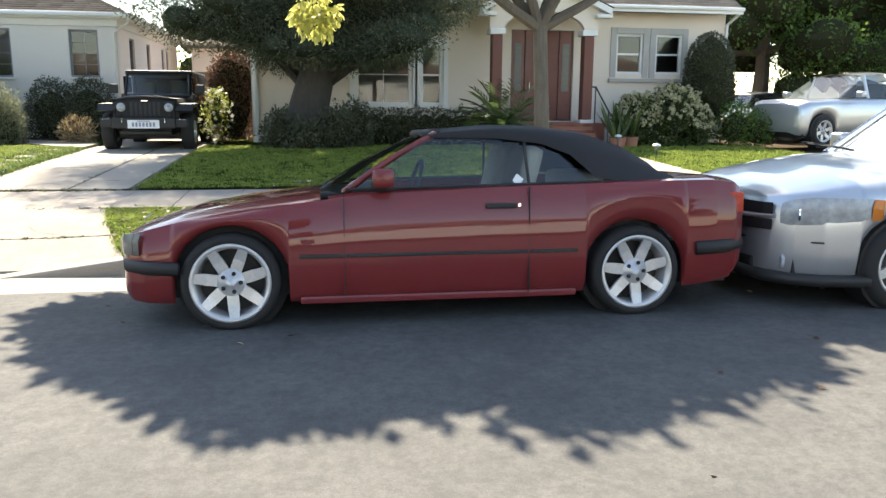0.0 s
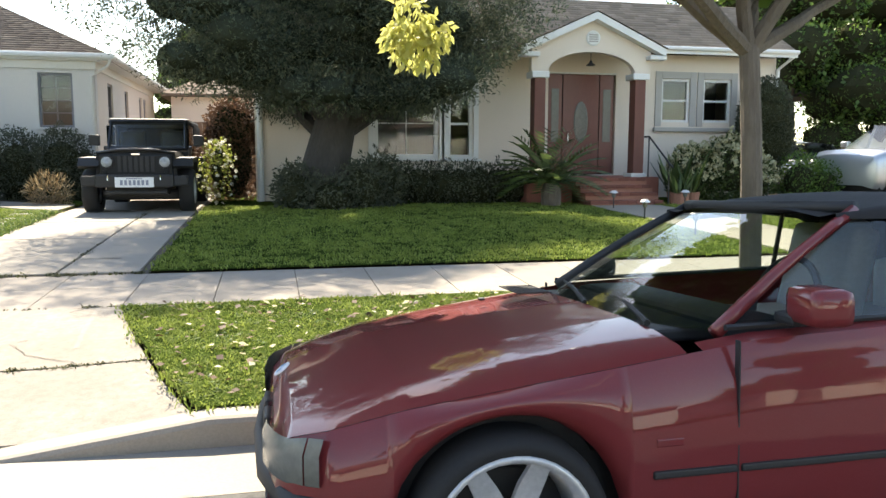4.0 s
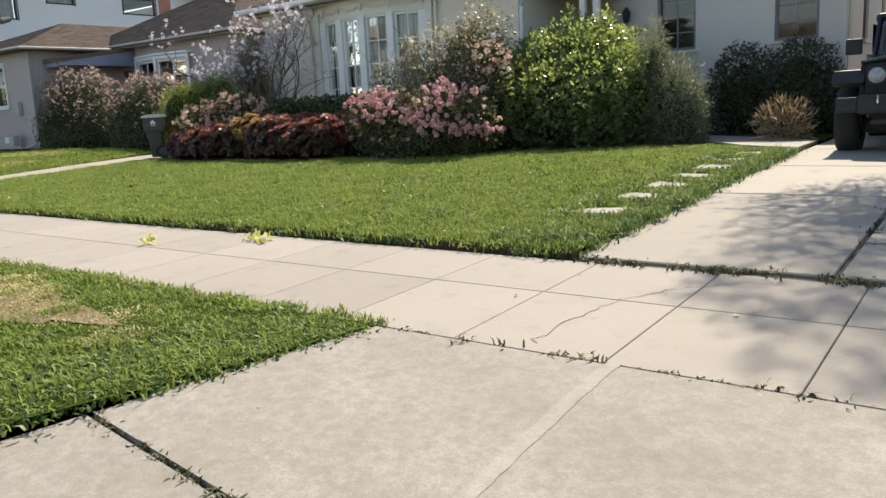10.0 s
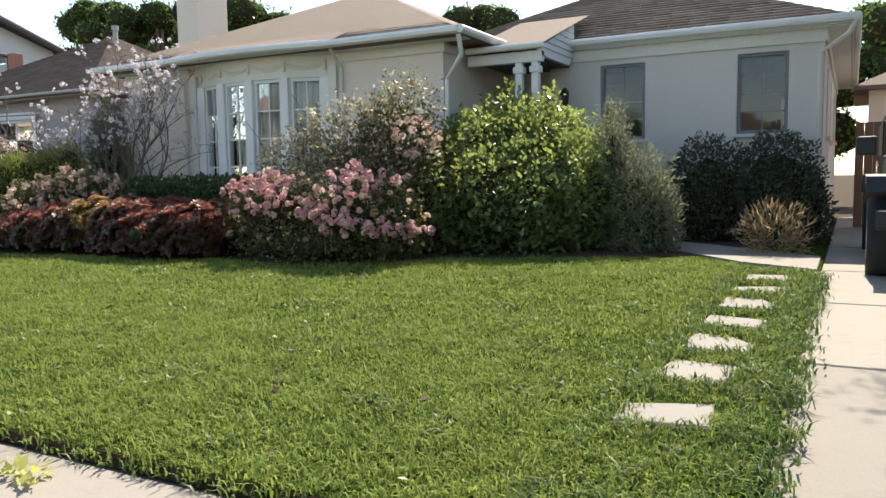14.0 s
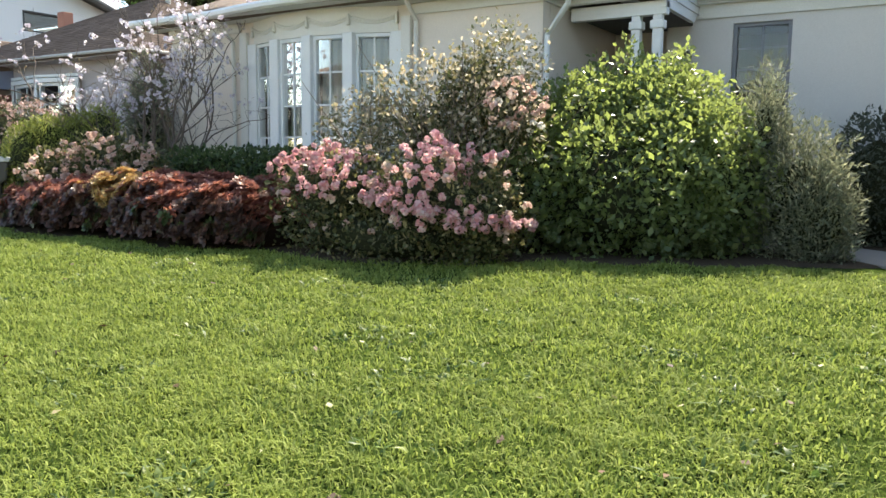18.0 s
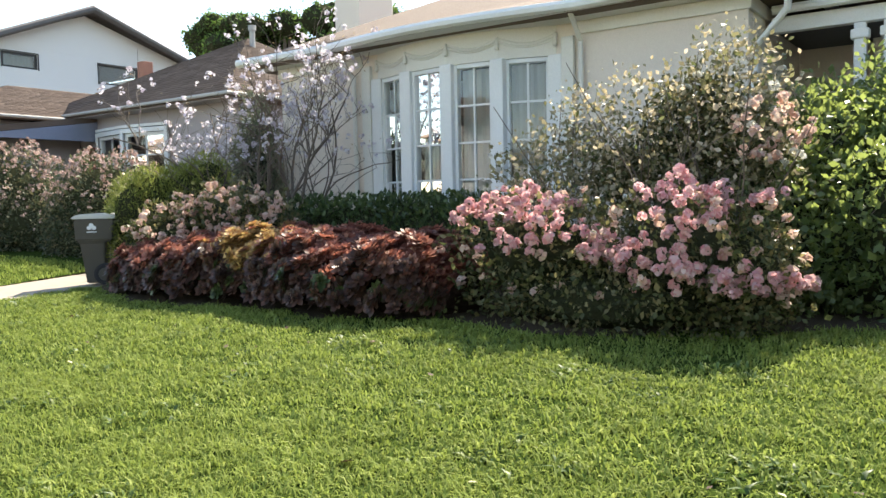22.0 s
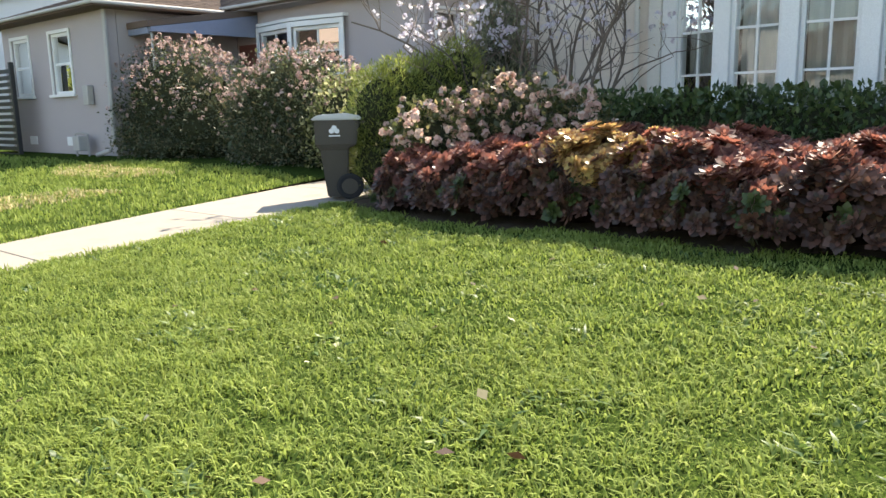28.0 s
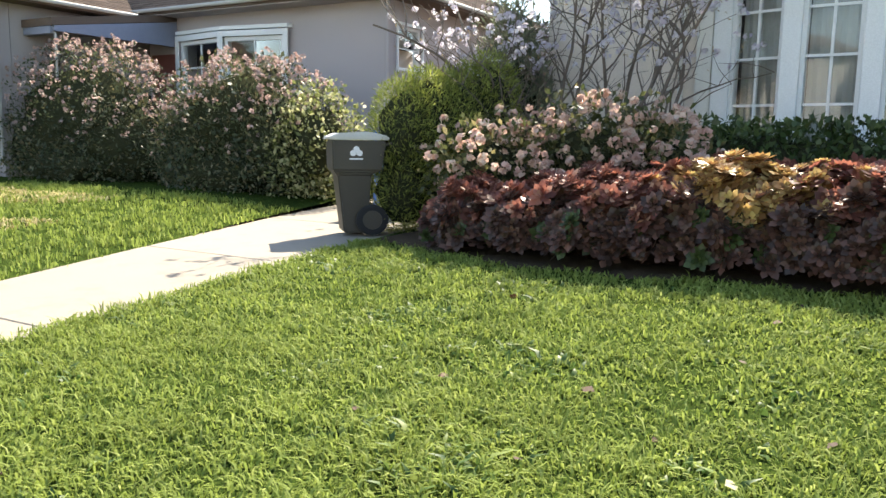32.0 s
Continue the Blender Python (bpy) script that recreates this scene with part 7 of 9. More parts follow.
def plain_car(name, label, m, T, wheels, glass_rows, paint, roof_hw, wz=0.33, wr=0.33, gr=0.36):
    """A parked car: shell, glasshouse, roof, lights and wheels; it faces -x."""
    c = thing(name, label, "car", m)
    rows = body_shell(T, wheels, gr, wz)
    part("body", skin(rows, 0, 9, (True, True)), paint, c, smooth=True)
    hw = max(t[1] for t in T)
    part("underbody", boxed(T[0][0] + 0.15, -hw + 0.2, 0.2, T[-1][0] - 0.15, hw - 0.2, 0.55), plastic_black, c)
    # glasshouse: rows of (x, half-width at belt, belt z, half-width at roof, roof z)
    for s in (-1, 1):
        bm = sheet_of([[(x, s * b, z0), (x, s * t, z1)] for x, b, z0, t, z1 in glass_rows])
        part("side_glass", bm, car_glass, c)
        for x, b, z0, t, z1 in glass_rows[1:-1:2]:
            part("pillar", tube(bmesh.new(), [(x, s * b, z0), (x, s * t * 1.005, z1)], 0.035, 6), paint, c)
    a, b_ = glass_rows[0], glass_rows[1]
    part("windscreen", sheet_of([[(a[0] + 0.05 * u * u, a[1] * u, a[2]) for u in np.linspace(-1, 1, 7)], [(b_[0] + 0.03 * u * u, b_[3] * u, b_[4]) for u in np.linspace(-1, 1, 7)]]), car_glass, c, smooth=True)
    a, b_ = glass_rows[-1], glass_rows[-2]
    part("rear_window", sheet_of([[(a[0], a[1] * u, a[2]) for u in np.linspace(-1, 1, 7)], [(b_[0], b_[3] * u, b_[4]) for u in np.linspace(-1, 1, 7)]]), car_glass, c, smooth=True)
    part("roof", sheet_of([[(x, t * u, z1 + 0.05 * (1 - u * u)) for u in np.linspace(-1.02, 1.02, 9)] for x, b, z0, t, z1 in glass_rows[1:-1]]), paint, c, smooth=True)
    part("cabin", boxed(glass_rows[0][0] + 0.3, -0.6, 0.6, glass_rows[-1][0] - 0.3, 0.6, glass_rows[1][2] - 0.02, 0.03), plastic_black, c)
    for k in (0.35, 0.6):
        x = glass_rows[1][0] + (glass_rows[-2][0] - glass_rows[1][0]) * k
        for s in (-0.38, 0.38):
            part("seat", boxed(x, s - 0.22, 0.6, x + 0.14, s + 0.22, glass_rows[1][2] + 0.35, 0.05), plastic_black, c)
    for s in (-1, 1):
        for x in wheels:
            part("wheel_well", tube(bmesh.new(), [(x, s * (hw - 0.3), wz), (x, s * (hw - 0.06), wz)], gr - 0.005, 20), plastic_black, c)
            wheel(c, x, s * (hw - 0.11), wz, wr, 0.2, wr * 0.68, 6, alloy, s)
        part("mirror", boxed(glass_rows[0][0] + 0.3, s * (hw + 0.02), glass_rows[0][2] + 0.02, glass_rows[0][0] + 0.44, s * (hw + 0.2), glass_rows[0][2] + 0.16, 0.03), paint, c, smooth=True)
        part("door_handle", boxed(glass_rows[0][0] + 1.45, s * (hw - 0.01), 0.82, glass_rows[0][0] + 1.65, s * (hw + 0.02), 0.86, 0.008), paint, c)
    return c


# the silver minivan behind it
V = [(0.0, 0.42, 0.3, 0.70, 0.73), (0.03, 0.62, 0.22, 0.79, 0.82), (0.14, 0.78, 0.2, 0.815, 0.87), (0.32, 0.88, 0.19, 0.84, 0.915), (0.7, 0.95, 0.19, 0.9, 0.98), (1.1, 0.975, 0.19, 0.95, 1.03), (1.6, 0.98, 0.19, 1.0, 1.06), (4.4, 0.98, 0.2, 1.06, 1.1), (4.75, 0.9, 0.25, 1.0, 1.05), (4.8, 0.8, 0.3, 0.9, 0.95)]
Gv = [(1.45, 0.84, 1.03, 0.7, 1.05), (2.35, 0.9, 1.04, 0.72, 1.68), (2.8, 0.91, 1.07, 0.75, 1.74), (3.6, 0.91, 1.07, 0.75, 1.73), (4.5, 0.88, 1.08, 0.72, 1.66), (4.72, 0.82, 1.08, 0.7, 1.1)]
van = plain_car("minivan", "silver minivan parked close behind the convertible", pose(3.02, 5.78, 0.0), V, (0.92, 3.75), Gv, paint_silver, 0.75)
nose_x = lambda y: float(np.interp(abs(y), [0, 0.42, 0.62, 0.78, 0.88, 0.95], [-0.02, 0.0, 0.03, 0.14, 0.32, 0.7]))
for s in (-1, 1):
    def lens(y0, y1, n, f0=0.0, f1=1.0):
        rows_ = []
        for k in range(n):
            f = f0 + (f1 - f0) * k / (n - 1)
            y = y0 + (y1 - y0) * k / (n - 1)
            half = 0.03 + 0.07 * math.sin(math.pi * min(1.0, 0.15 + 0.75 * f)) ** 0.7
            mid = 0.69 + 0.045 * f
            rows_.append([(nose_x(y) - 0.004, s * (y - 0.004), mid - half), (nose_x(y) - 0.022, s * (y + 0.016), mid - 0.2 * half), (nose_x(y) - 0.018, s * (y + 0.012), mid + 0.5 * half), (nose_x(y) - 0.0, s * (y + 0.002), mid + half)])
        return sheet_of(rows_)
    part("headlight", lens(0.70, 0.935, 12, 0.0, 0.85), clear_lamp, van, "large clear headlight", smooth=True)
    part("indicator", lens(0.937, 0.958, 5, 0.86, 1.0), amber, van, "amber corner light", smooth=True)
    part("reflector", lathe(bmesh.new(), [(0, 0), (0.05, 0), (0.045, 0.012), (0, 0.016)], 16, pose(nose_x(0.8) - 0.016, s * 0.812, 0.69, 0, -90, s * 35)), chrome, van)
    part("fog_lamp", lathe(bmesh.new(), [(0, 0), (0.055, 0), (0.05, 0.02), (0, 0.025)], 14, pose(nose_x(0.72) + 0.01, s * 0.73, 0.34, 0, -90, s * 20)), clear_lamp, van)
    for z0, z1 in ((0.53, 0.62), (0.645, 0.74)):
        part("grille", sheet_of([[(nose_x(y) - 0.012, s * (y + 0.004), z0 + 0.05 * y), (nose_x(y) - 0.014, s * (y + 0.005), z1 + 0.03 * y)] for y in np.linspace(0.03, 0.655, 9)]), plastic_black, van)
part("grille_bar", tube(bmesh.new(), [(0.06, -0.67, 0.665), (0.0, -0.52, 0.65), (-0.02, -0.25, 0.633), (-0.03, 0, 0.632), (-0.02, 0.25, 0.633), (0.0, 0.52, 0.65), (0.06, 0.67, 0.665)], 0.016, 6), paint_silver, van)
part("grille_post", boxed(-0.045, -0.02, 0.53, -0.01, 0.02, 0.73, 0.01), paint_silver, van)
part("air_intake", boxed(-0.005, -0.5, 0.26, 0.05, 0.5, 0.34, 0.015), plastic_black, van)
part("bumper_seam", tube(bmesh.new(), [(0.3, -0.9, 0.5), (0.06, -0.62, 0.48), (-0.02, -0.3, 0.475), (-0.03, 0, 0.475), (-0.02, 0.3, 0.475), (0.06, 0.62, 0.48), (0.3, 0.9, 0.5)], 0.007, 5), plastic_black, van)
part("lower_lip", tube(bmesh.new(), [(nose_x(y) + 0.0, y, 0.225) for y in (-0.94, -0.88, -0.78, -0.62, -0.42, 0, 0.42, 0.62, 0.78, 0.88, 0.94)], 0.045, 8), plastic_black, van, smooth=True)
part("wiper", tube(bmesh.new(), [(0.98, -0.2, 1.1), (1.05, 0.3, 1.12), (1.08, 0.6, 1.12)], 0.01, 5), plastic_black, van)

S = [(0.0, 0.5, 0.32, 0.72, 0.78), (0.06, 0.7, 0.26, 0.9, 0.96), (0.25, 0.83, 0.24, 0.98, 1.05), (0.8, 0.9, 0.24, 1.02, 1.08), (1.3, 0.92, 0.24, 1.03, 1.09), (4.3, 0.92, 0.26, 1.1, 1.12), (4.65, 0.86, 0.3, 1.05, 1.08), (4.72, 0.75, 0.4, 0.9, 0.95)]
Gs = [(1.15, 0.8, 1.08, 0.66, 1.1), (2.0, 0.84, 1.08, 0.66, 1.6), (2.7, 0.85, 1.09, 0.68, 1.66), (3.5, 0.85, 1.1, 0.68, 1.64), (4.25, 0.82, 1.1, 0.66, 1.52), (4.6, 0.78, 1.1, 0.64, 1.12)]
suv = plain_car("suv", "silver sport utility car on the next driveway", pose(10.85, 17.6, 0.47, 0, 0, 15) @ Matrix.Scale(1.06, 4), S, (0.62, 3.7), Gs, paint_silver, 0.68, 0.35, 0.35, 0.385)
D = [(0.0, 0.5, 0.3, 0.55, 0.58), (0.08, 0.74, 0.22, 0.66, 0.7), (0.4, 0.84, 0.2, 0.74, 0.8), (1.2, 0.87, 0.2, 0.86, 0.9), (3.4, 0.87, 0.2, 0.92, 0.95), (4.2, 0.82, 0.24, 0.92, 0.97), (4.5, 0.74, 0.3, 0.86, 0.9)]
Gd = [(1.1, 0.76, 0.88, 0.6, 0.9), (1.8, 0.79, 0.89, 0.58, 1.34), (2.3, 0.8, 0.9, 0.6, 1.39), (2.9, 0.79, 0.92, 0.58, 1.33), (3.6, 0.76, 0.94, 0.55, 0.97)]
sed = plain_car("sedan", "grey sedan parked nose-in beside the house", pose(13.3, 24.6, 0.42, 0, 0, -90), D, (0.8, 3.5), Gd, paint_grey, 0.6, 0.31, 0.31, 0.345)
for s in (-1, 1):
    part("tail_light", boxed(4.36, s * 0.52, 0.7, 4.5, s * 0.78, 0.82, 0.02), red_lens, sed)
plate(sed, 0.42, 0.14, pose(4.52, 0, 0.72, 0, 0, 90))

# the black off-roader on the drive, facing the street
jeep_black = surface("satin_black", (0.01, 0.01, 0.011), (0.016, 0.016, 0.018), 120, 4, 0.5, 0.05, spec=0.25)
JX, JY, JZ = -3.63, 17.11, 0.40
jeep = thing("offroad_car", "black boxy off-road car parked on the driveway", "car", pose(JX, JY, JZ))
bm = bmesh.new()
prism(bm, [(-0.66, 0.62), (0.66, 0.62), (0.645, 1.02), (0.6, 1.09), (0.3, 1.12), (-0.3, 1.12), (-0.6, 1.09), (-0.645, 1.02)], "y", 0.02, 1.35)
part("hood_body", bm, jeep_black, jeep, smooth=False)
part("hood_lip", tube(bmesh.new(), [(-0.64, 0.0, 1.06), (-0.3, -0.02, 1.115), (0, -0.025, 1.125), (0.3, -0.02, 1.115), (0.64, 0, 1.06)], 0.025, 8), paint_black, jeep, smooth=True)
gr_ = part("grille_panel", boxed(-0.6, -0.03, 0.66, 0.6, 0.05, 1.06, 0.05), jeep_black, jeep)
for k in range(7):
    x = -0.27 + 0.09 * k
    part("slot", boxed(x - 0.028, -0.038, 0.74, x + 0.028, -0.028, 1.01, 0.004), plastic_black, gr_)
for s in (-1, 1):
    hl = part("headlight", lathe(bmesh.new(), [(0, 0), (0.095, 0), (0.095, 0.02), (0.085, 0.035), (0.05, 0.05), (0, 0.055)], 24, pose(s * 0.47, -0.028, 0.91, 90)), clear_lamp, jeep, "round headlight", smooth=True)
    part("bezel", lathe(bmesh.new(), [(0.092, 0), (0.108, 0), (0.108, 0.03), (0.092, 0.03)], 24, pose(s * 0.47, -0.028, 0.91, 90)), plastic_black, hl)
    part("turn_signal", lathe(bmesh.new(), [(0, 0), (0.045, 0), (0.04, 0.02), (0, 0.024)], 14, pose(s * 0.5, -0.028, 0.745, 90)), jeep_black, jeep)
    # flared front and rear fenders
    bm = bmesh.new()
    prism(bm, [(-0.06, 0.84), (0.05, 0.98), (0.75, 1.0), (0.98, 0.72), (0.92, 0.7), (0.7, 0.92), (0.1, 0.9), (0.0, 0.8)], "x", s * 0.6, s * 0.935)
    part("front_fender", bm, plastic_black, jeep)
    bm = bmesh.new()
    prism(bm, [(2.5, 0.72), (2.7, 0.98), (3.35, 1.0), (3.6, 0.8), (3.55, 0.76), (3.3, 0.93), (2.74, 0.92), (2.56, 0.68)], "x", s * 0.7, s * 0.935)
    part("rear_fender", bm, plastic_black, jeep)
    wheel(jeep, s * 0.79, 0.42, 0.4, 0.395, 0.25, 0.23, 5, alloy, 1).rotation_euler[2] = radians(90 * -s)
    wheel(jeep, s * 0.79, 3.05, 0.4, 0.395, 0.25, 0.23, 5, alloy, 1).rotation_euler[2] = radians(90 * -s)
    part("side_mirror", boxed(s * 0.83, 1.28, 1.2, s * 1.02, 1.38, 1.4, 0.02), plastic_black, jeep)
    part("door", boxed(s * 0.77, 1.42, 0.6, s * 0.79, 2.35, 1.2, 0.008), paint_black, jeep)
    part("side_window", boxed(s * 0.735, 1.5, 1.22, s * 0.74, 2.3, 1.58), car_glass, jeep)
    part("tow_hook", tube(bmesh.new(), [(s * 0.42, -0.2, 0.66), (s * 0.42, -0.28, 0.68), (s * 0.42, -0.28, 0.61), (s * 0.42, -0.2, 0.6)], 0.012, 6), chrome, jeep)
    part("bumper_end", boxed(s * 0.62, -0.24, 0.5, s * 0.86, -0.1, 0.68, 0.03), plastic_black, jeep)
part("front_bumper", boxed(-0.63, -0.27, 0.48, 0.63, -0.1, 0.7, 0.03), plastic_black, jeep)
part("skid_bar", boxed(-0.5, -0.18, 0.36, 0.5, -0.1, 0.42, 0.015), plastic_black, jeep)
part("chassis", boxed(-0.5, 0.0, 0.34, 0.5, 3.5, 0.62), plastic_black, jeep)
part("axle", boxed(-0.66, 0.33, 0.24, 0.66, 0.5, 0.42, 0.05), plastic_black, jeep)
part("fuel_tank", boxed(-0.66, 1.2, 0.22, 0.66, 3.6, 0.5, 0.04), plastic_black, jeep)
part("tub", boxed(-0.78, 1.36, 0.5, 0.78, 3.75, 1.2, 0.04), paint_black, jeep)
bm = bmesh.new()
for x in (-0.69, 0.69):
    tube(bm, [(x, 1.34, 1.13), (x * 0.97, 1.62, 1.66)], 0.035, 6)
tube(bm, [(-0.68, 1.62, 1.66), (0.68, 1.62, 1.66)], 0.035, 6)
tube(bm, [(-0.69, 1.34, 1.14), (0.69, 1.34, 1.14)], 0.03, 6)
part("screen_frame", bm, paint_black, jeep)
part("windscreen", sheet_of([[(-0.66, 1.35, 1.15), (0.66, 1.35, 1.15)], [(-0.64, 1.62, 1.64), (0.64, 1.62, 1.64)]]), car_glass, jeep)
part("hard_top", boxed(-0.73, 1.62, 1.6, 0.73, 3.72, 1.72, 0.05), plastic_black, jeep)
part("top_side", boxed(-0.75, 2.4, 1.2, -0.71, 3.72, 1.62, 0.01), plastic_black, jeep)
part("top_side", boxed(0.71, 2.4, 1.2, 0.75, 3.72, 1.62, 0.01), plastic_black, jeep)
part("seat", boxed(-0.6, 2.0, 0.9, -0.15, 2.2, 1.5, 0.05), plastic_black, jeep)
part("seat", boxed(0.15, 2.0, 0.9, 0.6, 2.2, 1.5, 0.05), plastic_black, jeep)
part("rear_wall", boxed(-0.72, 3.66, 1.2, 0.72, 3.71, 1.64), plastic_black, jeep)
part("rear_shelf", boxed(-0.7, 2.9, 1.2, 0.7, 3.7, 1.5), plastic_black, jeep)
part("hood_badge", boxed(-0.07, -0.055, 1.03, 0.07, -0.035, 1.055, 0.004), chrome, jeep)
plate(jeep, 0.62, 0.17, pose(0, -0.285, 0.57))

# ---- parts of the houses ----
def downpipe(parent, pts, mat, r=0.032):
    return part("downpipe", tube(bmesh.new(), pts, r, 8), mat, parent)


# middle house: bow window
SEG = bow_w / (2 * (math.cos(radians(18)) + math.cos(radians(6))))
px, py = bow_x - bow_w / 2, HY + 0.0
corners = [(px, py)]
for n, deg in enumerate((-18, -6, 6, 18)):
    m = turned(px, py, deg)
    w = window("bow_window", 0.075, SEG - 0.075, 1.19, 3.06, 0.02, 2, 4, white_paint, m=m, fw=0.05, muntin=0.024, parent=mid, sill=False, depth=0.09, blind=curtain)
    q = part("bow_apron", boxed(0, 0.0, 0.1, SEG, 0.12, 1.185), stucco_cream, mid)
    q.matrix_world = m
    q = part("bow_head", boxed(0, -0.002, 3.065, SEG, 0.14, 3.44), cream_trim, mid)
    q.matrix_world = m
    q = part("bow_sill", boxed(-0.01, -0.06, 1.1, SEG + 0.01, -0.003, 1.185, 0.012), white_paint, mid)
    q.matrix_world = m
    bm = bmesh.new()
    tube(bm, [(SEG * f, -0.015, 3.3 - 0.085 * math.sin(math.pi * f)) for f in np.linspace(0, 1, 13)], 0.02, 6)
    tube(bm, [(SEG * f, -0.008, 3.265 - 0.075 * math.sin(math.pi * f)) for f in np.linspace(0, 1, 13)], 0.014, 6)
    q = part("swag", bm, cream_trim, mid)
    q.matrix_world = m
    px, py = px + SEG * math.cos(radians(deg)), py + SEG * math.sin(radians(deg))
    corners.append((px, py))
for n, (x, y) in enumerate(corners):
    part("mullion", boxed(x - 0.085, y - 0.055, 1.1, x + 0.085, y + 0.11, 3.07, 0.012), white_paint, mid)
    part("swag_drop", lathe(bmesh.new(), [(0.0, -0.12), (0.03, -0.1), (0.018, 0.0), (0.026, 0.03), (0.0, 0.05)], 8, pose(x, y - 0.03, 3.28)), cream_trim, mid)
for x0, x1 in ((bow_x - bow_w / 2 - 0.24, bow_x - bow_w / 2 - 0.09), (bow_x + bow_w / 2 + 0.09, bow_x + bow_w / 2 + 0.24)):
    part("pilaster", boxed(x0, HY - 0.07, 0.3, x1, HY - 0.003, 3.25, 0.01), cream_trim, mid)
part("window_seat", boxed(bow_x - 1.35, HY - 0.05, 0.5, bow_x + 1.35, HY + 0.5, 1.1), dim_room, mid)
# frieze, gutters and downpipes
for a in ((HX0 - 0.03, HY - 0.035, 3.26, bow_x - bow_w / 2 - 0.25, HY - 0.004, 3.4), (bow_x + bow_w / 2 + 0.25, HY - 0.035, 3.26, HX1 + 0.03, HY - 0.004, 3.4), (HX1 + 0.004, HY - 0.03, 3.26, HX1 + 0.035, HY + 2.7, 3.4), (WX0 + 0.3, WY - 0.035, 3.27, WX1 + 0.03, WY - 0.004, 3.52), (WX1 + 0.004, WY - 0.03, 3.27, WX1 + 0.035, WY + 8.5, 3.52)):
    part("frieze", boxed(*a, bevel=0.008), cream_trim, mid)
arc = [(HX0 - 0.42, HY - 0.45)] + [(bow_x - 1.75, HY - 0.45)] + [(bow_x + dx, HY - 0.45 - 0.2 * math.cos(dx / 1.75 * math.pi / 2) ** 1.0) for dx in np.linspace(-1.5, 1.5, 9)] + [(bow_x + 1.75, HY - 0.45), (HX1 + 0.47, HY - 0.45)]
gutter_run(mid, [(x, y, EAVE + 0.06) for x, y in arc], white_paint, 0.06)
bm = sheet_of([[(x, y, EAVE + 0.1) for x, y in arc[1:-1]], [(x, HY + 0.1, EAVE + 0.08 + 0.52 * 0.466 + 0.012) for x, y in arc[1:-1]]])
part("bow_roof", bm, shingle, mid, "brown-grey asphalt shingle roof")
bm = sheet_of([[(x, y, EAVE + 0.0) for x, y in arc], [(x, y, EAVE + 0.08) for x, y in arc]])
part("fascia", bm, white_paint, mid)
bm = sheet_of([[(x, y + 0.01, EAVE - 0.0) for x, y in arc], [(x, HY + 0.0, EAVE - 0.02) for x, y in arc]])
part("soffit", bm, white_paint, mid)
gutter_run(mid, [(HX1 + 0.5, HY - 0.45, EAVE + 0.06), (HX1 + 0.5, HY + 2.3, EAVE + 0.06)], white_paint, 0.06)
gutter_run(mid, [(WX0 + 0.25, WY - 0.19, EAVE + 0.13), (WX1 + 0.4, WY - 0.19, EAVE + 0.13), (WX1 + 0.4, 30.4, EAVE + 0.13)], white_paint, 0.06)
part("eave_board", boxed(WX0 + 0.25, WY - 0.15, EAVE + 0.05, WX1 + 0.36, WY - 0.125, EAVE + 0.15), white_paint, mid)
part("eave_board", boxed(WX1 + 0.33, WY - 0.12, EAVE + 0.05, WX1 + 0.36, 30.4, EAVE + 0.15), white_paint, mid)
downpipe(mid, [(WX1 + 0.38, WY - 0.19, EAVE + 0.08), (WX1 + 0.3, WY - 0.14, EAVE - 0.08), (WX1 - 0.05, WY - 0.06, EAVE - 0.3), (WX1 - 0.05, WY - 0.05, 0.5)], cream_trim, 0.035)
downpipe(mid, [(HX1 + 0.45, HY - 0.4, EAVE), (HX1 + 0.4, HY - 0.2, EAVE - 0.25), (HX1 + 0.06, HY + 0.0, EAVE - 0.55), (HX1 + 0.06, HY - 0.02, 0.5)], white_paint, 0.035)
downpipe(mid, [(bow_x - bow_w / 2 - 0.42, HY - 0.4, EAVE + 0.02), (bow_x - bow_w / 2 - 0.38, HY - 0.06, EAVE - 0.3), (bow_x - bow_w / 2 - 0.38, HY - 0.05, 0.5)], cream_trim, 0.03)
downpipe(mid, [(bow_x + bow_w / 2 + 0.36, HY - 0.4, EAVE + 0.02), (bow_x + bow_w / 2 + 0.33, HY - 0.06, EAVE - 0.25), (bow_x + bow_w / 2 + 0.33, HY - 0.05, 0.5)], cream_trim, 0.03)
# chimney
ch = part("chimney", boxed(-17.2, 20.95, 0.2, -16.65, 21.85, 5.6, 0.02), stucco_cream, mid, "plain cream stucco chimney")
part("cap", boxed(-17.26, 20.89, 5.6, -16.59, 21.91, 5.72, 0.02), stucco_cream, ch)
# porch
PYF = 20.0
bm = sheet_of([[(HX1 + 0.05, PYF - 0.25, 3.36), (WX0 + 0.45, PYF - 0.25, 3.36)], [(HX1 + 0.05, WY + 0.7, 4.15), (WX0 + 0.45, WY + 0.7, 4.15)]])
part("porch_roof", bm, shingle, mid)
bm = bmesh.new()
prism(bm, [(PYF - 0.2, 3.2), (PYF - 0.2, 3.33), (WY + 0.0, 3.88), (WY + 0.0, 3.4), (WY - 0.25, 3.2)], "x", WX0 + 0.36, WX0 + 0.42)
ck = part("porch_cheek", bm, white_paint, mid, "white boarded porch side")
for k in range(5):
    z = 3.32 + 0.1 * k
    part("board", boxed(WX0 + 0.422, PYF - 0.15 + 0.24 * k, z, WX0 + 0.43, WY - 0.02, z + 0.008), grey_trim, ck)
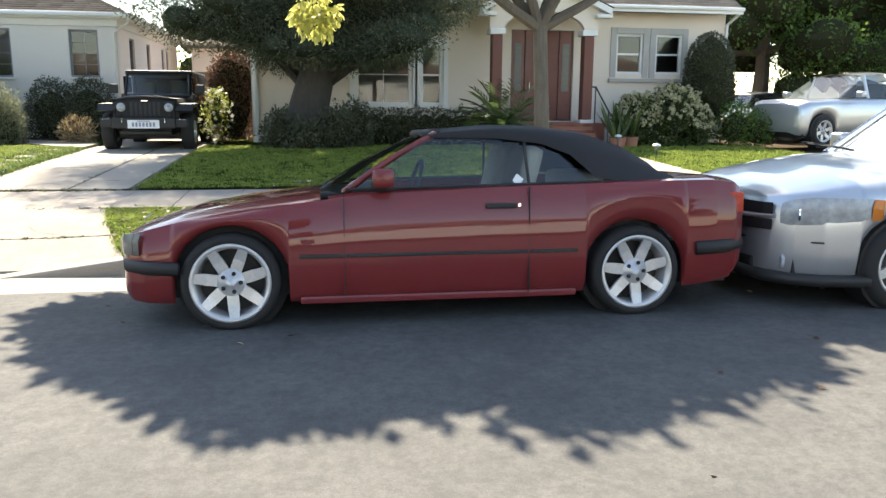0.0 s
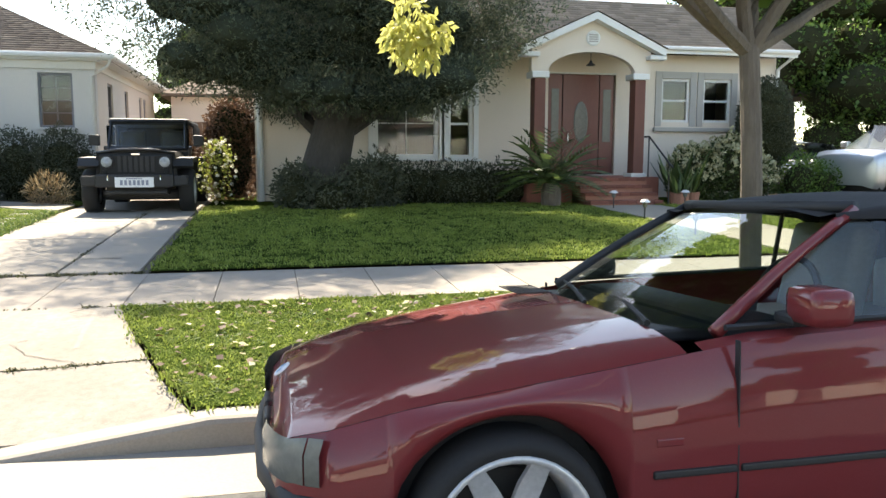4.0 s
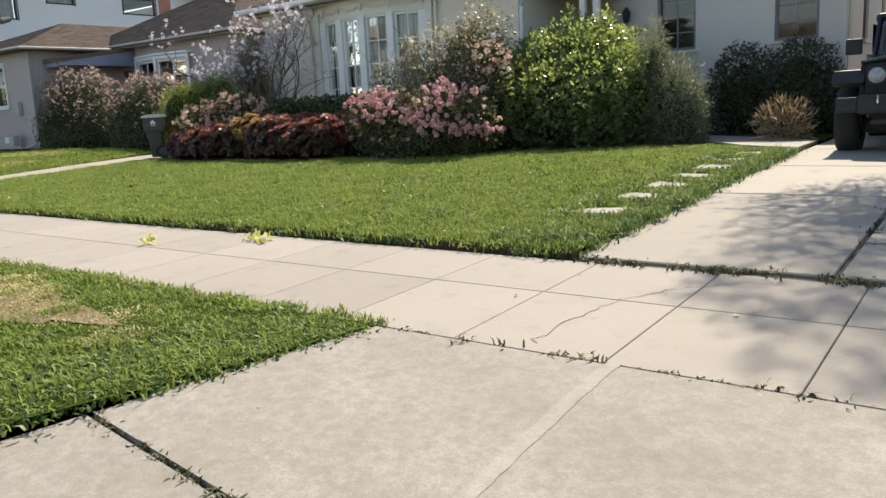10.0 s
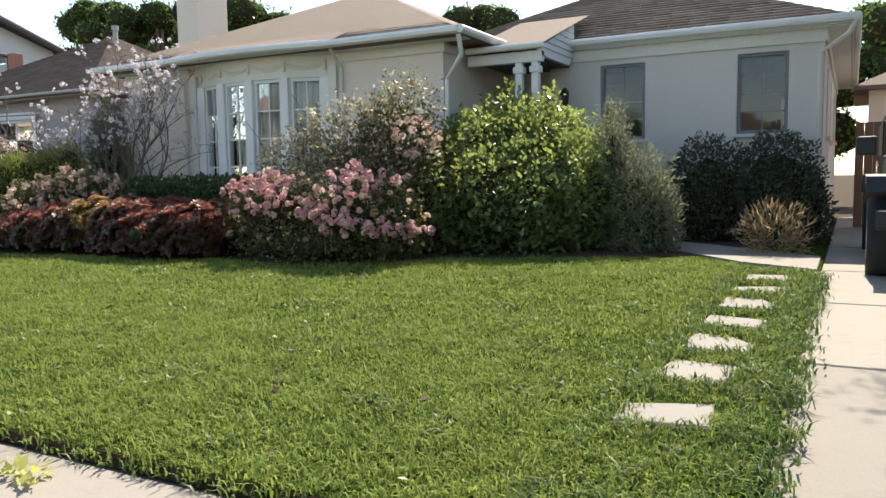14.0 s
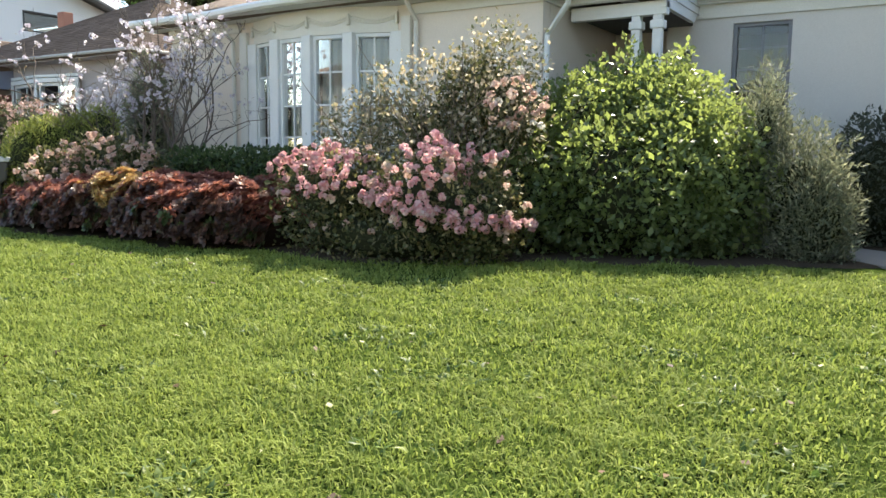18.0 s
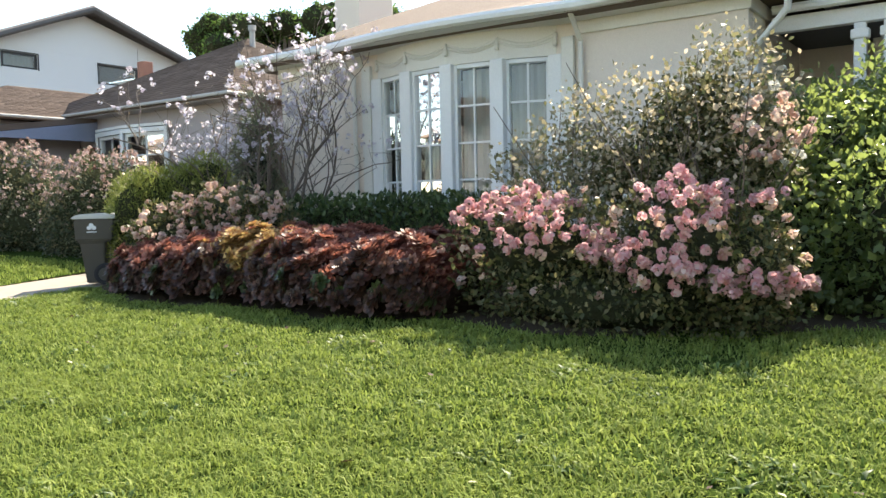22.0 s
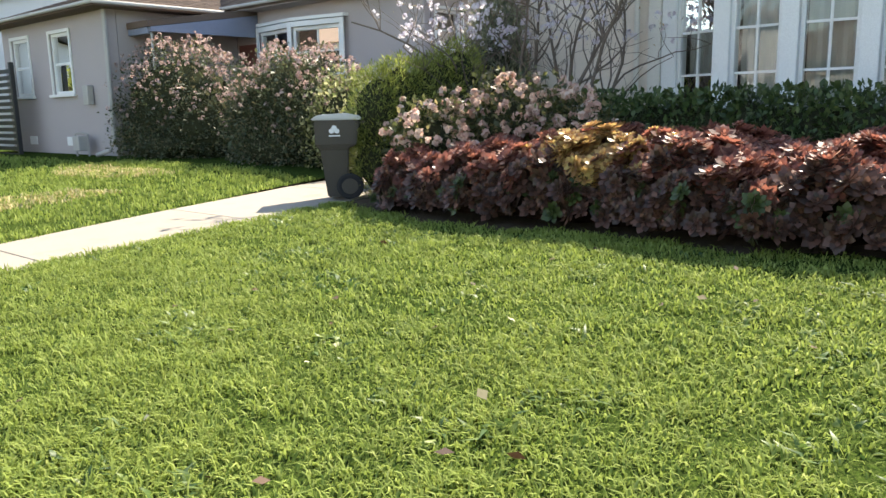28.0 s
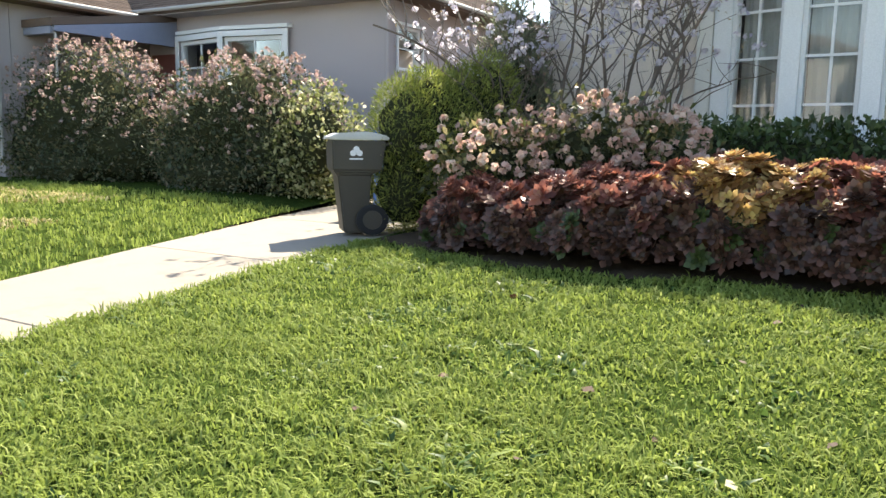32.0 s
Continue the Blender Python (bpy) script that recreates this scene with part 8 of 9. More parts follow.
part("porch_beam", boxed(HX1 + 0.06, PYF - 0.18, 3.12, WX0 + 0.42, PYF - 0.06, 3.28, 0.01), white_paint, mid)
gutter_run(mid, [(HX1 + 0.1, PYF - 0.3, 3.33), (WX0 + 0.5, PYF - 0.3, 3.33)], white_paint, 0.05)
for x in (WX0 + 0.05, WX0 + 0.31):
    ps = part("porch_post", boxed(x - 0.055, PYF - 0.17, 0.6, x + 0.055, PYF - 0.07, 3.12, 0.01), white_paint, mid)
    part("bracket", boxed(x - 0.085, PYF - 0.19, 2.96, x + 0.085, PYF - 0.05, 3.06, 0.02), white_paint, ps)
part("porch_floor", boxed(HX1 + 0.02, PYF - 0.3, 0.3, WX0 + 0.4, WY + 0.28, 0.6, 0.015), concrete, mid)
part("porch_door", boxed(HX1 + 0.13, WY + 0.34, 0.62, WX0 - 0.03, WY + 0.4, 2.69, 0.01), door_wood, mid)
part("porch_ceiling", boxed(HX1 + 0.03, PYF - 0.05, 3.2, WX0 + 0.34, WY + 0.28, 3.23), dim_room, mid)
ln = part("lantern", lathe(bmesh.new(), [(0.0, 0.2), (0.03, 0.18), (0.075, 0.1), (0.07, 0.08), (0.06, -0.06), (0.03, -0.1), (0, -0.1)], 10, pose(-8.86, WY - 0.12, 2.68)), black_metal, mid, "black wall lantern")
part("arm", tube(bmesh.new(), [(-8.86, WY - 0.0, 2.7), (-8.86, WY - 0.1, 2.78)], 0.012, 6), black_metal, ln)


def lettering(text, size, m, mat, parent, name="number"):
    cu = bpy.data.curves.new(name, "FONT")
    cu.body, cu.size, cu.extrude, cu.align_x = text, size, 0.006, "CENTER"
    tmp = new("tmp", cu)
    me = bpy.data.meshes.new_from_object(tmp.evaluated_get(bpy.context.evaluated_depsgraph_get()))
    bpy.data.objects.remove(tmp)
    ob = part(name, me, mat, parent)
    ob.matrix_local = m
    return ob


lettering("32", 0.2, pose(-8.69, WY - 0.012, 2.33, 90), black_metal, mid, "house_number")

# east house: portico, door, windows
PC, PY0 = 5.27, 18.4
column_red = surface("column_red", (0.16, 0.065, 0.05), (0.21, 0.09, 0.07), 60, 4, 0.8, 0.2)
for x in (4.12, 6.38):
    col = part("column", boxed(x - 0.12, PY0 - 0.02, 1.0, x + 0.12, PY0 + 0.26, 3.04, 0.012), column_red, east, "brick-red square column")
    part("column_cap", boxed(x - 0.19, PY0 - 0.06, 3.04, x + 0.19, PY0 + 0.34, 3.17, 0.02), white_paint, col)
    part("column_foot", boxed(x - 0.18, PY0 - 0.05, 0.96, x + 0.18, PY0 + 0.33, 1.06, 0.015), white_paint, col)
bm = bmesh.new()
arch = [(PC + 0.98 * math.cos(a), 3.16 + 0.43 * math.sin(a)) for a in np.linspace(math.pi, 0, 17)]
outline = [(PC - 1.34, 3.17), (PC - 1.34, 3.62), (PC, 4.24), (PC + 1.34, 3.62), (PC + 1.34, 3.17)] + [(x, z) for x, z in reversed(arch)]
prism(bm, outline, "y", PY0, PY0 + 0.16)
part("gable", bm, stucco_cream, east)
for s in (-1, 1):
    bm = bmesh.new()
    prism(bm, [(PC, 4.23), (PC, 4.38), (PC + s * 1.58, 3.67), (PC + s * 1.58, 3.52)], "y", PY0 - 0.22, PY0 - 0.004)
    part("raking_cornice", bm, white_paint, east)
    bm = sheet_of([[(PC, PY0 - 0.24, 4.4), (PC + s * 1.62, PY0 - 0.24, 3.68)], [(PC, EY + 2.2, 4.4), (PC + s * 1.62, EY + 2.2, 3.68)]])
    part("porch_roof", bm, shingle, east)
    part("cornice_return", boxed(PC + s * 1.22, PY0 - 0.2, 3.45, PC + s * 1.6, PY0 + 0.1, 3.54, 0.015), white_paint, east)
vt = part("round_vent", lathe(bmesh.new(), [(0.0, 0), (0.15, 0), (0.16, 0.02), (0.13, 0.035), (0.0, 0.03)], 24, pose(PC, PY0 - 0.004, 3.87, 90)), white_paint, east, "round louvred vent")
for k in range(4):
    part("slat", boxed(PC - 0.1, PY0 - 0.05, 3.79 + 0.045 * k, PC + 0.1, PY0 - 0.035, 3.815 + 0.045 * k), grey_trim, vt)
lp = part("hanging_lamp", lathe(bmesh.new(), [(0.0, 0.12), (0.02, 0.1), (0.035, 0.06), (0.1, 0.0), (0.09, -0.01), (0, -0.01)], 14, pose(PC + 0.05, PY0 + 0.2, 3.34)), black_metal, east, "bell-shaped hanging lamp")
part("chain", tube(bmesh.new(), [(PC + 0.05, PY0 + 0.2, 3.44), (PC + 0.05, PY0 + 0.2, 4.1)], 0.008, 5), black_metal, lp)
dr = part("front_door", boxed(5.18, EY + 0.06, 1.02, 6.06, EY + 0.11, 3.28, 0.01), door_wood, east, "red-brown front door with an oval light")
part("oval_light", lathe(bmesh.new(), [(0, 0), (0.17, 0), (0.175, 0.012), (0.15, 0.02), (0, 0.02)], 28, pose(5.62, EY + 0.055, 2.2, 90) @ Matrix.Diagonal((1, 2.7, 1, 1))), lamp_glass, dr, "oval leaded glass")
part("door_handle", tube(bmesh.new(), [(5.3, EY + 0.05, 2.0), (5.3, EY + 0.0, 1.98), (5.3, EY + 0.0, 1.75), (5.3, EY + 0.05, 1.73)], 0.014, 6), chrome, dr)
for a, b in ((4.82, 5.16), (6.08, 6.43)):
    sl = part("sidelight", boxed(a, EY + 0.06, 1.02, b, EY + 0.1, 3.28, 0.008), door_wood, east)
    part("light", boxed(a + 0.08, EY + 0.045, 1.75, b - 0.08, EY + 0.058, 2.95, 0.004), lamp_glass, sl)
part("door_head", boxed(4.8, EY - 0.02, 3.28, 6.45, EY + 0.1, 3.318), white_paint, east)
for n, (a, b) in enumerate(((7.6, 8.33), (8.68, 9.41))):
    window("window", a, b, 2.22, 3.23, EY + 0.04, 1, 1, white_paint, fw=0.06, parent=east, sash=True, sill=False, depth=0.08, trim=0.16, trim_mat=grey_trim)
part("window_ledge", boxed(7.4, EY - 0.1, 2.0, 9.65, EY - 0.004, 2.1, 0.02), grey_trim, east)
window("picture_window", 0.82, 2.27, 1.36, 2.9, EY + 0.04, 2, 2, white_paint, fw=0.1, parent=east, depth=0.1, trim=0.12)
window("side_window", 2.45, 3.05, 1.36, 2.9, EY + 0.04, 1, 1, white_paint, fw=0.09, parent=east, sash=True, depth=0.1, trim=0.12)
gutter_run(east, [(EX0 - 0.5, EY - 0.55, 3.85), (PC - 1.8, EY - 0.55, 3.85)], white_paint, 0.05)
gutter_run(east, [(PC + 1.8, EY - 0.55, 3.85), (EX1 + 0.2, EY - 0.55, 3.85)], white_paint, 0.05)
part("fascia", boxed(PC + 1.8, EY - 0.52, 3.73, EX1 + 0.2, EY - 0.505, 3.85), white_paint, east)
downpipe(east, [(EX1 + 0.1, EY - 0.5, 3.75), (EX1 + 0.02, EY - 0.06, 3.5), (EX1 - 0.05, EY - 0.05, 0.5)], white_paint, 0.04)
downpipe(east, [(EX0 + 0.1, EY - 0.06, 3.7), (EX0 + 0.1, EY - 0.06, 0.4)], white_paint, 0.07)
part("porch_floor", boxed(3.8, 18.22, 0.2, 6.8, EY - 0.02, 0.98, 0.02), brick_red, east)
steps = thing("entry_steps", "red brick entry steps", "steps")
bk = bpy.data.meshes.new("brick")
bm = boxed(0.004, 0.0, 0.0, 0.196, 0.3, 0.066, 0.005)
bm.to_mesh(bk)
bm.free()
bk.materials.append(brick_mat)
for k in range(4):
    part("core", boxed(4.8, 17.2 + 0.27 * k, 0.3, 6.4, 18.22, 0.55 + 0.142 * k - 0.072), terracotta, steps)
    for i in range(8):
        ob = new("brick", bk)
        ob.parent = steps
        ob.location = (4.78 + 0.197 * i, 17.18 + 0.27 * k, 0.55 + 0.142 * k - 0.07)
rail = thing("hand_rail", "black iron handrail beside the steps", "handrail")
for x, y, z in ((6.5, 17.25, 0.42), (6.5, 18.15, 0.98)):
    part("post", tube(bmesh.new(), [(x, y, z), (x, y, z + 0.85)], 0.016, 8), black_metal, rail)
part("rail", tube(bmesh.new(), [(6.5, 17.1, 1.2), (6.5, 17.25, 1.28), (6.5, 18.15, 1.84), (6.5, 18.35, 1.84)], 0.02, 8), black_metal, rail)

# path lights
def path_light(x, y):
    z = ground_z(x, y)
    t = thing("path_light", "small solar path light on a stake", "garden light", pose(x, y, z), "path lights")
    part("stake", lathe(bmesh.new(), [(0.008, -0.05), (0.012, 0.0), (0.012, 0.22), (0.01, 0.22)], 8), black_metal, t)
    part("lens", lathe(bmesh.new(), [(0.02, 0.22), (0.035, 0.23), (0.045, 0.3), (0.02, 0.31)], 12), lamp_glass, t)
    part("cap", lathe(bmesh.new(), [(0.0, 0.305), (0.085, 0.305), (0.08, 0.325), (0.05, 0.35), (0.0, 0.36)], 16), alloy, t)


for x, y in ((5.0, 16.6), (4.66, 14.67), (4.47, 12.77), (6.5, 16.6), (6.32, 14.2)):
    path_light(x, y)

# west house: bay window, porch canopy, meters
BC = -23.4
for m in (turned(BC - 1.3, NY - 0.06, -9), turned(BC - 0.002, NY - 0.266, 9)):
    window("bay_window", 0.05, 1.25, 2.05, 3.0, 0.0, 2, 2, white_paint, m=m, fw=0.07, muntin=0.03, parent=west, sill=False, trim=0.1)
part("bay_box", boxed(BC - 1.32, NY - 0.02, 1.88, BC + 1.32, NY + 0.3, 1.99), white_paint, west)
for name, z0, z1, q in (("bay_hood", 3.12, 3.18, 0.04), ("bay_base", 1.7, 1.97, 0.0)):
    bm = bmesh.new()
    prism(bm, [(BC - 1.32 - q, NY - 0.004), (BC - 1.3 - q, NY - 0.08 - q), (BC, NY - 0.28 - q), (BC + 1.3 + q, NY - 0.08 - q), (BC + 1.32 + q, NY - 0.004)], "z", z0, z1)
    part(name, bm, white_paint, west)
window("window", 0.1, 0.8, 2.4, 3.1, 0.04, 1, 2, white_paint, m=turned(NX1, NY + 0.21, 90), fw=0.05, parent=west, trim=0.05, sill=False, blind=curtain)
for a, b in ((-30.1, -29.2), (-28.1, -27.2)):
    window("window", a, b, 1.84, 3.07, NWY + 0.04, 1, 1, white_paint, fw=0.06, parent=west, sash=True, trim=0.07, depth=0.08, blind=curtain)
bm = bmesh.new()
prism(bm, [(18.6, 3.0), (18.6, 3.12), (NY - 0.02, 3.5), (NY - 0.02, 3.38)], "x", NX0 + 0.01, -24.8)
cn = part("porch_canopy", bm, shingle_dark, west)
bm = bmesh.new()
prism(bm, [(18.65, 2.92), (18.65, 3.0), (NY - 0.02, 3.37), (NY - 0.02, 2.92)], "x", -24.86, -24.805)
grey_blue = surface("grey_blue_boards", (0.2, 0.22, 0.3), (0.26, 0.28, 0.36), 70, 3, 0.7, 0.2)
part("cheek", bm, grey_blue, cn)
part("front_beam", boxed(NX0 + 0.01, 18.62, 2.88, -24.87, 18.72, 2.998, 0.01), grey_blue, cn)
part("post", tube(bmesh.new(), [(-24.86, 18.7, 0.6), (-24.86, 18.7, 2.9)], 0.022, 8), grey_trim, cn)
part("porch_slab", boxed(NX0 + 0.01, 18.5, 0.3, -24.7, NY - 0.01, 0.82, 0.015), concrete, west)
part("house_door", boxed(-25.5, NY - 0.03, 0.84, -24.85, NY - 0.004, 2.8), door_wood, west)
downpipe(west, [(NX0 + 0.03, 18.16, 3.35), (NX0 + 0.03, 18.14, 0.85), (NX0 - 0.05, 18.08, 0.72), (NX0 - 0.35, 17.95, 0.63)], grey_trim, 0.045)
gutter_run(west, [(NX0, NY - 0.5, 3.52), (NX1 + 0.5, NY - 0.5, 3.52), (NX1 + 0.5, 28.5, 3.52)], grey_trim, 0.035)
gutter_run(west, [(NWX - 0.4, NWY - 0.45, 3.42), (NX0 + 0.45, NWY - 0.45, 3.42), (NX0 + 0.45, NY - 0.6, 3.42)], grey_trim, 0.035)
downpipe(west, [(NX1 + 0.05, NY - 0.05, 3.5), (NX1 + 0.05, NY - 0.05, 0.55)], stucco_mauve, 0.035)
part("electric_meter", boxed(-26.55, 18.06, 1.6, -26.33, 18.19, 1.98, 0.02), grey_trim, west)
for x in (-29.6, -27.7):
    part("foundation_vent", boxed(x, 18.17, 0.78, x + 0.36, 18.195, 0.96, 0.005), white_paint, west)
gm = part("gas_meter", boxed(-26.75, 17.85, 0.7, -26.47, 18.07, 1.0, 0.03), grey_trim, west)
part("pipe", tube(bmesh.new(), [(-26.8, 17.95, 0.55), (-26.8, 17.95, 1.03), (-26.6, 17.95, 1.06), (-26.38, 18.0, 1.03), (-26.38, 18.0, 0.55)], 0.018, 6), grey_trim, gm)
part("roof_flue", lathe(bmesh.new(), [(0.0, 0), (0.07, 0), (0.07, 0.6), (0.1, 0.6), (0.1, 0.72), (0, 0.74)], 10, pose(-23.0, 24.2, 5.1)), grey_trim, west)
flue = part("brick_stack", boxed(-27.35, 23.85, 4.2, -27.05, 24.15, 5.4, 0.02), terracotta, west, "small terracotta flue")
# gate between the houses
gate = thing("side_gate", "brown wooden side gate with an arched top and iron spikes", "gate")
for k in range(13):
    f = k / 12
    z = 2.12 + 0.28 * math.sin(math.pi * f) ** 0.8
    part("board", boxed(-20.0 + 2.72 * f - 0.1, 21.6, 0.45, -20.0 + 2.72 * f + 0.1, 21.64, z, 0.006), fence_wood, gate)
    part("spike", tube(bmesh.new(), [(-20.0 + 2.72 * f, 21.62, z - 0.05), (-20.0 + 2.72 * f, 21.62, z + 0.14)], [0.01, 0.004], 6), black_metal, gate)
part("arch_rail", tube(bmesh.new(), [(-20.1 + 2.9 * f, 21.57, 2.1 + 0.28 * math.sin(math.pi * f) ** 0.8) for f in np.linspace(0, 1, 13)], 0.04, 8), fence_wood, gate)

# fence and outbuilding at the end of the drive
fence = thing("board_fence", "weathered brown board fence behind the drive", "fence")
bd = bpy.data.meshes.new("board")
bm = boxed(0, 0, 0, 0.135, 0.025, 1.85, 0.005)
bm.to_mesh(bd)
bm.free()
bd.materials.append(fence_wood)
for k in range(23):
    ob = new("board", bd)
    ob.parent = fence
    ob.location = (-4.65 + 0.14 * k, 24.5, 0.45)
for z in (0.8, 1.9):
    part("rail", boxed(-4.65, 24.53, z, -1.4, 24.58, z + 0.09), fence_wood, fence)
shed = thing("outbuilding", "tan stucco outbuilding behind the drive", "outbuilding")
wall("front_wall", -4.4, -1.5, 0.3, 3.3, 29.0, 0.2, [], stucco_cream, parent=shed)
wall("side_wall", 0, 4, 0.3, 3.3, 0, 0.2, [], stucco_cream, turned(-1.5, 29.21, 90), parent=shed)
hip_roof("roof", -4.7, -1.2, 28.7, 33.5, 3.35, 0.9, shingle, "brown shingle roof", shed)

# the white two-storey house
FX = -32.0
far = thing("house_far", "modern white two-storey house with dark barrel roof tiles", "house")


def tiled(name, p00, p01, p10, p11, parent, period=0.3, courses=9):
    """A roof slope of barrel tiles. p00 to p01 runs along the eave, p10 to p11 along the ridge."""
    p00, p01, p10, p11 = (np.array(p, float) for p in (p00, p01, p10, p11))
    L = np.linalg.norm(p01 - p00)
    n = max(8, int(L / period) * 6)
    nrm = np.cross(p01 - p00, p10 - p00)
    nrm = nrm / np.linalg.norm(nrm)
    if nrm[2] < 0:
        nrm = -nrm
    v = []
    for j in range(courses * 2):
        g = (j // 2 + (j % 2) * 0.999) / courses
        step = 0.0 if j % 2 else 0.05
        for i in range(n + 1):
            f = i / n
            base = (p00 + (p01 - p00) * f) * (1 - g) + (p10 + (p11 - p10) * f) * g
            v.append(base + nrm * (0.06 * abs(math.sin(math.pi * f * L / period)) + step))
    fc = [(j * (n + 1) + i, j * (n + 1) + i + 1, (j + 1) * (n + 1) + i + 1, (j + 1) * (n + 1) + i) for j in range(courses * 2 - 1) for i in range(n)]
    return part(name, np_mesh("tiles", v, fc), tile_dark, parent, "dark barrel tiles", smooth=True)


fm = turned(FX, 18.5, 90)
holes = [(0.385, 1.05, 4.98, 5.98), (2.6, 3.27, 5.0, 6.05), (4.39, 5.48, 5.66, 6.14), (7.5, 9.0, 5.46, 6.12)]
wall("side_wall", 0, 10.8, 0.0, 6.3, 0, 0.25, holes, stucco_white, fm, parent=far)
bm = bmesh.new()
prism(bm, [(22.2, 6.302), (29.3, 6.302), (29.3, 6.5), (25.6, 7.62), (22.2, 6.35)], "x", FX - 0.25, FX)
part("gable_wall", bm, stucco_white, far)
for n, (a, b, c, d) in enumerate(holes):
    window("window", a, b, c, d, 0.04, 1, 1, black_metal, m=fm, fw=0.06, parent=far, sill=False, trim=0.03, depth=0.08, blind=curtain if n < 3 else None)
RX = -33.42                                 # ridge over the balcony end
wall("front_wall", -35.1, FX - 0.26, 0.0, 6.1, 18.5, 0.25, [(-33.6, -32.7, 4.35, 5.75)], stucco_white, parent=far)
wall("front_wall", -42, -35.1, 0.0, 5.9, 19.6, 0.25, [], stucco_white, parent=far)
wall("back_wall", -42, FX, 0.0, 6.3, 29.3, 0.25, [], stucco_white, parent=far)
bm = bmesh.new()
prism(bm, [(-35.1, 6.102), (FX - 0.26, 6.102), (FX - 0.26, 6.3), (RX, 6.92), (-35.1, 6.1)], "y", 18.5, 18.75)
part("gable_wall", bm, stucco_white, far)
window("balcony_door", -33.6, -32.7, 4.35, 5.75, 18.54, 2, 1, black_metal, fw=0.06, parent=far, sill=False)
tiled("roof_slope", (FX + 0.55, 17.75, 6.2), (FX + 0.55, 22.6, 6.2), (RX, 17.75, 7.12), (RX, 22.6, 7.12), far, courses=6)
tiled("roof_slope", (-35.4, 17.75, 6.14), (-35.4, 22.6, 6.14), (RX, 17.75, 7.12), (RX, 22.6, 7.12), far, courses=6)
tiled("gable_slope", (FX + 0.5, 22.0, 6.27), (FX - 8, 22.0, 6.27), (FX + 0.5, 25.6, 7.72), (FX - 8, 25.6, 7.72), far)
tiled("gable_slope", (FX + 0.5, 29.7, 6.37), (FX - 8, 29.7, 6.37), (FX + 0.5, 25.6, 7.72), (FX - 8, 25.6, 7.72), far)
bm = bmesh.new()
tube(bm, [(FX + 0.55, 21.9, 6.2), (FX + 0.55, 25.6, 7.77), (FX + 0.55, 29.8, 6.3)], 0.12, 8)
part("roof_edge", bm, tile_dark, far)
part("roof_edge", tube(bmesh.new(), [(FX + 0.58, 17.7, 6.17), (FX + 0.58, 22.0, 6.17)], 0.09, 8), tile_dark, far)
part("roof_edge", tube(bmesh.new(), [(FX + 0.55, 17.74, 6.17), (RX, 17.74, 7.1), (-35.4, 17.74, 6.1)], 0.1, 8), tile_dark, far)
part("soffit", boxed(FX, 17.8, 6.1, FX + 0.52, 22.3, 6.16), fence_wood, far)
part("soffit", sheet_of([[(FX, 17.8, 6.14), (RX, 17.8, 6.96), (-35.3, 17.8, 6.06)], [(FX, 18.49, 6.14), (RX, 18.49, 6.96), (-35.3, 18.49, 6.06)]]), fence_wood, far)
downpipe(far, [(FX + 0.5, 18.5, 6.15), (FX + 0.08, 18.6, 5.8), (FX + 0.08, 18.6, 4.2)], black_metal, 0.05)
part("balcony_slab", boxed(-37, 17.0, 4.1, FX - 0.1, 18.5, 4.35, 0.02), stucco_white, far)
bal = thing("balcony_rail", "black iron balcony railing", "railing")
for z in (4.5, 4.68, 4.86, 5.04, 5.2):
    part("bar", tube(bmesh.new(), [(-37, 17.02, z), (FX - 0.1, 17.02, z), (FX - 0.1, 18.45, z)], 0.018, 6), black_metal, bal)
for x in np.arange(-37, FX, 1.2):
    part("post", boxed(x - 0.02, 17.0, 4.35, x + 0.02, 17.04, 5.25), black_metal, bal)
# lower wing with its raking tiles
bm = bmesh.new()
prism(bm, [(13.5, 0.0), (21.2, 0.0), (21.2, 4.6), (20.6, 4.68), (13.5, 2.5)], "x", FX + 0.35, FX + 0.6)
part("lower_wall", bm, stucco_white, far)
wall("lower_front", -40, FX + 0.34, 0.0, 2.52, 13.5, 0.25, [(-34.5, -32.6, 0.4, 2.2)], stucco_white, parent=far)
part("garage_door", boxed(-34.5, 13.6, 0.3, -32.6, 13.66, 2.2), black_metal, far)
tiled("lower_slope", (FX + 0.85, 13.0, 2.42), (FX - 7, 13.0, 2.42), (FX + 0.85, 20.7, 4.78), (FX - 7, 20.7, 4.78), far)
bm = bmesh.new()
for k in range(22):
    f = k / 21
    lathe(bm, [(0.1, 0), (0.115, 0.05), (0.095, 0.36)], 8, Matrix.Translation((FX + 0.85, 13.0 + 7.7 * f, 2.46 + 2.36 * f)) @ pose(0, 0, 0, -74, 0, 0))
part("rake_tiles", bm, tile_dark, far, "dark barrel tiles along the rake")
downpipe(far, [(FX + 0.62, 15.8, 3.4), (FX + 0.68, 16.8, 3.3), (FX + 0.68, 17.0, 1.8), (FX + 0.75, 17.6, 1.5)], black_metal, 0.05)
part("wall_lamp", boxed(FX + 0.6, 18.3, 3.3, FX + 0.72, 18.42, 3.6, 0.02), black_metal, far)
sg = thing("slatted_gate", "black metal gate of horizontal slats", "gate")
for k in range(14):
    part("slat", boxed(-28.6, 17.5, 0.5 + 0.13 * k, -27.3, 17.54, 0.58 + 0.13 * k), black_metal, sg)
for x in (-28.62, -27.28):
    part("post", boxed(x - 0.04, 17.48, 0.42, x + 0.04, 17.56, 2.4), black_metal, sg)
b = [(-30.2, 16.0, 1.4, 0.8, 0.8, 1.1), (-30.9, 16.2, 1.1, 0.7, 0.7, 0.8)]
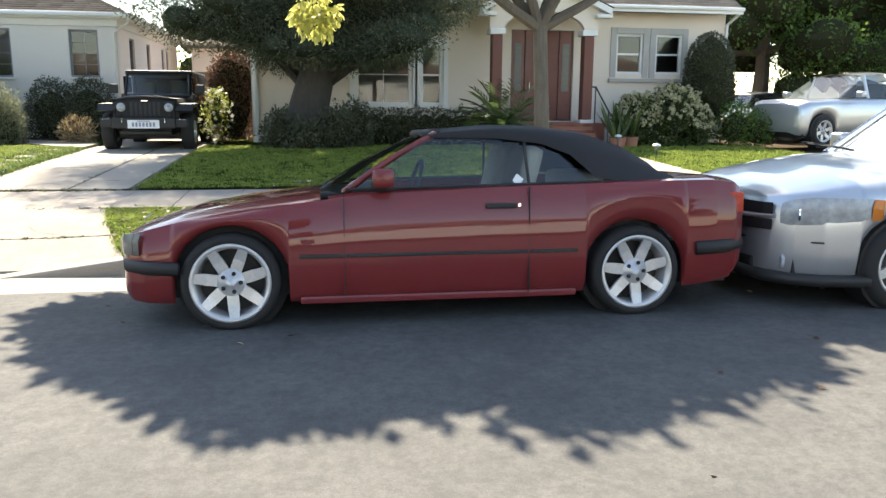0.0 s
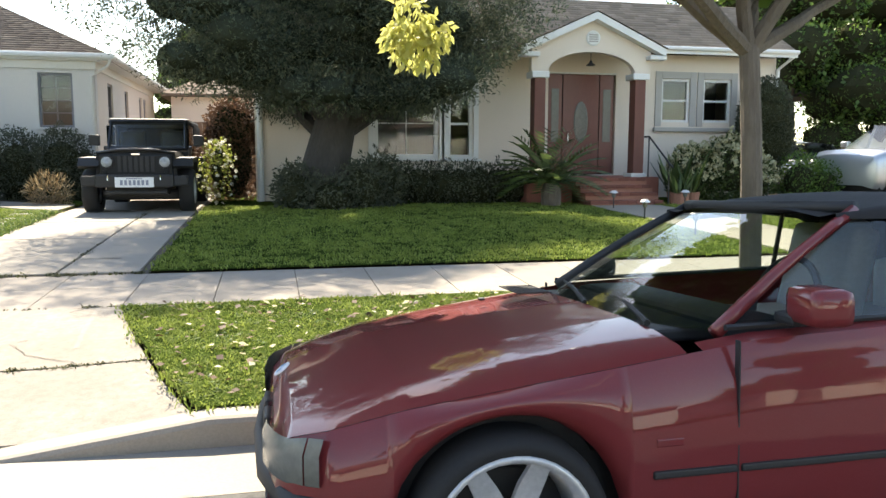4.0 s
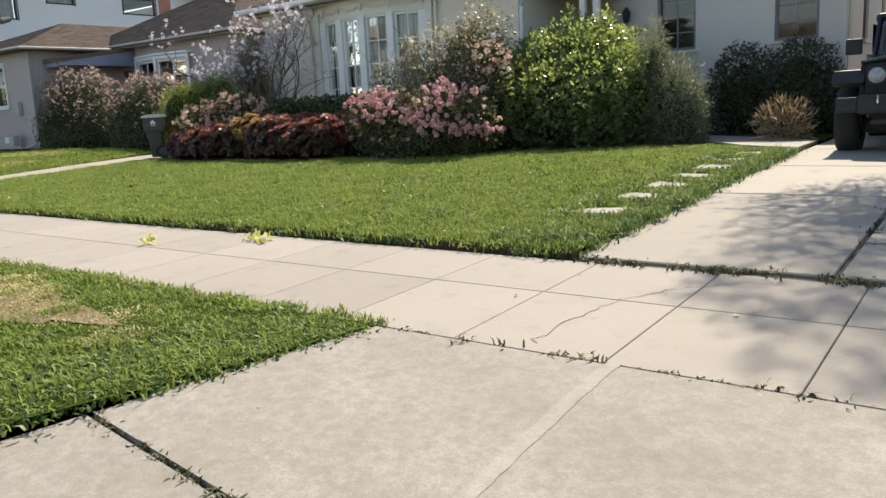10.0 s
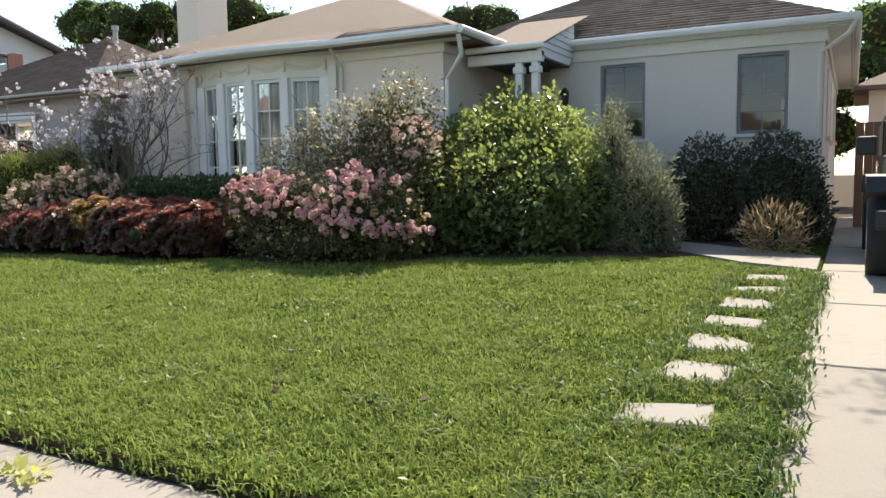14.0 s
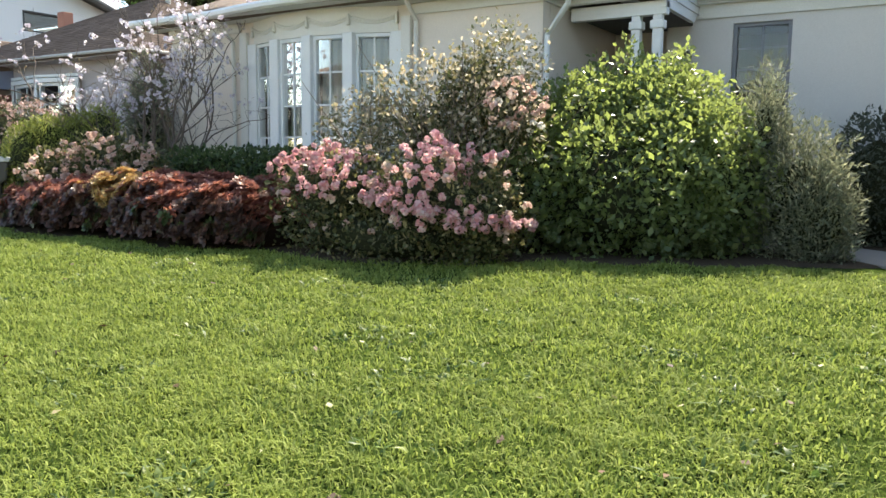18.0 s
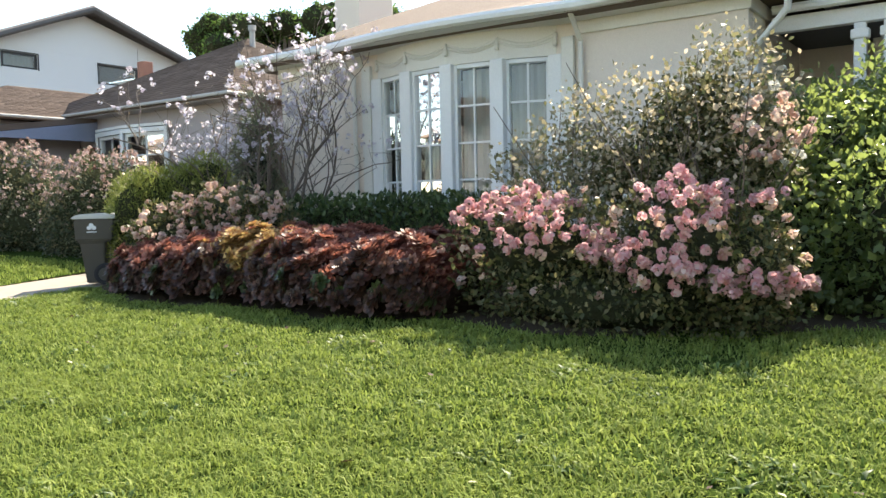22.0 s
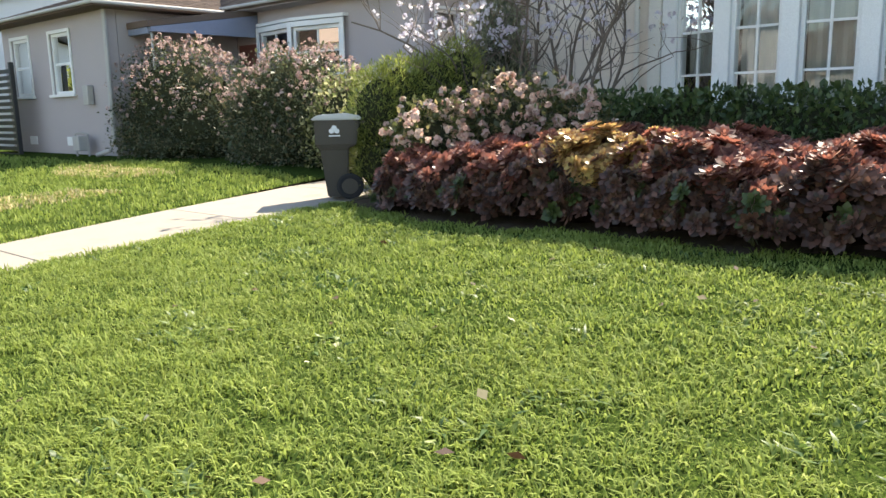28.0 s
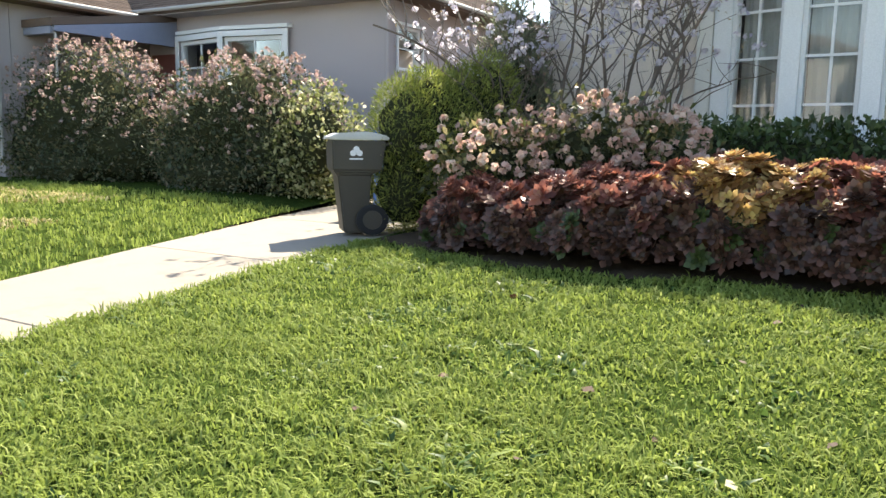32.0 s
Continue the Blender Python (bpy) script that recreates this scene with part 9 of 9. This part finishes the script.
bush_far = bush("garden_bush_far", "bright green bush before the white house", "bush", b, leaf_cloud(401, b, 2600, 0.12, 0.07, 0.6, 0.3, 0.8, 0.65, 1.06, 0.2, 4), mat_fern, 0.75)

# the white house stands a little larger and further off than its plan
grow = Matrix.Translation((-0.08, -0.86, 0)) @ Matrix.Scale(1.06, 4)
for ob in (far, bal, sg, bush_far):
    ob.matrix_world = grow @ ob.matrix_world

# wheeled bin on the path
bin_ = thing("wheeled_bin", "brown-grey wheeled bin with a pale lid on the path", "bin", pose(-17.38, 16.59, ground_z(-17.38, 16.59) + 0.032, 0, 0, -44) @ Matrix.Diagonal((0.86, 1.0, 0.95, 1)))
bin_brown = surface("bin_plastic", (0.048, 0.041, 0.031), (0.07, 0.059, 0.045), 120, 3, 0.6, 0.15, 0.001)
lid_grey = surface("bin_lid", (0.5, 0.5, 0.48), (0.58, 0.58, 0.56), 100, 3, 0.5, 0.1, 0.001)
bm = bmesh.new()
lv = [[bm.verts.new((sx * w, sy * d + oy, z)) for sx, sy in ((-1, -1), (1, -1), (1, 1), (-1, 1))] for w, d, oy, z in ((0.17, 0.11, -0.02, 0.02), (0.19, 0.13, -0.03, 0.3), (0.215, 0.15, -0.04, 0.57), (0.245, 0.215, -0.02, 0.6), (0.255, 0.24, 0, 0.88))]
for a, b2 in zip(lv, lv[1:]):
    for i in range(4):
        j = (i + 1) % 4
        bm.faces.new((a[i], a[j], b2[j], b2[i]))
bm.faces.new(lv[0][::-1])
bm.faces.new(lv[-1])
bmesh.ops.bevel(bm, geom=list(bm.edges), offset=0.014, segments=2, affect="EDGES")
part("tub", bm, bin_brown, bin_)
bm = bmesh.new()
prism(bm, [(-0.27, 0.885), (-0.27, 0.905), (-0.19, 0.945), (0.09, 0.96), (0.25, 0.925), (0.27, 0.885)], "x", -0.268, 0.268)
bmesh.ops.bevel(bm, geom=list(bm.edges), offset=0.012, segments=2, affect="EDGES")
part("lid", bm, lid_grey, bin_)
part("handle", tube(bmesh.new(), [(-0.2, 0.22, 0.84), (-0.2, 0.3, 0.86), (0.2, 0.3, 0.86), (0.2, 0.22, 0.84)], 0.016, 8), bin_brown, bin_)
for s in (-1, 1):
    part("wheel", lathe(bmesh.new(), [(0.02, -0.025), (0.12, -0.025), (0.145, -0.018), (0.145, 0.018), (0.12, 0.025), (0.06, 0.02), (0.02, 0.025)], 24, pose(s * 0.225, 0.115, 0.145, 0, 90, 0)), rubber, bin_)
    part("wheel_disc", lathe(bmesh.new(), [(0.0, -0.03), (0.085, -0.03), (0.09, -0.02), (0.09, 0.02), (0.085, 0.03), (0.0, 0.03)], 16, pose(s * 0.225, 0.115, 0.145, 0, 90, 0)), bin_brown, bin_, "dull wheel disc")
part("axle", tube(bmesh.new(), [(-0.22, 0.115, 0.145), (0.22, 0.115, 0.145)], 0.014, 8), rubber, bin_)
bm = bmesh.new()
lathe(bm, [(0, 0), (0.028, 0), (0.028, 0.003), (0, 0.003)], 12, pose(0.255, -0.03, 0.8, 0, 90))
lathe(bm, [(0, 0), (0.028, 0), (0.028, 0.003), (0, 0.003)], 12, pose(0.2535, -0.058, 0.765, 0, 90))
lathe(bm, [(0, 0), (0.028, 0), (0.028, 0.003), (0, 0.003)], 12, pose(0.2535, -0.002, 0.765, 0, 90))
box(bm, 0.246, -0.09, 0.705, 0.2535, 0.03, 0.718)
part("emblem", bm, plate_white, bin_, "white printed emblem")
blue = surface("blue_plastic", (0.03, 0.12, 0.4), (0.05, 0.16, 0.5), 90, 3, 0.5, 0.1)
b2 = thing("blue_bin", "blue wheeled bin half hidden behind the shrub", "bin", pose(-17.9, 18.2, ground_z(-17.9, 18.2) + 0.032))
part("tub", boxed(-0.25, -0.27, 0.0, 0.25, 0.27, 0.85, 0.03), blue, b2)
part("lid", boxed(-0.27, -0.3, 0.86, 0.27, 0.3, 0.94, 0.03), blue, b2)

# the other side of the street, seen only in reflections
for k, (x, w, mt) in enumerate(((-47, 13, stucco_cream), (-30, 13, stucco_white), (-13, 13, stucco_cream), (4, 12, stucco_white), (21, 13, stucco_cream))):
    tall = 6.2 if x < -20 else 3.4
    h = thing("house_across", "plain stucco house across the street", "house", group="houses across the street")
    wall("front_wall", -x - w / 2, -x + w / 2, 0, tall, 0, 0.2, [(-x - 3.6, -x - 1.6, 1.2, 2.7), (-x + 1.5, -x + 3.5, 1.2, 2.7)] + [(-x + q, -x + q + 1.5, 4.0, 5.3) for q in (-4.5, 0, 3) if tall > 5], mt, pose(0, -17, 0, 0, 0, 180), parent=h)
    part("walls", boxed(x - w / 2, -26, 0, x + w / 2, -17.25, tall), mt, h)
    hip_roof("roof", x - w / 2 - 0.5, x + w / 2 + 0.5, -26.5, -16.5, tall + 0.05, 2.0, shingle, "brown shingle roof", h)
tagged(part("verge_across", sheet([-60, 0, 60], [-16.8, -12, -7.8], lambda x, y: 0.12), turf), "lawns across the street", "lawn", kind="structure")
for k, (x, y, hh, ww) in enumerate(((-60, -11, 7, 2.6), (-4, -11, 8, 2.8), (12, -11, 7.5, 2.6))):
    far_tree("tree_across", "green street tree on the far side", x, y, 0.1, hh, ww, 260 + 3 * k, mat_tree_leaf, 3000, 0.3)

# ---- roof shingles, course by course ----
def shingle_tab_material(name, base):
    m = Nodes(name)
    tone = m.ramp(m.pos.outputs["Random Per Island"], (0, tuple(0.72 * v for v in base)), (0.5, base), (0.85, tuple(1.15 * v for v in base)), (1, tuple(1.35 * v for v in base)))
    f = m.noise(70, 4, 0.6)
    s = m.noise(0.9, 5, 0.6)
    col = m.mix(m.ramp(f, (0.35, (0.4, 0.4, 0.4)), (0.7, (0, 0, 0))), tone, tuple(0.6 * v for v in base))
    col = m.mix(m.ramp(s, (0.5, (0, 0, 0)), (0.75, (0.5, 0.5, 0.5))), col, tuple(0.65 * v for v in base))
    m.set(Base_Color=col, Roughness=0.95, Specular_IOR_Level=0.15)
    m.bump(f, 0.6, 0.004)
    return m.mat


tab_brown = shingle_tab_material("shingle_tab", (0.2, 0.155, 0.125))
tab_light = shingle_tab_material("shingle_tab_light", (0.26, 0.21, 0.17))
tab_dark = shingle_tab_material("shingle_tab_dark", (0.135, 0.1, 0.082))


def courses(parent, p0, p1, r0, r1, mat, seed, step=0.145, tab=0.3):
    """Overlapping shingle tabs on a roof slope: p0 to p1 along the eave, r0 to r1 along the ridge."""
    r = np.random.default_rng(seed)
    p0, p1, r0, r1 = (np.array(p, float) for p in (p0, p1, r0, r1))
    n_ = np.cross(p1 - p0, (r0 + r1) / 2 - p0)
    n_ = n_ / np.linalg.norm(n_)
    if n_[2] < 0:
        n_ = -n_
    L = np.linalg.norm((r0 + r1) / 2 - (p0 + p1) / 2)
    rows_ = int(L / step)
    v, f = [], []
    for j in range(rows_):
        g0, g1 = j / rows_, min(1.0, (j + 1.12) / rows_)
        a0, b0 = p0 + (r0 - p0) * g0, p1 + (r1 - p1) * g0
        a1, b1 = p0 + (r0 - p0) * g1, p1 + (r1 - p1) * g1
        w = np.linalg.norm(b0 - a0)
        if w < 0.2:
            break
        cuts = np.arange(-r.random() * tab, w, tab)
        for c in cuts:
            f0, f1 = max(0.0, c / w), min(1.0, (c + tab - 0.008) / w)
            if f1 - f0 < 0.02 / w:
                continue
            up = 0.011 + 0.005 * r.random()
            drop = 0.006 * r.random()
            q = [a0 + (b0 - a0) * f0 + n_ * up, a0 + (b0 - a0) * f1 + n_ * up, a1 + (b1 - a1) * f1 + n_ * 0.003, a1 + (b1 - a1) * f0 + n_ * 0.003]
            q[0] = q[0] + (a0 - a1) * drop / step
            q[1] = q[1] + (a0 - a1) * drop / step
            k = len(v)
            v += q + [q[0] - n_ * 0.012, q[1] - n_ * 0.012]
            f += [(k, k + 1, k + 2, k + 3), (k + 4, k + 5, k + 1, k)]
    return tagged(part("shingle_tab", np_mesh("tabs", v, f), mat, parent), "overlapping brown asphalt shingle tabs", "", kind="stuff")


def hip_faces(parent, x0, x1, y0, y1, z, rise, mat, seed):
    """Courses on the south, east and west slopes of a hipped roof."""
    h = min(x1 - x0, y1 - y0) / 2
    if x1 - x0 >= y1 - y0:
        r0, r1 = (x0 + h, (y0 + y1) / 2, z + rise), (x1 - h, (y0 + y1) / 2, z + rise)
        courses(parent, (x0, y0, z), (x1, y0, z), r0, r1, mat, seed)
        courses(parent, (x1, y0, z), (x1, y1, z), r1, r1, mat, seed + 1)
        courses(parent, (x0, y1, z), (x0, y0, z), r0, r0, mat, seed + 2)
    else:
        r0, r1 = ((x0 + x1) / 2, y0 + h, z + rise), ((x0 + x1) / 2, y1 - h, z + rise)
        courses(parent, (x0, y0, z), (x1, y0, z), r0, r0, mat, seed)
        courses(parent, (x1, y0, z), (x1, y1, z), r0, r1, mat, seed + 1)
        courses(parent, (x0, y1, z), (x0, y0, z), r1, r0, mat, seed + 2)


hip_faces(mid, HX0 - 0.4, HX1 + 0.45, HY - 0.42, 27.5, EAVE + 0.08, 1.62, tab_brown, 501)
hip_faces(mid, HX1 - 2.0, WX1 + 0.35, WY - 0.14, 30.5, EAVE + 0.16, 1.75, tab_brown, 505)
courses(east, (EX0 - 0.3, EY - 0.5, 3.87), (EX1 + 0.2, EY - 0.5, 3.87), (EX0 - 0.3, EY + 1.95, 5.32), (EX1 + 0.2, EY + 1.95, 5.32), tab_light, 509)
hip_faces(west, -27.6, NX1 + 0.45, NY - 0.45, 28.6, 3.55, 2.1, tab_dark, 513)
hip_faces(west, NWX - 0.4, NX0 + 0.4, NWY - 0.4, 27.0, 3.45, 1.05, tab_dark, 517)
